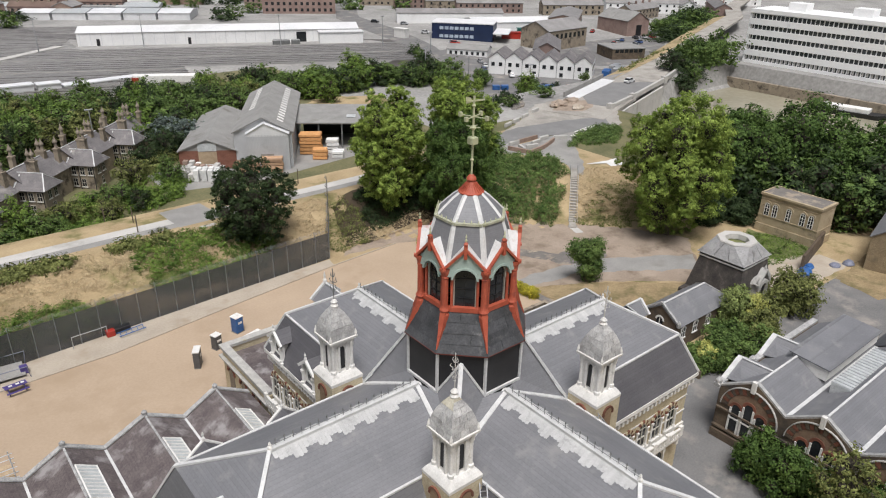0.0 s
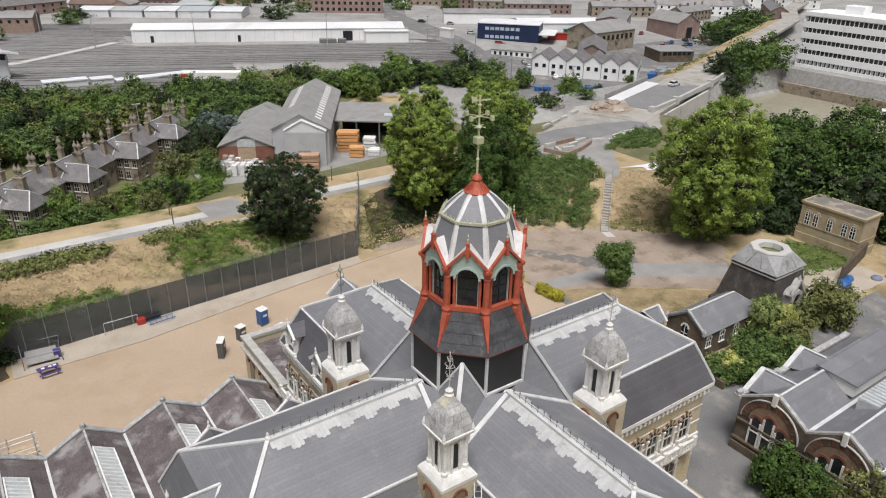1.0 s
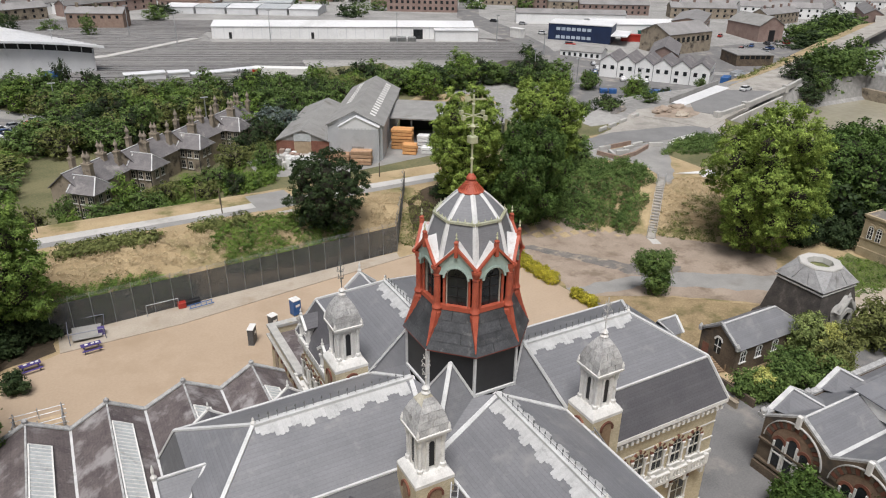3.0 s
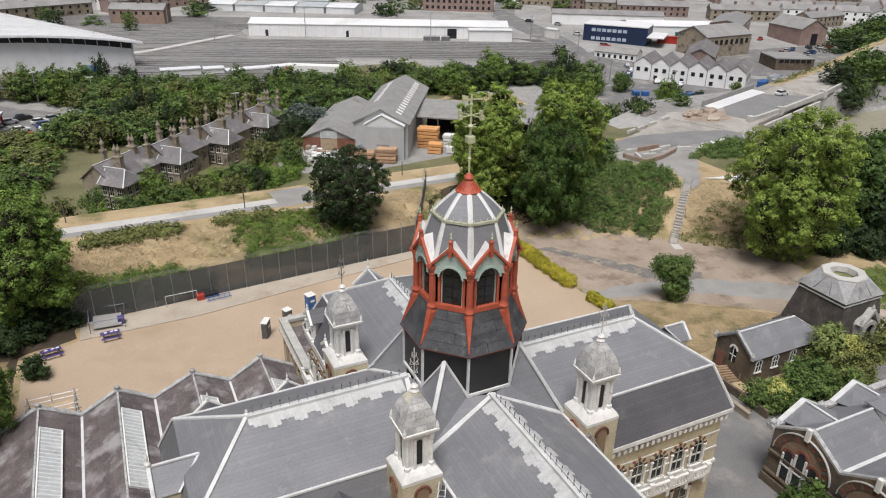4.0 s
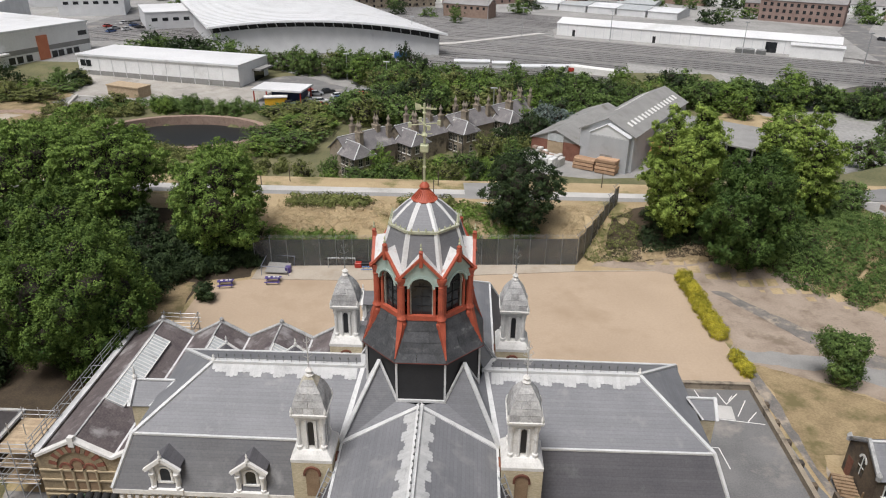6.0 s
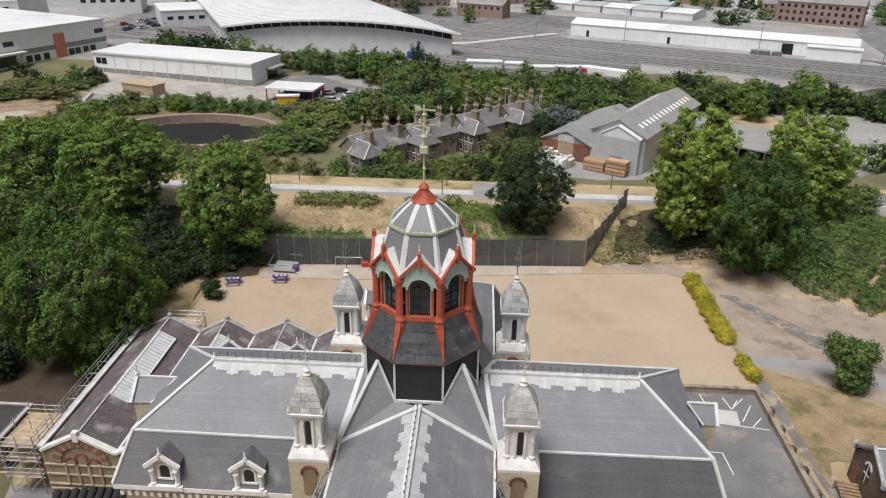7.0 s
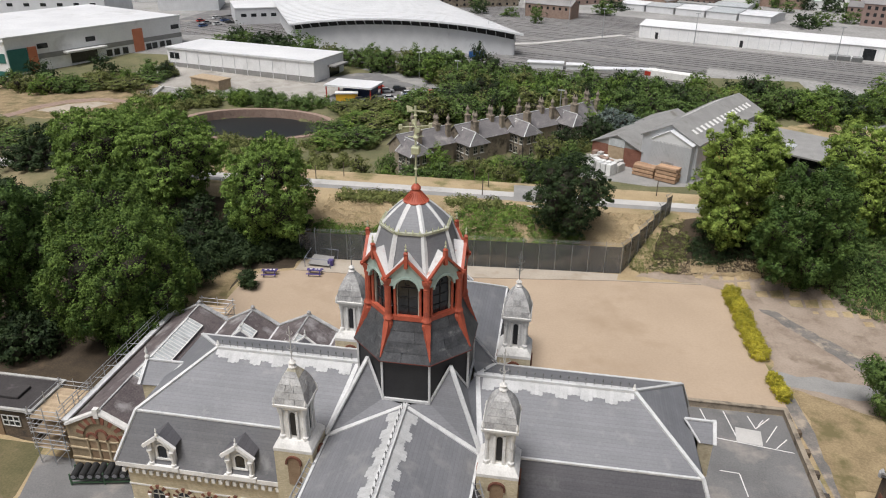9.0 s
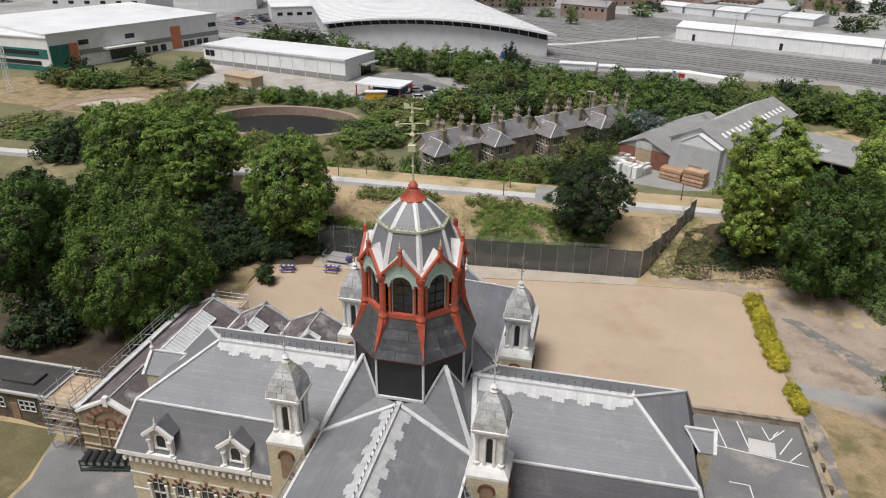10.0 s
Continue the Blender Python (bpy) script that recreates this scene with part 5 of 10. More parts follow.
# ---- boiler house east of the station ----
east = thing("boiler_house", "soot-dark brick boiler house with arched gables and slate roofs", "building")
EP, ET = (-8.45, -15.0, -21.5), (-5.2, -11.75, -18.2, -24.8)
EX0, EX1 = 30.2, 50.0
for i, py in enumerate(EP):
    for ty in (ET[i], ET[i + 1]):
        bm = bmesh.new()
        slab(bm, [(EX0, py, 7.6), (EX1, py, 7.6), (EX1, ty, 5.6), (EX0, ty, 5.6)], 0.15)
        part("roof_slope", bm, M_SLATE, east, "grey slate roof slope")
    bm = bmesh.new()
    beam(bm, (EX0, py, 7.65), (EX1, py, 7.65), 0.2, 0.12)
    beam(bm, (EX0, ET[i + 1], 5.66), (EX1, ET[i + 1], 5.66), 0.7, 0.1)
    part("lead_roll", bm, M_LEAD, east)
    bm = bmesh.new()
    pts = [(ET[i], -0.3), (ET[i + 1], -0.3), (ET[i + 1], 5.7), (py, 7.75), (ET[i], 5.7)]
    a = [bm.verts.new((EX0, y, z)) for y, z in pts]
    b = [bm.verts.new((EX0 - 0.5, y, z)) for y, z in pts]
    bm.faces.new(a[::-1]), bm.faces.new(b)
    for q in range(5):
        bm.faces.new((a[q], a[(q + 1) % 5], b[(q + 1) % 5], b[q]))
    g = part("gable_wall", bm, M_BROWN, east, "dark brick gable with a great arch")
    f = pose(EX0 - 0.5, py, 0, 0, 0, -90)
    bm = bmesh.new()
    for ty in (ET[i], ET[i + 1]):
        beam(bm, (EX0 - 0.25, py, 7.85), (EX0 - 0.25, ty, 5.8), 0.42, 0.18)
    part("coping", bm, M_CAPGREY, g)
    bm = soften(cube(-0.22, 0.22, -0.3, 0.1, 6.7, 8.0), 0.04)
    part("keystone", bm, M_STONE, g).matrix_basis = f
    n = 19
    for q in range(n):
        bm = arch_ring(bmesh.new(), 2.2, 2.85, 4.0, -0.12, 0.02, math.pi * q / n, math.pi * (q + 1) / n - 0.02, 1)
        part("voussoir", bm, M_VOUSSDARK if q % 2 else M_BROWN, g).matrix_basis = f
    bm = bmesh.new()
    arch_ring(bm, 2.85, 2.94, 4.0, -0.2, 0.02, 0, math.pi, 20)
    part("hood_mould", bm, M_CAP, g).matrix_basis = f
    bm = bmesh.new()
    arch_panel(bm, 4.3, 3.95, 6.15, -0.06, 0.0, 16)
    part("tympanum", bm, M_TYMP, g, "buff brick tympanum").matrix_basis = f
    for dx, zc in ((-1.25, 4.1), (0, 4.8), (1.25, 4.1)):
        part("window_arch", arch_ring(bmesh.new(), 0.44, 0.72, zc, -0.12, -0.05), M_VOUSS, g).matrix_basis = f @ pose(dx, 0, 0)
    for dx in (-1.25, 0, 1.25):
        z1 = 5.2 if dx == 0 else 4.5
        bm = arch_panel(bmesh.new(), 0.85, 1.5, z1, -0.09, -0.02)
        w = part("window", bm, M_GLASS, g)
        w.matrix_basis = f @ pose(dx, 0, 0)
        bm = bmesh.new()
        for s in (-1, 1):
            box(bm, dx + s * 0.5 - 0.09, dx + s * 0.5 + 0.09, -0.2, 0.0, 1.2, z1 - 0.4)
        box(bm, dx - 0.5, dx + 0.5, -0.24, 0.0, 2.9, 3.0)
        part("mullion", bm, M_STONE, g).matrix_basis = f
    bm = bmesh.new()
    for z, o in ((3.3, 0.25), (1.15, 0.35), (0.0, 0.5)):
        ya, yb = ET[i + 1], ET[i]
        box(bm, EX0 - 0.5 - o, EX0 - 0.4, ya, yb, z, z + (0.2 if z else 0.9))
    part("string_course", bm, M_CAPGREY if z else M_BROWN, g)
bm = bmesh.new()
box(bm, EX0, EX1, -5.3, -4.9, -0.3, 5.7)
box(bm, EX1 - 0.4, EX1, -24.8, -5.3, -0.3, 5.6)
part("wall", bm, M_BROWN, east)
bm = bmesh.new()
box(bm, EX0 - 0.8, EX1 + 0.2, -5.2, -4.55, 5.55, 5.95)
for x in (EX0 - 0.5, 36.0, 42.0):
    lathe(bm, x, -4.9, ((0.3, 5.9), (0.34, 6.3), (0.08, 6.6)), 6)
part("parapet", bm, M_CAPGREY, east)
for x0, yr in ((33.5, -6.5), (40.5, -6.6)):
    bm = bmesh.new()
    for s in (-1, 1):
        slab(bm, [(x0, -4.7, 7.3), (x0, -8.3, 7.4), (x0 + s * 2.6, -6.6, 6.35), (x0 + s * 2.6, -4.7, 5.9)], 0.1)
    part("cross_gable", bm, M_SLATE, east)
    bm = bmesh.new()
    poly(bm, [(x0 - 2.6, -4.85, 5.7), (x0 + 2.6, -4.85, 5.7), (x0, -4.85, 7.25)])
    for s in (-1, 1):
        beam(bm, (x0, -4.75, 7.4), (x0 + s * 2.75, -4.75, 5.8), 0.5, 0.2)
    beam(bm, (x0, -4.75, 7.38), (x0, -8.3, 7.46), 0.24, 0.1)
    part("gable_coping", bm, M_LEAD, east)
rl = part("rooflight", cube(36.5, 46.5, -14.4, -12.6, 6.0, 7.35), M_ROOFGLASS, east, "long glazed rooflight")
bm = bmesh.new()
for i in range(18):
    box(bm, 36.6 + i * 0.58 - 0.04, 36.6 + i * 0.58 + 0.04, -14.45, -12.55, 7.3, 7.42)
part("glazing_grid", bm, M_STEEL, rl)
bm = cube(38.0, 50.0, -11.6, -8.0, 6.2, 7.55)
part("roof_monitor", bm, M_WHITE, east, "white-boarded roof monitor")
bm = bmesh.new()
slab(bm, [(37.8, -11.8, 7.62), (50.2, -11.8, 7.62), (50.2, -7.6, 7.9), (37.8, -7.6, 7.9)], 0.12)
part("monitor_roof", bm, M_SLATE, east)


# ---- small brick buildings ----
def gabled(name, label, cx, cy, rot, lx, ly, eave, ridge, wallmat, roofmat, zb=0.0, wins=(), category="building", coping=True):
    """A plain gabled building: ridge along local x, lx by ly metres, windows on the two long sides."""
    h = thing(name, label, category, pose(cx, cy, zb, 0, 0, rot))
    a, b = lx / 2, ly / 2
    bm = bmesh.new()
    for s in (-1, 1):
        box(bm, -a, a, min(s * b, s * (b - 0.3)), max(s * b, s * (b - 0.3)), -0.4, eave)
        pts = [(-b + 0.3, -0.4), (b - 0.3, -0.4), (b - 0.3, eave), (0, ridge - 0.1), (-b + 0.3, eave)]
        p = [bm.verts.new((s * a, y, z)) for y, z in pts]
        q = [bm.verts.new((s * (a - 0.3), y, z)) for y, z in pts]
        bm.faces.new(p if s > 0 else p[::-1]), bm.faces.new(q[::-1] if s > 0 else q)
        for i in range(5):
            j = (i + 1) % 5
            f = (p[j], p[i], q[i], q[j])
            bm.faces.new(f if s > 0 else f[::-1])
    part("wall", bm, wallmat, h)
    for s in (-1, 1):
        bm = bmesh.new()
        slab(bm, [(-a - 0.2, 0, ridge), (a + 0.2, 0, ridge), (a + 0.2, s * (b + 0.3), eave - 0.1), (-a - 0.2, s * (b + 0.3), eave - 0.1)], 0.12)
        part("roof", bm, roofmat, h)
    bm = bmesh.new()
    beam(bm, (-a - 0.2, 0, ridge + 0.04), (a + 0.2, 0, ridge + 0.04), 0.24, 0.12)
    part("ridge", bm, M_LEAD if coping else roofmat, h)
    for x, w, z0, z1 in wins:
        for s in (-1, 1):
            f = pose(x, s * b, 0, 0, 0, 0 if s < 0 else 180)
            bm = arch_panel(bmesh.new(), w, z0, z1, -0.03, 0.02)
            wn2 = part("window", bm, M_GLASS, h)
            wn2.matrix_basis = f
            bm = bmesh.new()
            arch_ring(bm, w / 2 - 0.04, w / 2 + 0.12, z1 - w / 2, -0.1, 0)
            for xx in (-w / 2, 0, w / 2):
                box(bm, xx - 0.05, xx + 0.05, -0.07, 0, z0, z1 - (w / 2 if xx else 0.03))
            box(bm, -w / 2, w / 2, -0.07, 0, (z0 + z1) / 2 - 0.04, (z0 + z1) / 2 + 0.04)
            box(bm, -w / 2 - 0.15, w / 2 + 0.15, -0.16, 0, z0 - 0.15, z0)
            part("window_frame", bm, M_WHITE, wn2)
    return h


lodge = gabled("gatehouse", "small brown brick gabled building with arched white windows", 44.1, 8.7, 0, 8.9, 5.2, 3.5, 5.45, M_BROWN, M_SLATE, wins=[(-3.2, 0.85, 1.5, 3.0), (-0.6, 0.85, 1.5, 3.0), (2.2, 0.85, 1.5, 3.0)])
bm = bmesh.new()
for tri in (((4.5, 0, 5.46), (7.4, -2.75, 3.4), (7.4, 2.75, 3.4)), ((4.5, 0, 5.45), (4.5, -2.85, 3.4), (7.4, -2.75, 3.4)), ((4.5, 0, 5.45), (4.5, 2.85, 3.4), (7.4, 2.75, 3.4))):
    slab(bm, tri, 0.1)
part("hipped_end", bm, M_SLATE, lodge)
part("end_wall", cube(4.45, 7.1, -2.45, 2.45, -0.4, 3.38), M_BROWN, lodge)
bm = bmesh.new()
for s in (-1, 1):
    beam(bm, (4.6, 0, 5.5), (7.4, s * 2.75, 3.46), 0.18, 0.1)
    beam(bm, (-4.55, 0, 5.75), (-4.55, s * 2.75, 3.75), 0.32, 0.16)
    lathe(bm, -4.55, s * 2.7, ((0.24, 3.4), (0.28, 3.9), (0.05, 4.3)), 6)
bm.normal_update()
split_parts("coping", bm, M_CAPGREY, lodge, "weathered stone gable coping")
bm = arch_panel(bmesh.new(), 0.9, 1.6, 3.7, -0.03, 0.02)
part("window", bm, M_GLASS, lodge).matrix_basis = pose(-4.45, 0, 0, 0, 0, -90)
bm = bmesh.new()
arch_ring(bm, 0.4, 0.62, 3.25, -0.08, 0)
box(bm, -0.04, 0.04, -0.07, 0, 1.6, 3.7), box(bm, -0.45, 0.45, -0.07, 0, 2.5, 2.58)
part("window_frame", bm, M_WHITE, lodge).matrix_basis = pose(-4.45, 0, 0, 0, 0, -90)
part("door", cube(-4.5, -4.42, 1.2, 2.1, 0, 2.1), M_REDBRICK, lodge, "red-brown door")

# truncated base of an old chimney: battered octagon with a stone cap round an open shaft
stump = thing("chimney_stump", "battered dark brick base of a demolished chimney with a stone cap", "chimney", pose(58.4, 10.4, 0))
r2 = math.sqrt(2)
bm = lathe(bmesh.new(), 0, 0, ((4.75 * r2, -0.3), (4.7 * r2, 0.6), (4.1 * r2, 1.2), (3.22 * r2, 5.8), (3.22 * r2, 6.3)), 4, 45)
part("base", bm, M_SOOT, stump)
part("string_course", lathe(bmesh.new(), 0, 0, ((3.24 * r2, 5.84), (3.36 * r2, 5.9), (3.36 * r2, 6.04), (3.24 * r2, 6.08)), 4, 45, cap=False), M_STONE, stump, "pale stone string course")
part("eaves_moulding", lathe(bmesh.new(), 0, 0, ((3.2 * r2, 6.28), (3.5 * r2, 6.4), (3.52 * r2, 6.52), (3.3 * r2, 6.56)), 4, 45), M_CAPGREY, stump)
bm = bmesh.new()
rings = []
for hx, ch, z in ((3.48, 0.06, 6.52), (2.5, 1.46, 8.4)):
    pts = [(hx, -hx + ch), (hx, hx - ch), (hx - ch, hx), (-hx + ch, hx), (-hx, hx - ch), (-hx, -hx + ch), (-hx + ch, -hx), (hx - ch, -hx)]
    rings.append([Vector((x, y, z)) for x, y in pts])
for i in range(8):
    a, b, c, d = rings[0][i], rings[0][(i + 1) % 8], rings[1][(i + 1) % 8], rings[1][i]
    wide = i % 2 == 0
    for r in range(3 if wide else 1):
        cols = 3 if wide else 1
        f0, f1 = (r / 3, (r + 1) / 3) if wide else (0.0, 1.0)
        for q in range(cols):
            g0, g1 = q / cols, (q + 1) / cols
            l0, l1, h0, h1 = a.lerp(d, f0), b.lerp(c, f0), a.lerp(d, f1), b.lerp(c, f1)
            e = 0.008
            slab(bm, [l0.lerp(l1, g0 + e), l0.lerp(l1, g1 - e), h0.lerp(h1, g1 - e), h0.lerp(h1, g0 + e)], 0.14)
M_CAPSTONE = material("weathered_cap_stones", (0.25, 0.25, 0.25), (0.42, 0.415, 0.41), 1.4, 8, 0.8, 0.3, island=0.16, stain=(0.2, 0.195, 0.19), stain_scale=0.7, stain_at=0.55)
split_parts("cap_stone", bm, M_CAPSTONE, stump)
bm = bmesh.new()
lathe(bm, 0, 0, ((2.66, 8.3), (2.72, 8.5), (2.6, 8.66), (1.62, 8.6), (1.5, 7.9)), 8, 22.5, cap=False)
part("rim", bm, M_CONCRETE, stump, "pale octagonal stone rim")
part("shaft_fill", lathe(bmesh.new(), 0, 0, ((1.55, 7.8), (0.8, 8.0), (0.05, 8.05)), 8, 22.5), M_GREENGRASS, stump, "dry weeds inside the shaft")
bm = bmesh.new()
for s in (-1, 1):
    box(bm, s * 1.0 - 0.28, s * 1.0 + 0.28, -5.0, -3.4, 0, 3.5)
    beam(bm, (0, -4.6, 5.7), (s * 1.5, -4.6, 3.7), 0.9, 0.34)
    lathe(bm, s * 1.35, -4.8, ((0.22, 3.4), (0.26, 4.1), (0.03, 4.9)), 6)
arch_ring(bm, 0.75, 1.3, 3.0, -5.05, -3.6)
lathe(bm, 0, -4.7, ((0.16, 5.6), (0.2, 5.95), (0.03, 6.4)), 6)
part("doorcase", bm, M_CAP, stump, "carved weathered stone doorway")
part("door", cube(-0.8, 0.8, -4.75, -4.6, 0, 3.6), M_PANEL, stump)

valve = thing("valve_house", "small yellow brick building with arched white windows and a flat roof", "building", pose(86.6, 15.3, 0.3))
part("wall", cube(-2.5, 2.5, -5.0, 5.0, -0.6, 6.2), M_STOCKPALE, valve)
part("roof", cube(-2.45, 2.45, -4.95, 4.95, 6.2, 6.42), M_TARPATCH, valve, "weathered felted flat roof")
bm = bmesh.new()
for z0, z1, o in ((6.0, 6.16, 0.1), (6.16, 6.5, 0.22), (2.5, 2.66, 0.08), (-0.4, 1.1, 0.14), (5.5, 5.6, 0.06)):
    box(bm, -2.5 - o, -2.45 if z1 < 6 else -2.25, -5.0 - o, 5.0 + o, z0, z1)
    box(bm, 2.45, 2.5 + o, -5.0 - o, 5.0 + o, z0, z1)
    box(bm, -2.4, 2.4, -5.0 - o, -4.95 if z1 < 6 else -4.75, z0, z1)
    box(bm, -2.4, 2.4, 4.95, 5.0 + o, z0, z1)
split_parts("cornice", bm, M_STOCKPALE, valve, "pale moulded brick course")
for y in (3.7, 2.35, 0.0, -2.35, -3.7):
    f = pose(-2.5, y, 0, 0, 0, -90)
    w = part("window", arch_panel(bmesh.new(), 0.78, 2.75, 4.9, -0.04, 0.02), M_GLASS, valve)
    w.matrix_basis = f
    bm = bmesh.new()
    arch_ring(bm, 0.33, 0.46, 4.51, -0.1, 0)
    for x in (-0.4, 0, 0.4):
        box(bm, x - 0.045, x + 0.045, -0.09, 0, 2.75, 4.52 if x else 4.88)
    for z in (2.75, 3.4, 4.0, 4.5):
        box(bm, -0.4, 0.4, -0.08, 0, z - 0.03, z + 0.03)
    part("window_frame", bm, M_WHITE, w)
    part("window_arch", arch_ring(bmesh.new(), 0.46, 0.72, 4.51, -0.12, 0), M_STOCKPALE, w)
yw = whole("yard_wall", cube(0, 12.5, -0.2, 0.2, -0.4, 2.4), M_BROWN, "sloping brown brick yard wall beside the small building", "wall", "structure", m=pose(74.6, 7.6, 0, 0, 0, 12))
gabled("gate_lodge", "yellow stone gabled lodge with arched windows", 90.5, -0.5, 12, 14, 8, 5.5, 8.4, M_STOCK, M_SLATE, wins=[(-4, 0.9, 1.5, 3.4), (-2.6, 0.9, 1.5, 3.4), (2, 0.9, 1.5, 3.4)])
gabled("outhouse", "low brick outhouse with a glazed slate roof", 58.5, -12.5, 0, 7, 5, 3.0, 4.4, M_BROWN, M_SLATE_DARK)

# ---- ground covers, walls and yard things ----
ground_patch("yard", [(-34.2, 20), (-34.0, 43.5), (-28, 46.2), (-14, 46.6), (1, 48.9), (19, 51.4), (31, 52.4), (35.2, 50.6), (35.4, 33), (36.2, 26), (36.2, 23.4), (21.3, 23.4), (21.3, 6.4), (-5, 6.4), (-5, 18), (-34.2, 18)], M_GRAVEL, "smooth tan gravel yard", 0.03, category="yard")
ground_patch("concrete_strip", [(-28, 46.2), (-14, 46.6), (1, 48.9), (19, 51.4), (19.4, 53.6), (-28, 52.3)], M_TRACK, "pale worn concrete margin along the fence", 0.02, category="pavement")
ground_patch("east_path", [(35.2, 50.6), (31, 52.4), (22, 53.6), (23, 55.2), (34, 55.8), (40.5, 54), (44.5, 51.6), (49, 50.5), (58.4, 42.2), (66.5, 34), (71, 25), (66, 20), (60.5, 16.2), (57, 16.5), (44.5, 25.2), (36.2, 28.3), (36.2, 33)], M_EARTH, "bare dusty earth path", 0.025, category="path", ragged=0.7)
ground_patch("track", [(36.2, 31.6), (45.5, 30.8), (54, 28.5), (66, 20.5), (61.5, 17.2), (52, 24.5), (45, 27.6), (36.2, 28.6)], M_PATHGREY, "worn grey dusty track", 0.045, category="path", ragged=0.8)
ground_patch("tarmac_strip", [(37.5, 46.5), (39.3, 46.8), (46.5, 37.2), (49.5, 33.2), (46.2, 33.4), (43, 37.8)], M_TARPATCH, "old dark tarmac patch", 0.06, category="path", ragged=0.5)
ground_patch("tarmac_strip", [(46.5, 33), (50.5, 33.6), (55.5, 29.5), (52, 28), (46.4, 31.2)], M_TARPATCH, "old dark tarmac patch", 0.064, category="path", ragged=0.6)
ground_patch("dry_lawn", [(37.3, 28.2), (44.4, 25), (57, 15.5), (52, 13.2), (38.5, 13.2), (37.4, 8)], M_LAWN, "parched brown lawn", 0.055, category="lawn", ragged=0.5)
ground_patch("service_road", [(21.2, -60), (21.2, 23.3), (35.3, 23.3), (36.4, 8.5), (37.4, 5), (54, 3.5), (82, 3), (84, -10), (66, -20), (52, -26), (52, -60)], M_ASPHALT, "worn grey tarmac yard and road", 0.02, category="road")
ground_patch("side_path", [(35.6, 27.5), (37, 27.5), (38.6, 7), (36.9, 7)], M_TARPATCH, "narrow tarmac path", 0.05, category="path")
ground_patch("south_road", [(-36.5, -60), (-36.8, -1), (-38.6, 4.2), (-34, 4.2), (-34, 3.4), (-20.5, 3.2), (-20.5, -60)], M_ASPHALT, "dark tarmac drive", 0.02, category="road")
ground_patch("lawn", [(-70, -40), (-37.2, -40), (-37.2, -1), (-39, 5.5), (-70, 5.5)], M_LAWNGREEN, "patchy worn lawn", 0.015, category="lawn")
ground_patch("gravel_forecourt", [(55, 4.5), (82, 4), (82.5, 8.5), (74, 12.2), (66.5, 12.4), (64, 5)], M_TRACK, "pale worn gravel forecourt", 0.035, category="road", ragged=0.6)
ground_patch("green_verge", [(66, 12.6), (82, 9.5), (86, 12), (83, 21), (70, 18.5)], M_GREENGRASS, "rough green grass verge", 0.03, category="grass", ragged=0.8)
ground_patch("green_verge", [(76, 3.4), (90, 3.6), (86, -6), (74, -4)], M_LAWN, "parched grass by the road", 0.045, category="grass", ragged=0.8)
# the next two sheets carry the trees' shade in their dark colour
ground_patch("rough_grass", [(23, 55), (34, 55.6), (40.5, 53.8), (44.5, 51.4), (50, 49.6), (54.5, 46.5), (56, 52), (52, 66), (30, 66.8), (26, 63)], M_LITTERSHADE, "rough ground with tree shade put into its colour", 0.015, category="ground", ragged=0.9)
ground_patch("woodland_floor", [(-75, 6), (-34.6, 6), (-34.6, 45), (-28.5, 46.5), (-28.5, 53), (-30, 60), (-75, 68)], M_LITTERSHADE, "brown leaf litter darkened to stand in for tree shade", 0.02, category="ground", ragged=0.6)
for nm, p, mt, lb, dz in (("greenway", ((-260, 67.4), (27, 68.9), (75, 69.6), (75, 71.4), (27, 70.6), (-260, 69.4)), M_PATHGREY, "grey bound-gravel cycle path", 0.03),
                          ("greenway_edge", ((-260, 69.4), (27, 70.6), (75, 71.4), (75, 73.4), (27, 72.8), (-260, 71.9)), M_CONCRETE, "pale concrete walking path", 0.036)):
    bm = bmesh.new()
    poly(bm, [(x, y, 4.5 + dz) for x, y in p])
    whole(nm, bm, mt, lb, "path", "structure")
bm = bmesh.new()
poly(bm, [(x, y, 4.545) for x, y in ((2.5, 68.5), (9.5, 68.7), (8.8, 76.5), (2.0, 76.2))])
whole("greenway_crossing", bm, M_PATHGREY, "worn concrete crossing on the path", "path", "structure")
bm = bmesh.new()
poly(bm, [(x, y, 4.53) for x, y in ((4.6, 66.2), (7.6, 66.3), (7.5, 67.3), (4.5, 67.2))])
whole("path_slab", bm, M_CONCRETE, "pale concrete slab", "slab", "structure")

# kerb along the gravel
bm = bmesh.new()
kp = [(-28, 46.2), (-14, 46.6), (1, 48.9), (19, 51.4), (31, 52.4)]
for (a, b), (c, d) in zip(kp, kp[1:]):
    beam(bm, (a, b, 0.06), (c, d, 0.06), 0.2, 0.16)
whole("kerb", bm, M_TRACK, "pale stone kerb between gravel and margin", "kerb", "structure")

# steps up the embankment
steps = thing("steps", "long flight of concrete steps up the embankment", "steps")
A, B = Vector((59.0, 39.6, 0.1)), Vector((72.6, 51.9, 4.9))
n = 30
for i in range(n):
    p = A.lerp(B, i / (n - 1))
    p.z = gz(p.x, p.y) + 0.2
    d = (B - A).to_2d().normalized()
    s = Vector((-d.y, d.x))
    if i == 0:
        bm = bmesh.new()
        soften(box(bm, -0.3, 0.3, -0.6, 0.6, -0.4, 0.0), 0.02)
        tread = part("tread", bm, M_APRON, steps)
        rot = Matrix.Rotation(math.atan2(d.y, d.x), 4, "Z")
        tread.matrix_basis = Matrix.Translation(p) @ rot
    else:
        piece(tread, Matrix.Translation(p) @ rot)
bm = bmesh.new()
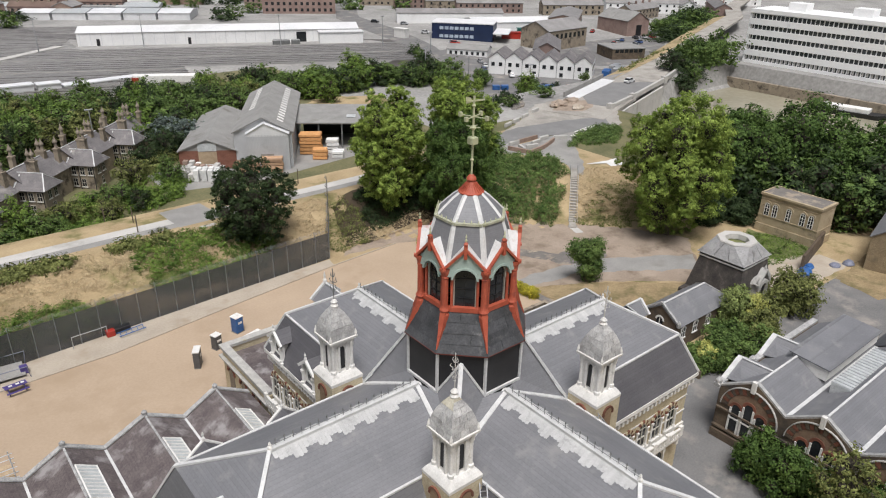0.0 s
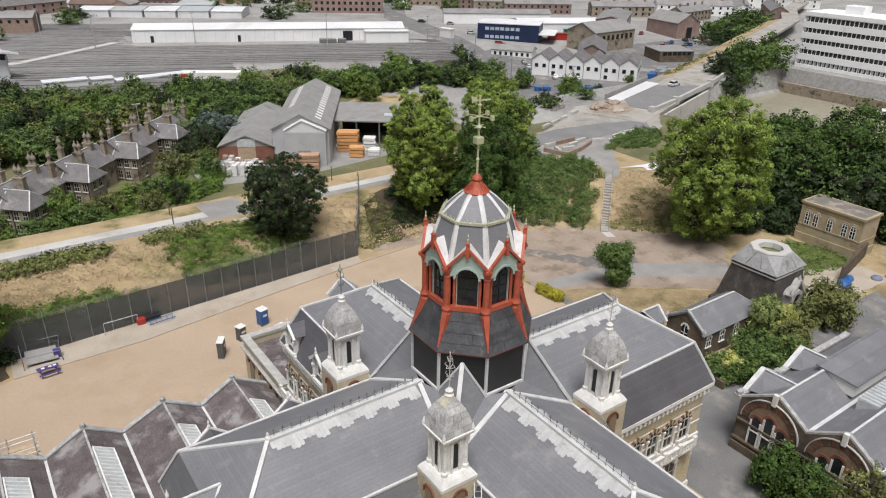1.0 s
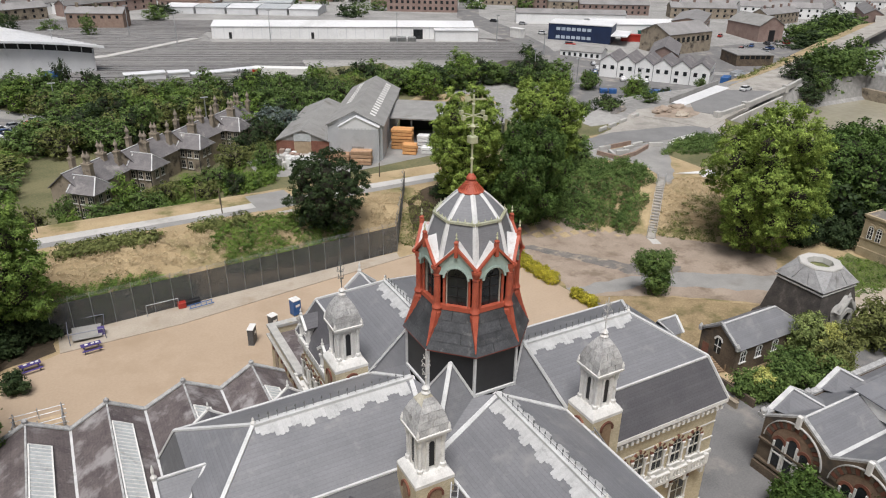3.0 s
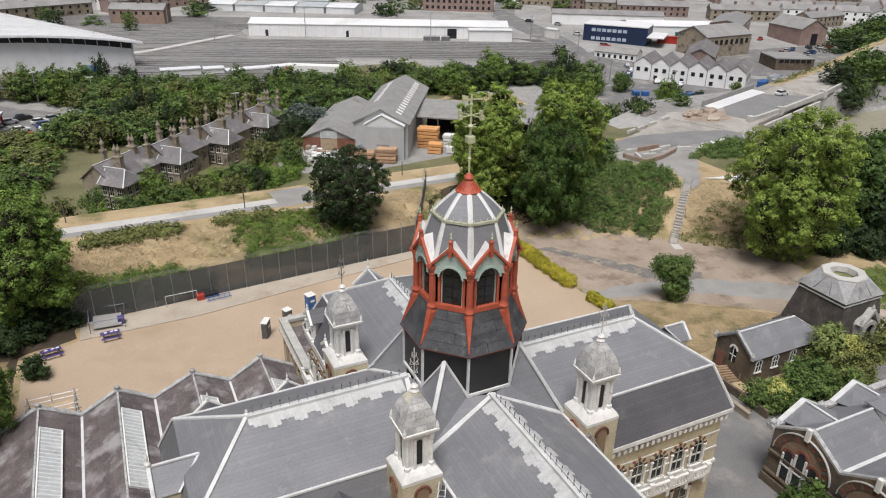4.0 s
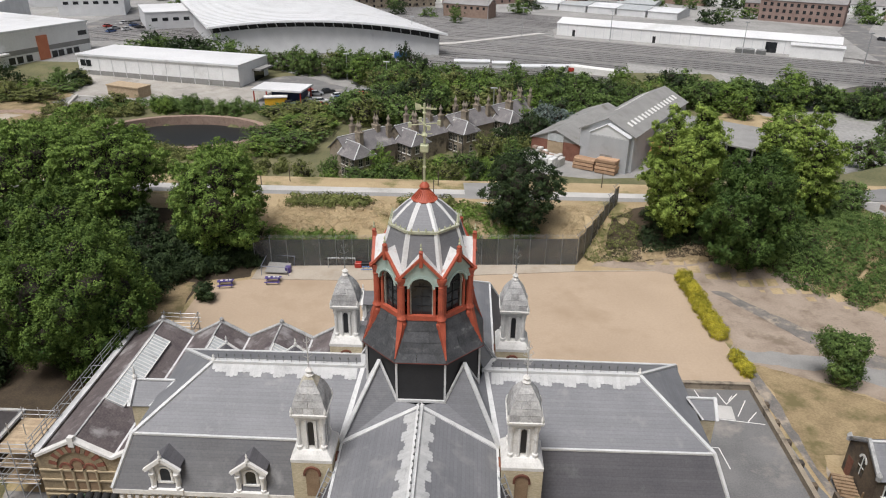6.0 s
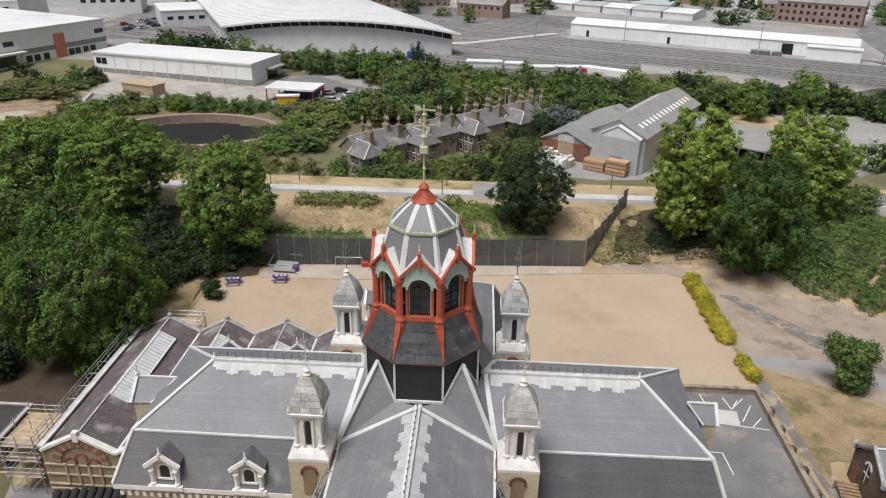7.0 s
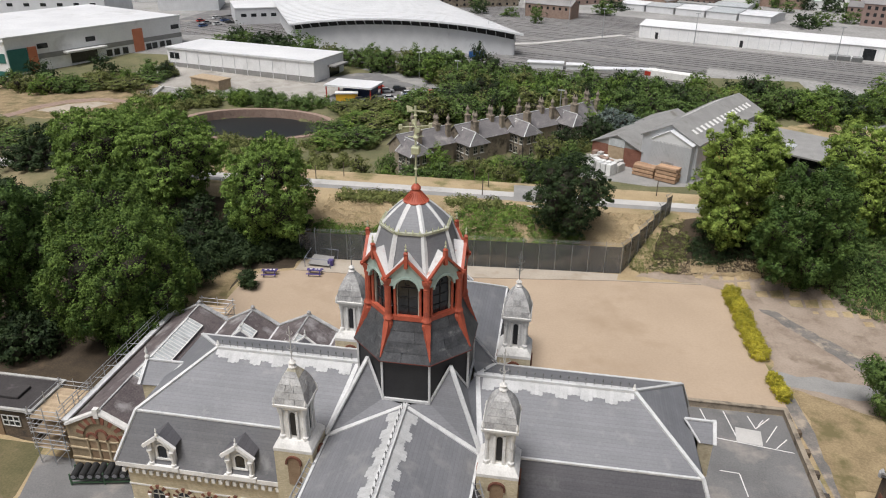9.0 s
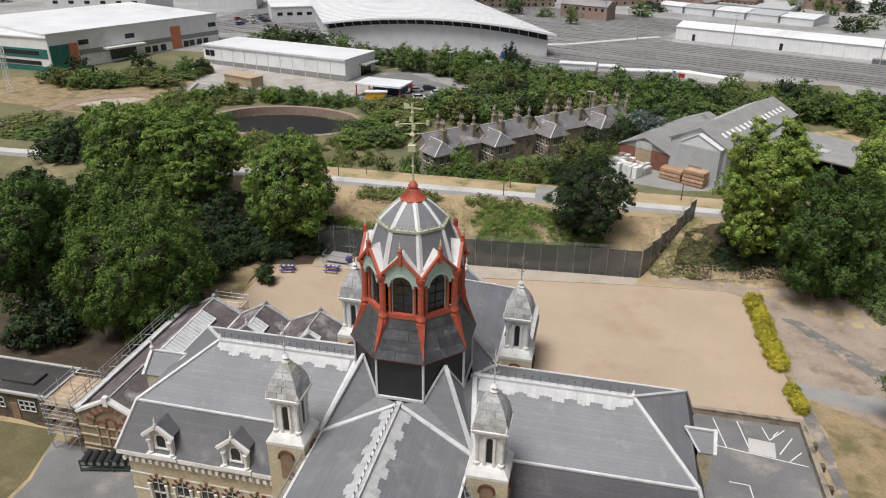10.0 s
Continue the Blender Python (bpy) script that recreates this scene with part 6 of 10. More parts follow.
for sg in (-1, 1):
    off = Vector((s.x, s.y, 0)) * 0.68 * sg
    last = None
    for i in range(0, n, 4):
        p = A.lerp(B, i / (n - 1)) + off
        p.z = gz(p.x, p.y) + 0.2
        part("baluster", beam(bmesh.new(), p - Vector((0, 0, 0.3)), p + Vector((0, 0, 0.95)), 0.06), M_STEEL, steps)
        if last:
            beam(bm, last + Vector((0, 0, 0.95)), p + Vector((0, 0, 0.95)), 0.06)
        last = p
bm.normal_update()
split_parts("handrail", bm, M_STEEL, steps)
ground_patch("landing", [(57.6, 37.6), (58.9, 37.0), (59.6, 39.0), (58.4, 39.8)], M_CONCRETE, "pale concrete landing", 0.07, category="path")

# mesh security fence
fence = thing("security_fence", "tall dark mesh security fence with steel posts and barbed wire", "fence")
FH = 4.3


def fence_run(p, q, n):
    p, q = Vector(p), Vector(q)
    first = None
    for i in range(n):
        a, b = p.lerp(q, i / n), p.lerp(q, (i + 1) / n)
        d = (b - a).to_2d()
        ang = math.atan2(d.y, d.x)
        m = Matrix.Translation(a) @ Matrix.Rotation(ang, 4, "Z")
        if first is None:
            bm = bmesh.new()
            box(bm, 0.05, d.length - 0.05, -0.03, 0.03, 0.0, FH)
            first = part("mesh_panel", bm, M_FENCE, fence, "dark mesh panel")
            first.matrix_basis = m
            bm = bmesh.new()
            beam(bm, (0, -0.06, -0.6), (0, -0.06, FH + 0.2), 0.075, 0.075)
            beam(bm, (0, -0.06, FH + 0.15), (0, 0.35, FH + 0.65), 0.06, 0.06)
            post = part("post", bm, M_POST, fence, "dull grey steel post")
            post.matrix_basis = m
            bm = bmesh.new()
            for k in range(int(d.length / 0.25)):
                c = (k + 0.5) * 0.25
                pipe(bm, (c - 0.2, 0.15, FH + 0.15), (c, 0.22, FH + 0.6), 0.012, 3)
                pipe(bm, (c, 0.22, FH + 0.6), (c + 0.2, 0.05, FH + 0.2), 0.012, 3)
            wire = tagged(part("razor_wire", bm, M_STEEL, fence, "coil of razor wire"), kind="stuff")
            wire.matrix_basis = m
        else:
            for o in (first, post, wire):
                twin = piece(o, m)
                if o is wire:
                    tagged(twin, kind="stuff")


fence_run((-28.5, 50.4, 0), (19.6, 53.9, 0), 20)
fence_run((19.6, 53.9, 0.1), (23.5, 60.5, 1.4), 3)
fence_run((23.5, 60.5, 1.2), (27.8, 68.0, 4.1), 4)

# car park walls and markings
cp = thing("car_park_wall", "low brown brick wall with square piers round the car park", "wall")
part("wall", cube(21.4, 35.3, 23.35, 23.7, -0.2, 0.72), M_COTTAGE, cp)
part("wall", cube(34.95, 35.3, 1.5, 23.35, -0.2, 0.72), M_COTTAGE, cp)
part("coping", cube(21.4, 35.4, 23.28, 23.77, 0.72, 0.82), M_COTTAGE, cp)
part("coping", cube(34.87, 35.38, 1.5, 23.28, 0.72, 0.82), M_COTTAGE, cp)
for i, y in enumerate((2.2, 5.2, 8.2, 11.2, 14.2, 17.2, 20.2)):
    bm = soften(cube(35.36, 35.9, y - 0.3, y + 0.3, 0, 0.7), 0.03)
    part("pier", bm, M_BROWN, cp)
bm = bmesh.new()
for p, q in (((26.2, 18.6), (34.6, 17.4)), ((26.4, 23), (27.2, 18.5)), ((28.8, 23), (29.5, 18.2)), ((31.2, 22.6), (31.6, 20.6)), ((31.6, 20.6), (33.4, 22.6)), ((32.2, 18.6), (33.9, 21.4)), ((33.0, 17.8), (34.4, 19.4)), ((32.0, 21.2), (32.7, 22.2)), ((26.8, 13.6), (28.6, 13.5)), ((28.6, 13.5), (28.8, 10.5))):
    beam(bm, (*p, 0.035), (*q, 0.035), 0.11, 0.012)
whole("bay_markings", bm, M_MARK, "white painted parking bay lines", "road marking", "structure")
bm = bmesh.new()
beam(bm, (29.4, 19.4, 0.03), (31.9, 19.1, 0.03), 2.3, 0.03)
whole("bay_panel", bm, M_CONCRETE, "pale square panel in a parking bay", "road marking", "structure")
tst = thing("timber_steps", "weathered timber steps beside the path", "steps")
for i in range(7):
    part("tread", beam(bmesh.new(), (37.6, 9.4 - i * 0.32, 0.9 - i * 0.12), (39.4, 9.0 - i * 0.32, 0.9 - i * 0.12), 0.3, 0.1), M_NICHE, tst)
for x, y in ((37.6, 9.4), (39.4, 9.0), (37.6, 7.4), (39.4, 7.0)):
    part("post", cube(x - 0.06, x + 0.06, y - 0.06, y + 0.06, 0, 1.0), M_NICHE, tst)
retain = whole("retaining_wall", cube(36.8, 37.1, 0.8, 7.0, -0.2, 1.0), M_BROWN, "low brick retaining wall", "wall", "structure")


# ---- loose things in the yard ----
def cabinet(x, y, rot, w, d, h, mat, label, name="portable_toilet", cat="toilet"):
    c = thing(name, label, cat, pose(x, y, 0.03, 0, 0, rot))
    part("body", soften(cube(-w / 2, w / 2, -d / 2, d / 2, 0.08, h), 0.05), mat, c)
    part("roof", soften(cube(-w / 2 - 0.05, w / 2 + 0.05, -d / 2 - 0.05, d / 2 + 0.05, h, h + 0.14), 0.04), M_WHITE, c)
    part("door", cube(-w / 2 + 0.18, w / 2 - 0.18, -d / 2 - 0.04, -d / 2 + 0.02, 0.15, h - 0.2), M_GREYBOX if mat is not M_BLUE else M_BLUE, c)
    part("base", cube(-w / 2 - 0.02, w / 2 + 0.02, -d / 2 - 0.02, d / 2 + 0.02, 0.0, 0.1), M_IRON, c)
    part("sign", cube(-0.3, 0.3, -d / 2 - 0.06, -d / 2 - 0.045, h * 0.6, h * 0.75), M_WHITE, c)


cabinet(-0.4, 42.5, 15, 1.1, 1.1, 2.1, M_BLUE, "blue plastic portable toilet on the gravel")
cabinet(-4.0, 40.4, 20, 0.95, 0.9, 1.8, M_GREYBOX, "grey cabinet with pale roof on the gravel", "site_cabinet", "cabinet")
cabinet(-7.2, 38.2, 60, 1.5, 0.7, 2.1, M_GREYBOX, "tall dark grey cabinet on the gravel", "site_cabinet", "cabinet")
bm = soften(cube(-1.3, 1.3, -0.4, 0.4, 0, 0.5), 0.06)
whole("long_crate", bm, M_WHITE, "long pale crate lying on the gravel", "crate", m=pose(0.4, 40.2, 0.03, 0, 0, 15))


def bench(x, y, rot):
    b = thing("picnic_bench", "purple painted picnic bench on the yard's edge", "bench", pose(x, y, 0.03, 0, 0, rot), "picnic benches")
    for yy, z, w in ((0.0, 0.74, 0.5), (0.3, 0.76, 0.2), (-0.3, 0.76, 0.2)):
        part("plank", soften(cube(-1.1, 1.1, yy - w / 2, yy + w / 2, z, z + 0.05), 0.01), M_PURPLE, b)
    for s in (-1, 1):
        part("seat", soften(cube(-1.1, 1.1, s * 0.85 - 0.14, s * 0.85 + 0.14, 0.42, 0.48), 0.01), M_PURPLE, b)
        bm = bmesh.new()
        beam(bm, (s * 0.8, -0.7, 0), (s * 0.8, -0.2, 0.74), 0.08)
        beam(bm, (s * 0.8, 0.7, 0), (s * 0.8, 0.2, 0.74), 0.08)
        beam(bm, (s * 0.8, -0.9, 0.4), (s * 0.8, 0.9, 0.4), 0.08)
        part("leg_frame", bm, M_PURPLE, b)
    for xx in (-0.5, 0.2, 0.7):
        part("tray", soften(cube(xx - 0.18, xx + 0.18, -0.15, 0.15, 0.82, 0.9), 0.03), M_WHITE, b)
    return b


for x, y, r in ((-31.0, 44.0, 12), (-24.6, 45.4, 5), (-31.5, 27.6, 10)):
    bench(x, y, r)
play = thing("marquee_frame", "collapsed steel marquee frame with dull sheeting by the fence", "frame", pose(-24.8, 49.2, 0.03))
M_DULLBLUE = material("dull_blue_steel_tube", (0.14, 0.15, 0.2), (0.22, 0.23, 0.29), 2, 12, 0.5, 0.05)
for p, q in (((-2, -1.8, 0), (-2, -1.8, 1.5)), ((-2, 1.5, 0), (-2, 1.5, 1.7)), ((2, 1.5, 0), (2.2, 1.5, 1.6)), ((2, -1.8, 0), (1.8, -1.8, 1.4)), ((-2, -1.8, 1.5), (1.8, -1.8, 1.4)), ((-2, 1.5, 1.7), (2.2, 1.5, 1.6)), ((-2, -1.8, 1.5), (-2, 1.5, 1.7)), ((-3.6, 2.2, 2.0), (-0.8, 1.8, 0.2))):
    part("tube", pipe(bmesh.new(), p, q, 0.05), M_DULLBLUE, play)
part("sheet", slab(bmesh.new(), [(-1.7, -1.4, 0.35), (1.6, -1.5, 0.3), (1.7, 1.2, 0.6), (-1.6, 1.3, 0.7)], 0.03), M_PATHGREY, play, "dull folded sheet")
part("box", soften(cube(1.2, 2.0, -0.9, -0.1, 0, 0.9), 0.05), M_PURPLE, play)
sc = thing("site_trolley", "blue tubular trolley beside the fence", "trolley", pose(-11.0, 50.2, 0.05, 0, 0, 5))
bm = bmesh.new()
for i in range(5):
    pipe(bm, (-1.4 + i * 0.7, -0.5, 0.25), (-1.2 + i * 0.7, 0.5, 0.3), 0.05)
for s in (-1, 1):
    pipe(bm, (-1.6, s * 0.5, 0.25), (1.7, s * 0.5, 0.3), 0.06)
part("frame", bm, M_BLUE, sc)
gate = thing("goal_frame", "low metal frame standing by the fence", "frame", pose(-15.6, 50.6, 0.02, 0, 0, 3))
bm = bmesh.new()
for x in (-2, 2):
    pipe(bm, (x, 0, 0), (x, 0, 1.6), 0.05)
pipe(bm, (-2, 0, 1.6), (2, 0, 1.6), 0.05)
part("pole_frame", bm, M_STEEL, gate)
whole("red_crate", soften(cube(-0.5, 0.5, -0.4, 0.4, 0, 0.8), 0.05), M_CAR[3], "red plastic crate by the fence", "crate", m=pose(-13.2, 51.0, 0.02))
whole("black_crate", soften(cube(-1.1, 1.1, -0.4, 0.4, 0, 0.7), 0.05), M_PANEL, "low dark crate by the fence", "crate", m=pose(-11.9, 51.3, 0.02, 0, 0, 4))

for i, (x, y, w, h) in enumerate(((73.8, 6.6, 1.3, 1.0), (76.4, 7.2, 0.9, 0.6), (80.2, 5.0, 1.0, 0.5), (82.6, 4.0, 1.1, 0.6))):
    bm = lathe(bmesh.new(), 0, 0, ((1, 0), (0.92, 0.4), (0.62, 0.85), (0.2, 1.0), (0.03, 0.94)), 9, 13 * i)
    for v in bm.verts:
        v.co += 0.16 * noise.noise_vector(v.co * 2.3 + Vector((i * 3.0, 0, 0)))
        v.co.z = max(v.co.z, -0.02)
    whole("tarpaulin_heap", bm, M_BLUE if i < 2 else M_DULLBLUE, "crumpled blue tarpaulin over a heap on the forecourt", "tarpaulin", group="tarpaulins", m=pose(x, y, 0.05) @ Matrix.Diagonal((w, w * 0.8, h, 1)))

# ---- scaffolding at the workshop corners ----
def scaffold(x0, x1, y0, y1, lifts, label):
    s = thing("scaffold", label, "scaffold", group="scaffolds")
    nx, ny = max(1, round((x1 - x0) / 2)), max(1, round((y1 - y0) / 2))
    std = None
    for i in range(nx + 1):
        for j in range(ny + 1):
            x, y = x0 + (x1 - x0) * i / nx, y0 + (y1 - y0) * j / ny
            if std is None:
                std = part("standard", pipe(bmesh.new(), (0, 0, 0), (0, 0, lifts[-1] + 1.3), 0.045), M_STEEL, s)
                std.matrix_basis = pose(x, y, 0)
            else:
                piece(std, pose(x, y, 0))
    for z in lifts:
        bm = bmesh.new()
        for zz in (z, z + 0.5, z + 1.0):
            for y in (y0, y1):
                pipe(bm, (x0 - 0.3, y, zz), (x1 + 0.3, y, zz), 0.04)
            for x in (x0, x1):
                pipe(bm, (x, y0 - 0.3, zz), (x, y1 + 0.3, zz), 0.04)
        for i in range(nx):
            pipe(bm, (x0 + (x1 - x0) * i / nx, y0, z - 1.7), (x0 + (x1 - x0) * (i + 1) / nx, y0, z), 0.035)
        split_parts("ledger", bm, M_STEEL, s)
        n = max(3, int((y1 - y0) / 0.25))
        for j in range(n):
            y = y0 + (y1 - y0) * j / n
            part("board", cube(x0, x1, y + 0.01, y + (y1 - y0) / n - 0.01, z + 0.05, z + 0.1), M_PLY, s)
    return s


scaffold(-37.6, -34.5, 3.2, 7.8, (2.0, 3.8, 5.4), "steel tube scaffold tower with boarded decks against the workshop")
scaffold(-31.5, -27.6, 23.6, 25.6, (3.4, 5.4), "steel tube scaffold with boards behind the workshop gable")
sc2 = thing("scaffold_rail", "scaffold tube edge protection along the workshop eaves", "scaffold", group="scaffolds")
bm = bmesh.new()
for i in range(10):
    y = 4 + i * 2.1
    pipe(bm, (-34.4, y, 4.6), (-34.4, y, 6.9), 0.04)
    pipe(bm, (-35.6, y, 5.2), (-33.9, y, 5.4), 0.04)
for z in (6.0, 6.5, 6.85):
    pipe(bm, (-34.4, 3.4, z), (-34.4, 23.2, z), 0.04)
part("tube_frame", bm, M_STEEL, sc2)

# flat-roofed hut by the lawn
hut = thing("flat_roofed_hut", "low brown brick hut with a felted flat roof", "hut")
part("wall", cube(-57.2, -40.2, 6.2, 10.8, -0.2, 3.3), M_BROWN, hut)
bm = cube(-57.5, -39.9, 5.9, 11.1, 3.3, 3.62)
part("roof", bm, M_FELT, hut, "dark felt flat roof")
bm = bmesh.new()
for x0, x1, y0, y1 in ((-57.6, -39.8, 5.8, 6.1), (-57.6, -39.8, 10.9, 11.2), (-40.1, -39.8, 6.1, 10.9)):
    box(bm, x0, x1, y0, y1, 3.5, 3.75)
part("fascia", bm, M_CAP, hut)
part("roof_box", soften(cube(-46.5, -42.5, 7.4, 9.4, 3.62, 3.95), 0.05), M_FELT, hut)
for x in (-42.7, -46.4, -50.7):
    w = part("window", cube(x - 0.95, x + 0.95, 6.14, 6.2, 1.4, 2.6), M_GLASS, hut)
    bm = bmesh.new()
    for i in range(4):
        box(bm, x - 0.95 + i * 0.633 - 0.05, x - 0.95 + i * 0.633 + 0.05, 6.08, 6.16, 1.4, 2.6)
    for z in (1.4, 2.0, 2.6):
        box(bm, x - 1.0, x + 1.0, 6.08, 6.16, z - 0.04, z + 0.04)
    part("window_frame", bm, M_WHITE, w)
part("door", cube(-44.8, -43.9, 6.12, 6.2, 0, 2.1), M_NICHE, hut)

# pipe rack on the south drive
rack = thing("pipe_rack", "green steel rack of short dark pipes under the scaffold", "rack", pose(-30.1, 2.2, 0, 0, 0, 12))
bm = bmesh.new()
for x in (-3.0, 0, 3.0):
    for y in (-0.6, 0.6):
        box(bm, x - 0.06, x + 0.06, y - 0.06, y + 0.06, 0, 1.4)
for z in (0.3, 0.72):
    box(bm, -3.1, 3.1, -0.68, -0.54, z, z + 0.1)
    box(bm, -3.1, 3.1, 0.54, 0.68, z, z + 0.1)
part("frame", bm, M_GREENIRON, rack, "dark green painted frame")
for i in range(8):
    x = -2.6 + i * 0.74
    part("pipe", pipe(bmesh.new(), (x, -0.8, 1.16), (x, 0.8, 1.16), 0.33, 14), M_TYRE, rack)
    part("pipe_bore", lathe(bmesh.new(), 0, 0, ((0.22, 0), (0.22, 0.03)), 12), M_SLATE, rack).matrix_basis = pose(x, -0.8, 1.16, 90, 0, 0)
ground_patch("dry_shade_lawn", [(-43.8, 40.2), (-41.1, 44.8), (-35.5, 44.8), (-34.4, 38), (-34.4, 33), (-37.3, 31.0)], M_LAWN, "dry brown grass at the wood's edge", 0.05, category="grass", ragged=0.8)
# this sheet's darkness imitates shade below the tall trees
ground_patch("shaded_earth", [(27, 60), (33, 57.6), (39, 55), (45, 52), (50, 50.5), (54, 52), (52, 58), (44, 62), (33, 66), (29, 64)], M_LITTERSHADE, "leaf litter sheet with the trees' shade painted in", 0.09, category="ground", ragged=0.5)

# ---- trees and shrubs ----
def leaves_mesh(name, rng, lobes, n, size, mat, droop=0.0, inner=0.76, flat=0.32, fine=False):
    """n leaves gathered in puffs over the lobes (cx, cy, cz, rx, ry, rz), each puff dense above and open below."""
    n, size = (int(n * 5.0), size * 0.56) if fine else (int(n * 3.0), size * 0.7)
    lob = np.array(lobes, float)
    area = (lob[:, 3] * lob[:, 4] + lob[:, 3] * lob[:, 5] + lob[:, 4] * lob[:, 5])
    # half of the leaves clothe the boughs, half stand out from them in small tufts
    pick = rng.choice(len(lob), n, p=area / area.sum())
    d = rng.normal(size=(n, 3))
    d[:, 2] += 0.2
    d /= np.linalg.norm(d, axis=1)[:, None]
    L = lob[pick]
    depth = 1.0 - (1 - inner) * 0.6 * rng.random(n) ** 1.5
    pos = L[:, :3] + d * L[:, 3:] * depth[:, None]
    keep = np.ones(n, bool)
    for i, (cx, cy, cz, rx, ry, rz) in enumerate(lob):
        q = ((pos - (cx, cy, cz)) / (rx, ry, rz))
        keep &= (np.einsum("ij,ij->i", q, q) > 0.62) | (pick == i)
    pos, d = pos[keep], d[keep]
    n = len(pos)
    half = int(n * (0.66 if fine else 0.5))
    tufts = max(20, half // (70 if fine else 16))
    at = np.concatenate([rng.integers(0, tufts, half), np.arange(half, n)])
    rc = size * (rng.uniform(1.5, 3.3, n) if fine else rng.uniform(1.3, 2.9, n))[at][:, None]
    o = rng.normal(size=(n, 3))
    o[:, 2] += 0.3
    o /= np.linalg.norm(o, axis=1)[:, None]
    r = rc * rng.random(n)[:, None] ** 0.5
    r[half:] *= 0.3
    lift = np.where(np.arange(n) < half, 0.5, -0.7 if fine else -0.55)[:, None] * rc
    pos = pos[at] + d[at] * lift + o * r * np.array((1.0 - droop * 0.3, 1.0 - droop * 0.3, 0.75 + droop * 1.3))
    nrm = o * (0.75 if fine else 0.45) + d[at] * (0.6 if fine else 0.8) + rng.normal(0, flat * (1.0 if fine else 0.9), (n, 3))
    nrm[:, 2] += 0.15
    nrm /= np.linalg.norm(nrm, axis=1)[:, None]
    ref = rng.normal(size=(n, 3))
    if droop:
        ref = ref * (1 - droop) + np.array((0, 0, 1.0)) * droop * 2
    u = np.cross(nrm, ref)
    u /= np.linalg.norm(u, axis=1)[:, None] + 1e-9
    v = np.cross(nrm, u)
    s = size * rng.uniform(0.55, 1.25, n)[:, None]
    a = rng.uniform(0.34, 0.56, n)[:, None]
    co = np.stack([pos + u * s * 0.62 - nrm * s * 0.12, pos - u * s * 0.4 + v * s * a, pos - u * s * 0.4 - v * s * a], 1).reshape(-1, 3)
    me = bpy.data.meshes.new(name)
    me.vertices.add(3 * n)
    me.vertices.foreach_set("co", co.astype(np.float32).ravel())
    me.loops.add(3 * n)
    me.loops.foreach_set("vertex_index", np.arange(3 * n, dtype=np.int32))
    me.polygons.add(n)
    me.polygons.foreach_set("loop_start", np.arange(0, 3 * n, 3, dtype=np.int32))
    me.polygons.foreach_set("loop_total", np.full(n, 3, dtype=np.int32))
    me.update(calc_edges=True)
    me.materials.append(mat)
    return me


def crown_lobes(rng, R, H, base, count, fat=0.36, top=1.0, clumps=5, exact=False):
    """Boughs set over an uneven egg from z = base to H, each with small clumps on its outer side."""
    rz = (H - base) / 2
    cz = base + rz
    out = [(0, 0, cz, R * 0.58, R * 0.58, rz * 0.7)]
    for i in range(count):
        z = 1 - 2 * (i + 0.5) / count
        a = i * 2.39996 + rng.uniform(-0.35, 0.35)
        w = math.sqrt(max(0, 1 - z * z))
        if z > 0:
            w = w ** top
        k = rng.uniform(0.56, 0.84)
        r = R * fat * rng.uniform(0.72, 1.3)
        c = Vector((R * w * k * math.cos(a), R * w * k * math.sin(a), cz + rz * z * rng.uniform(0.7, 0.9)))
        out.append((c.x, c.y, c.z, r, r, r * rng.uniform(0.8, 1.1)))
        for j in range(clumps):
            d = Vector((math.cos(a) * w, math.sin(a) * w, z * 0.7 + 0.35)) + Vector(rng.normal(0, 0.6, 3))
            d.normalize()
            q = r * rng.uniform(0.3, 0.52)
            p = c + d * r * rng.uniform(0.75, 1.0)
            out.append((p.x, p.y, p.z, q, q, q * rng.uniform(0.75, 1.05)))
    if exact:
        fz = (H - base) / (max(b[2] + b[5] for b in out) - base)
        fr = R / float(np.percentile([math.hypot(b[0], b[1]) + b[3] for b in out], 93))
        out = [(b[0] * fr, b[1] * fr, base + (b[2] - base) * fz, b[3] * fr, b[4] * fr, b[5] * fz) for b in out]
    return out


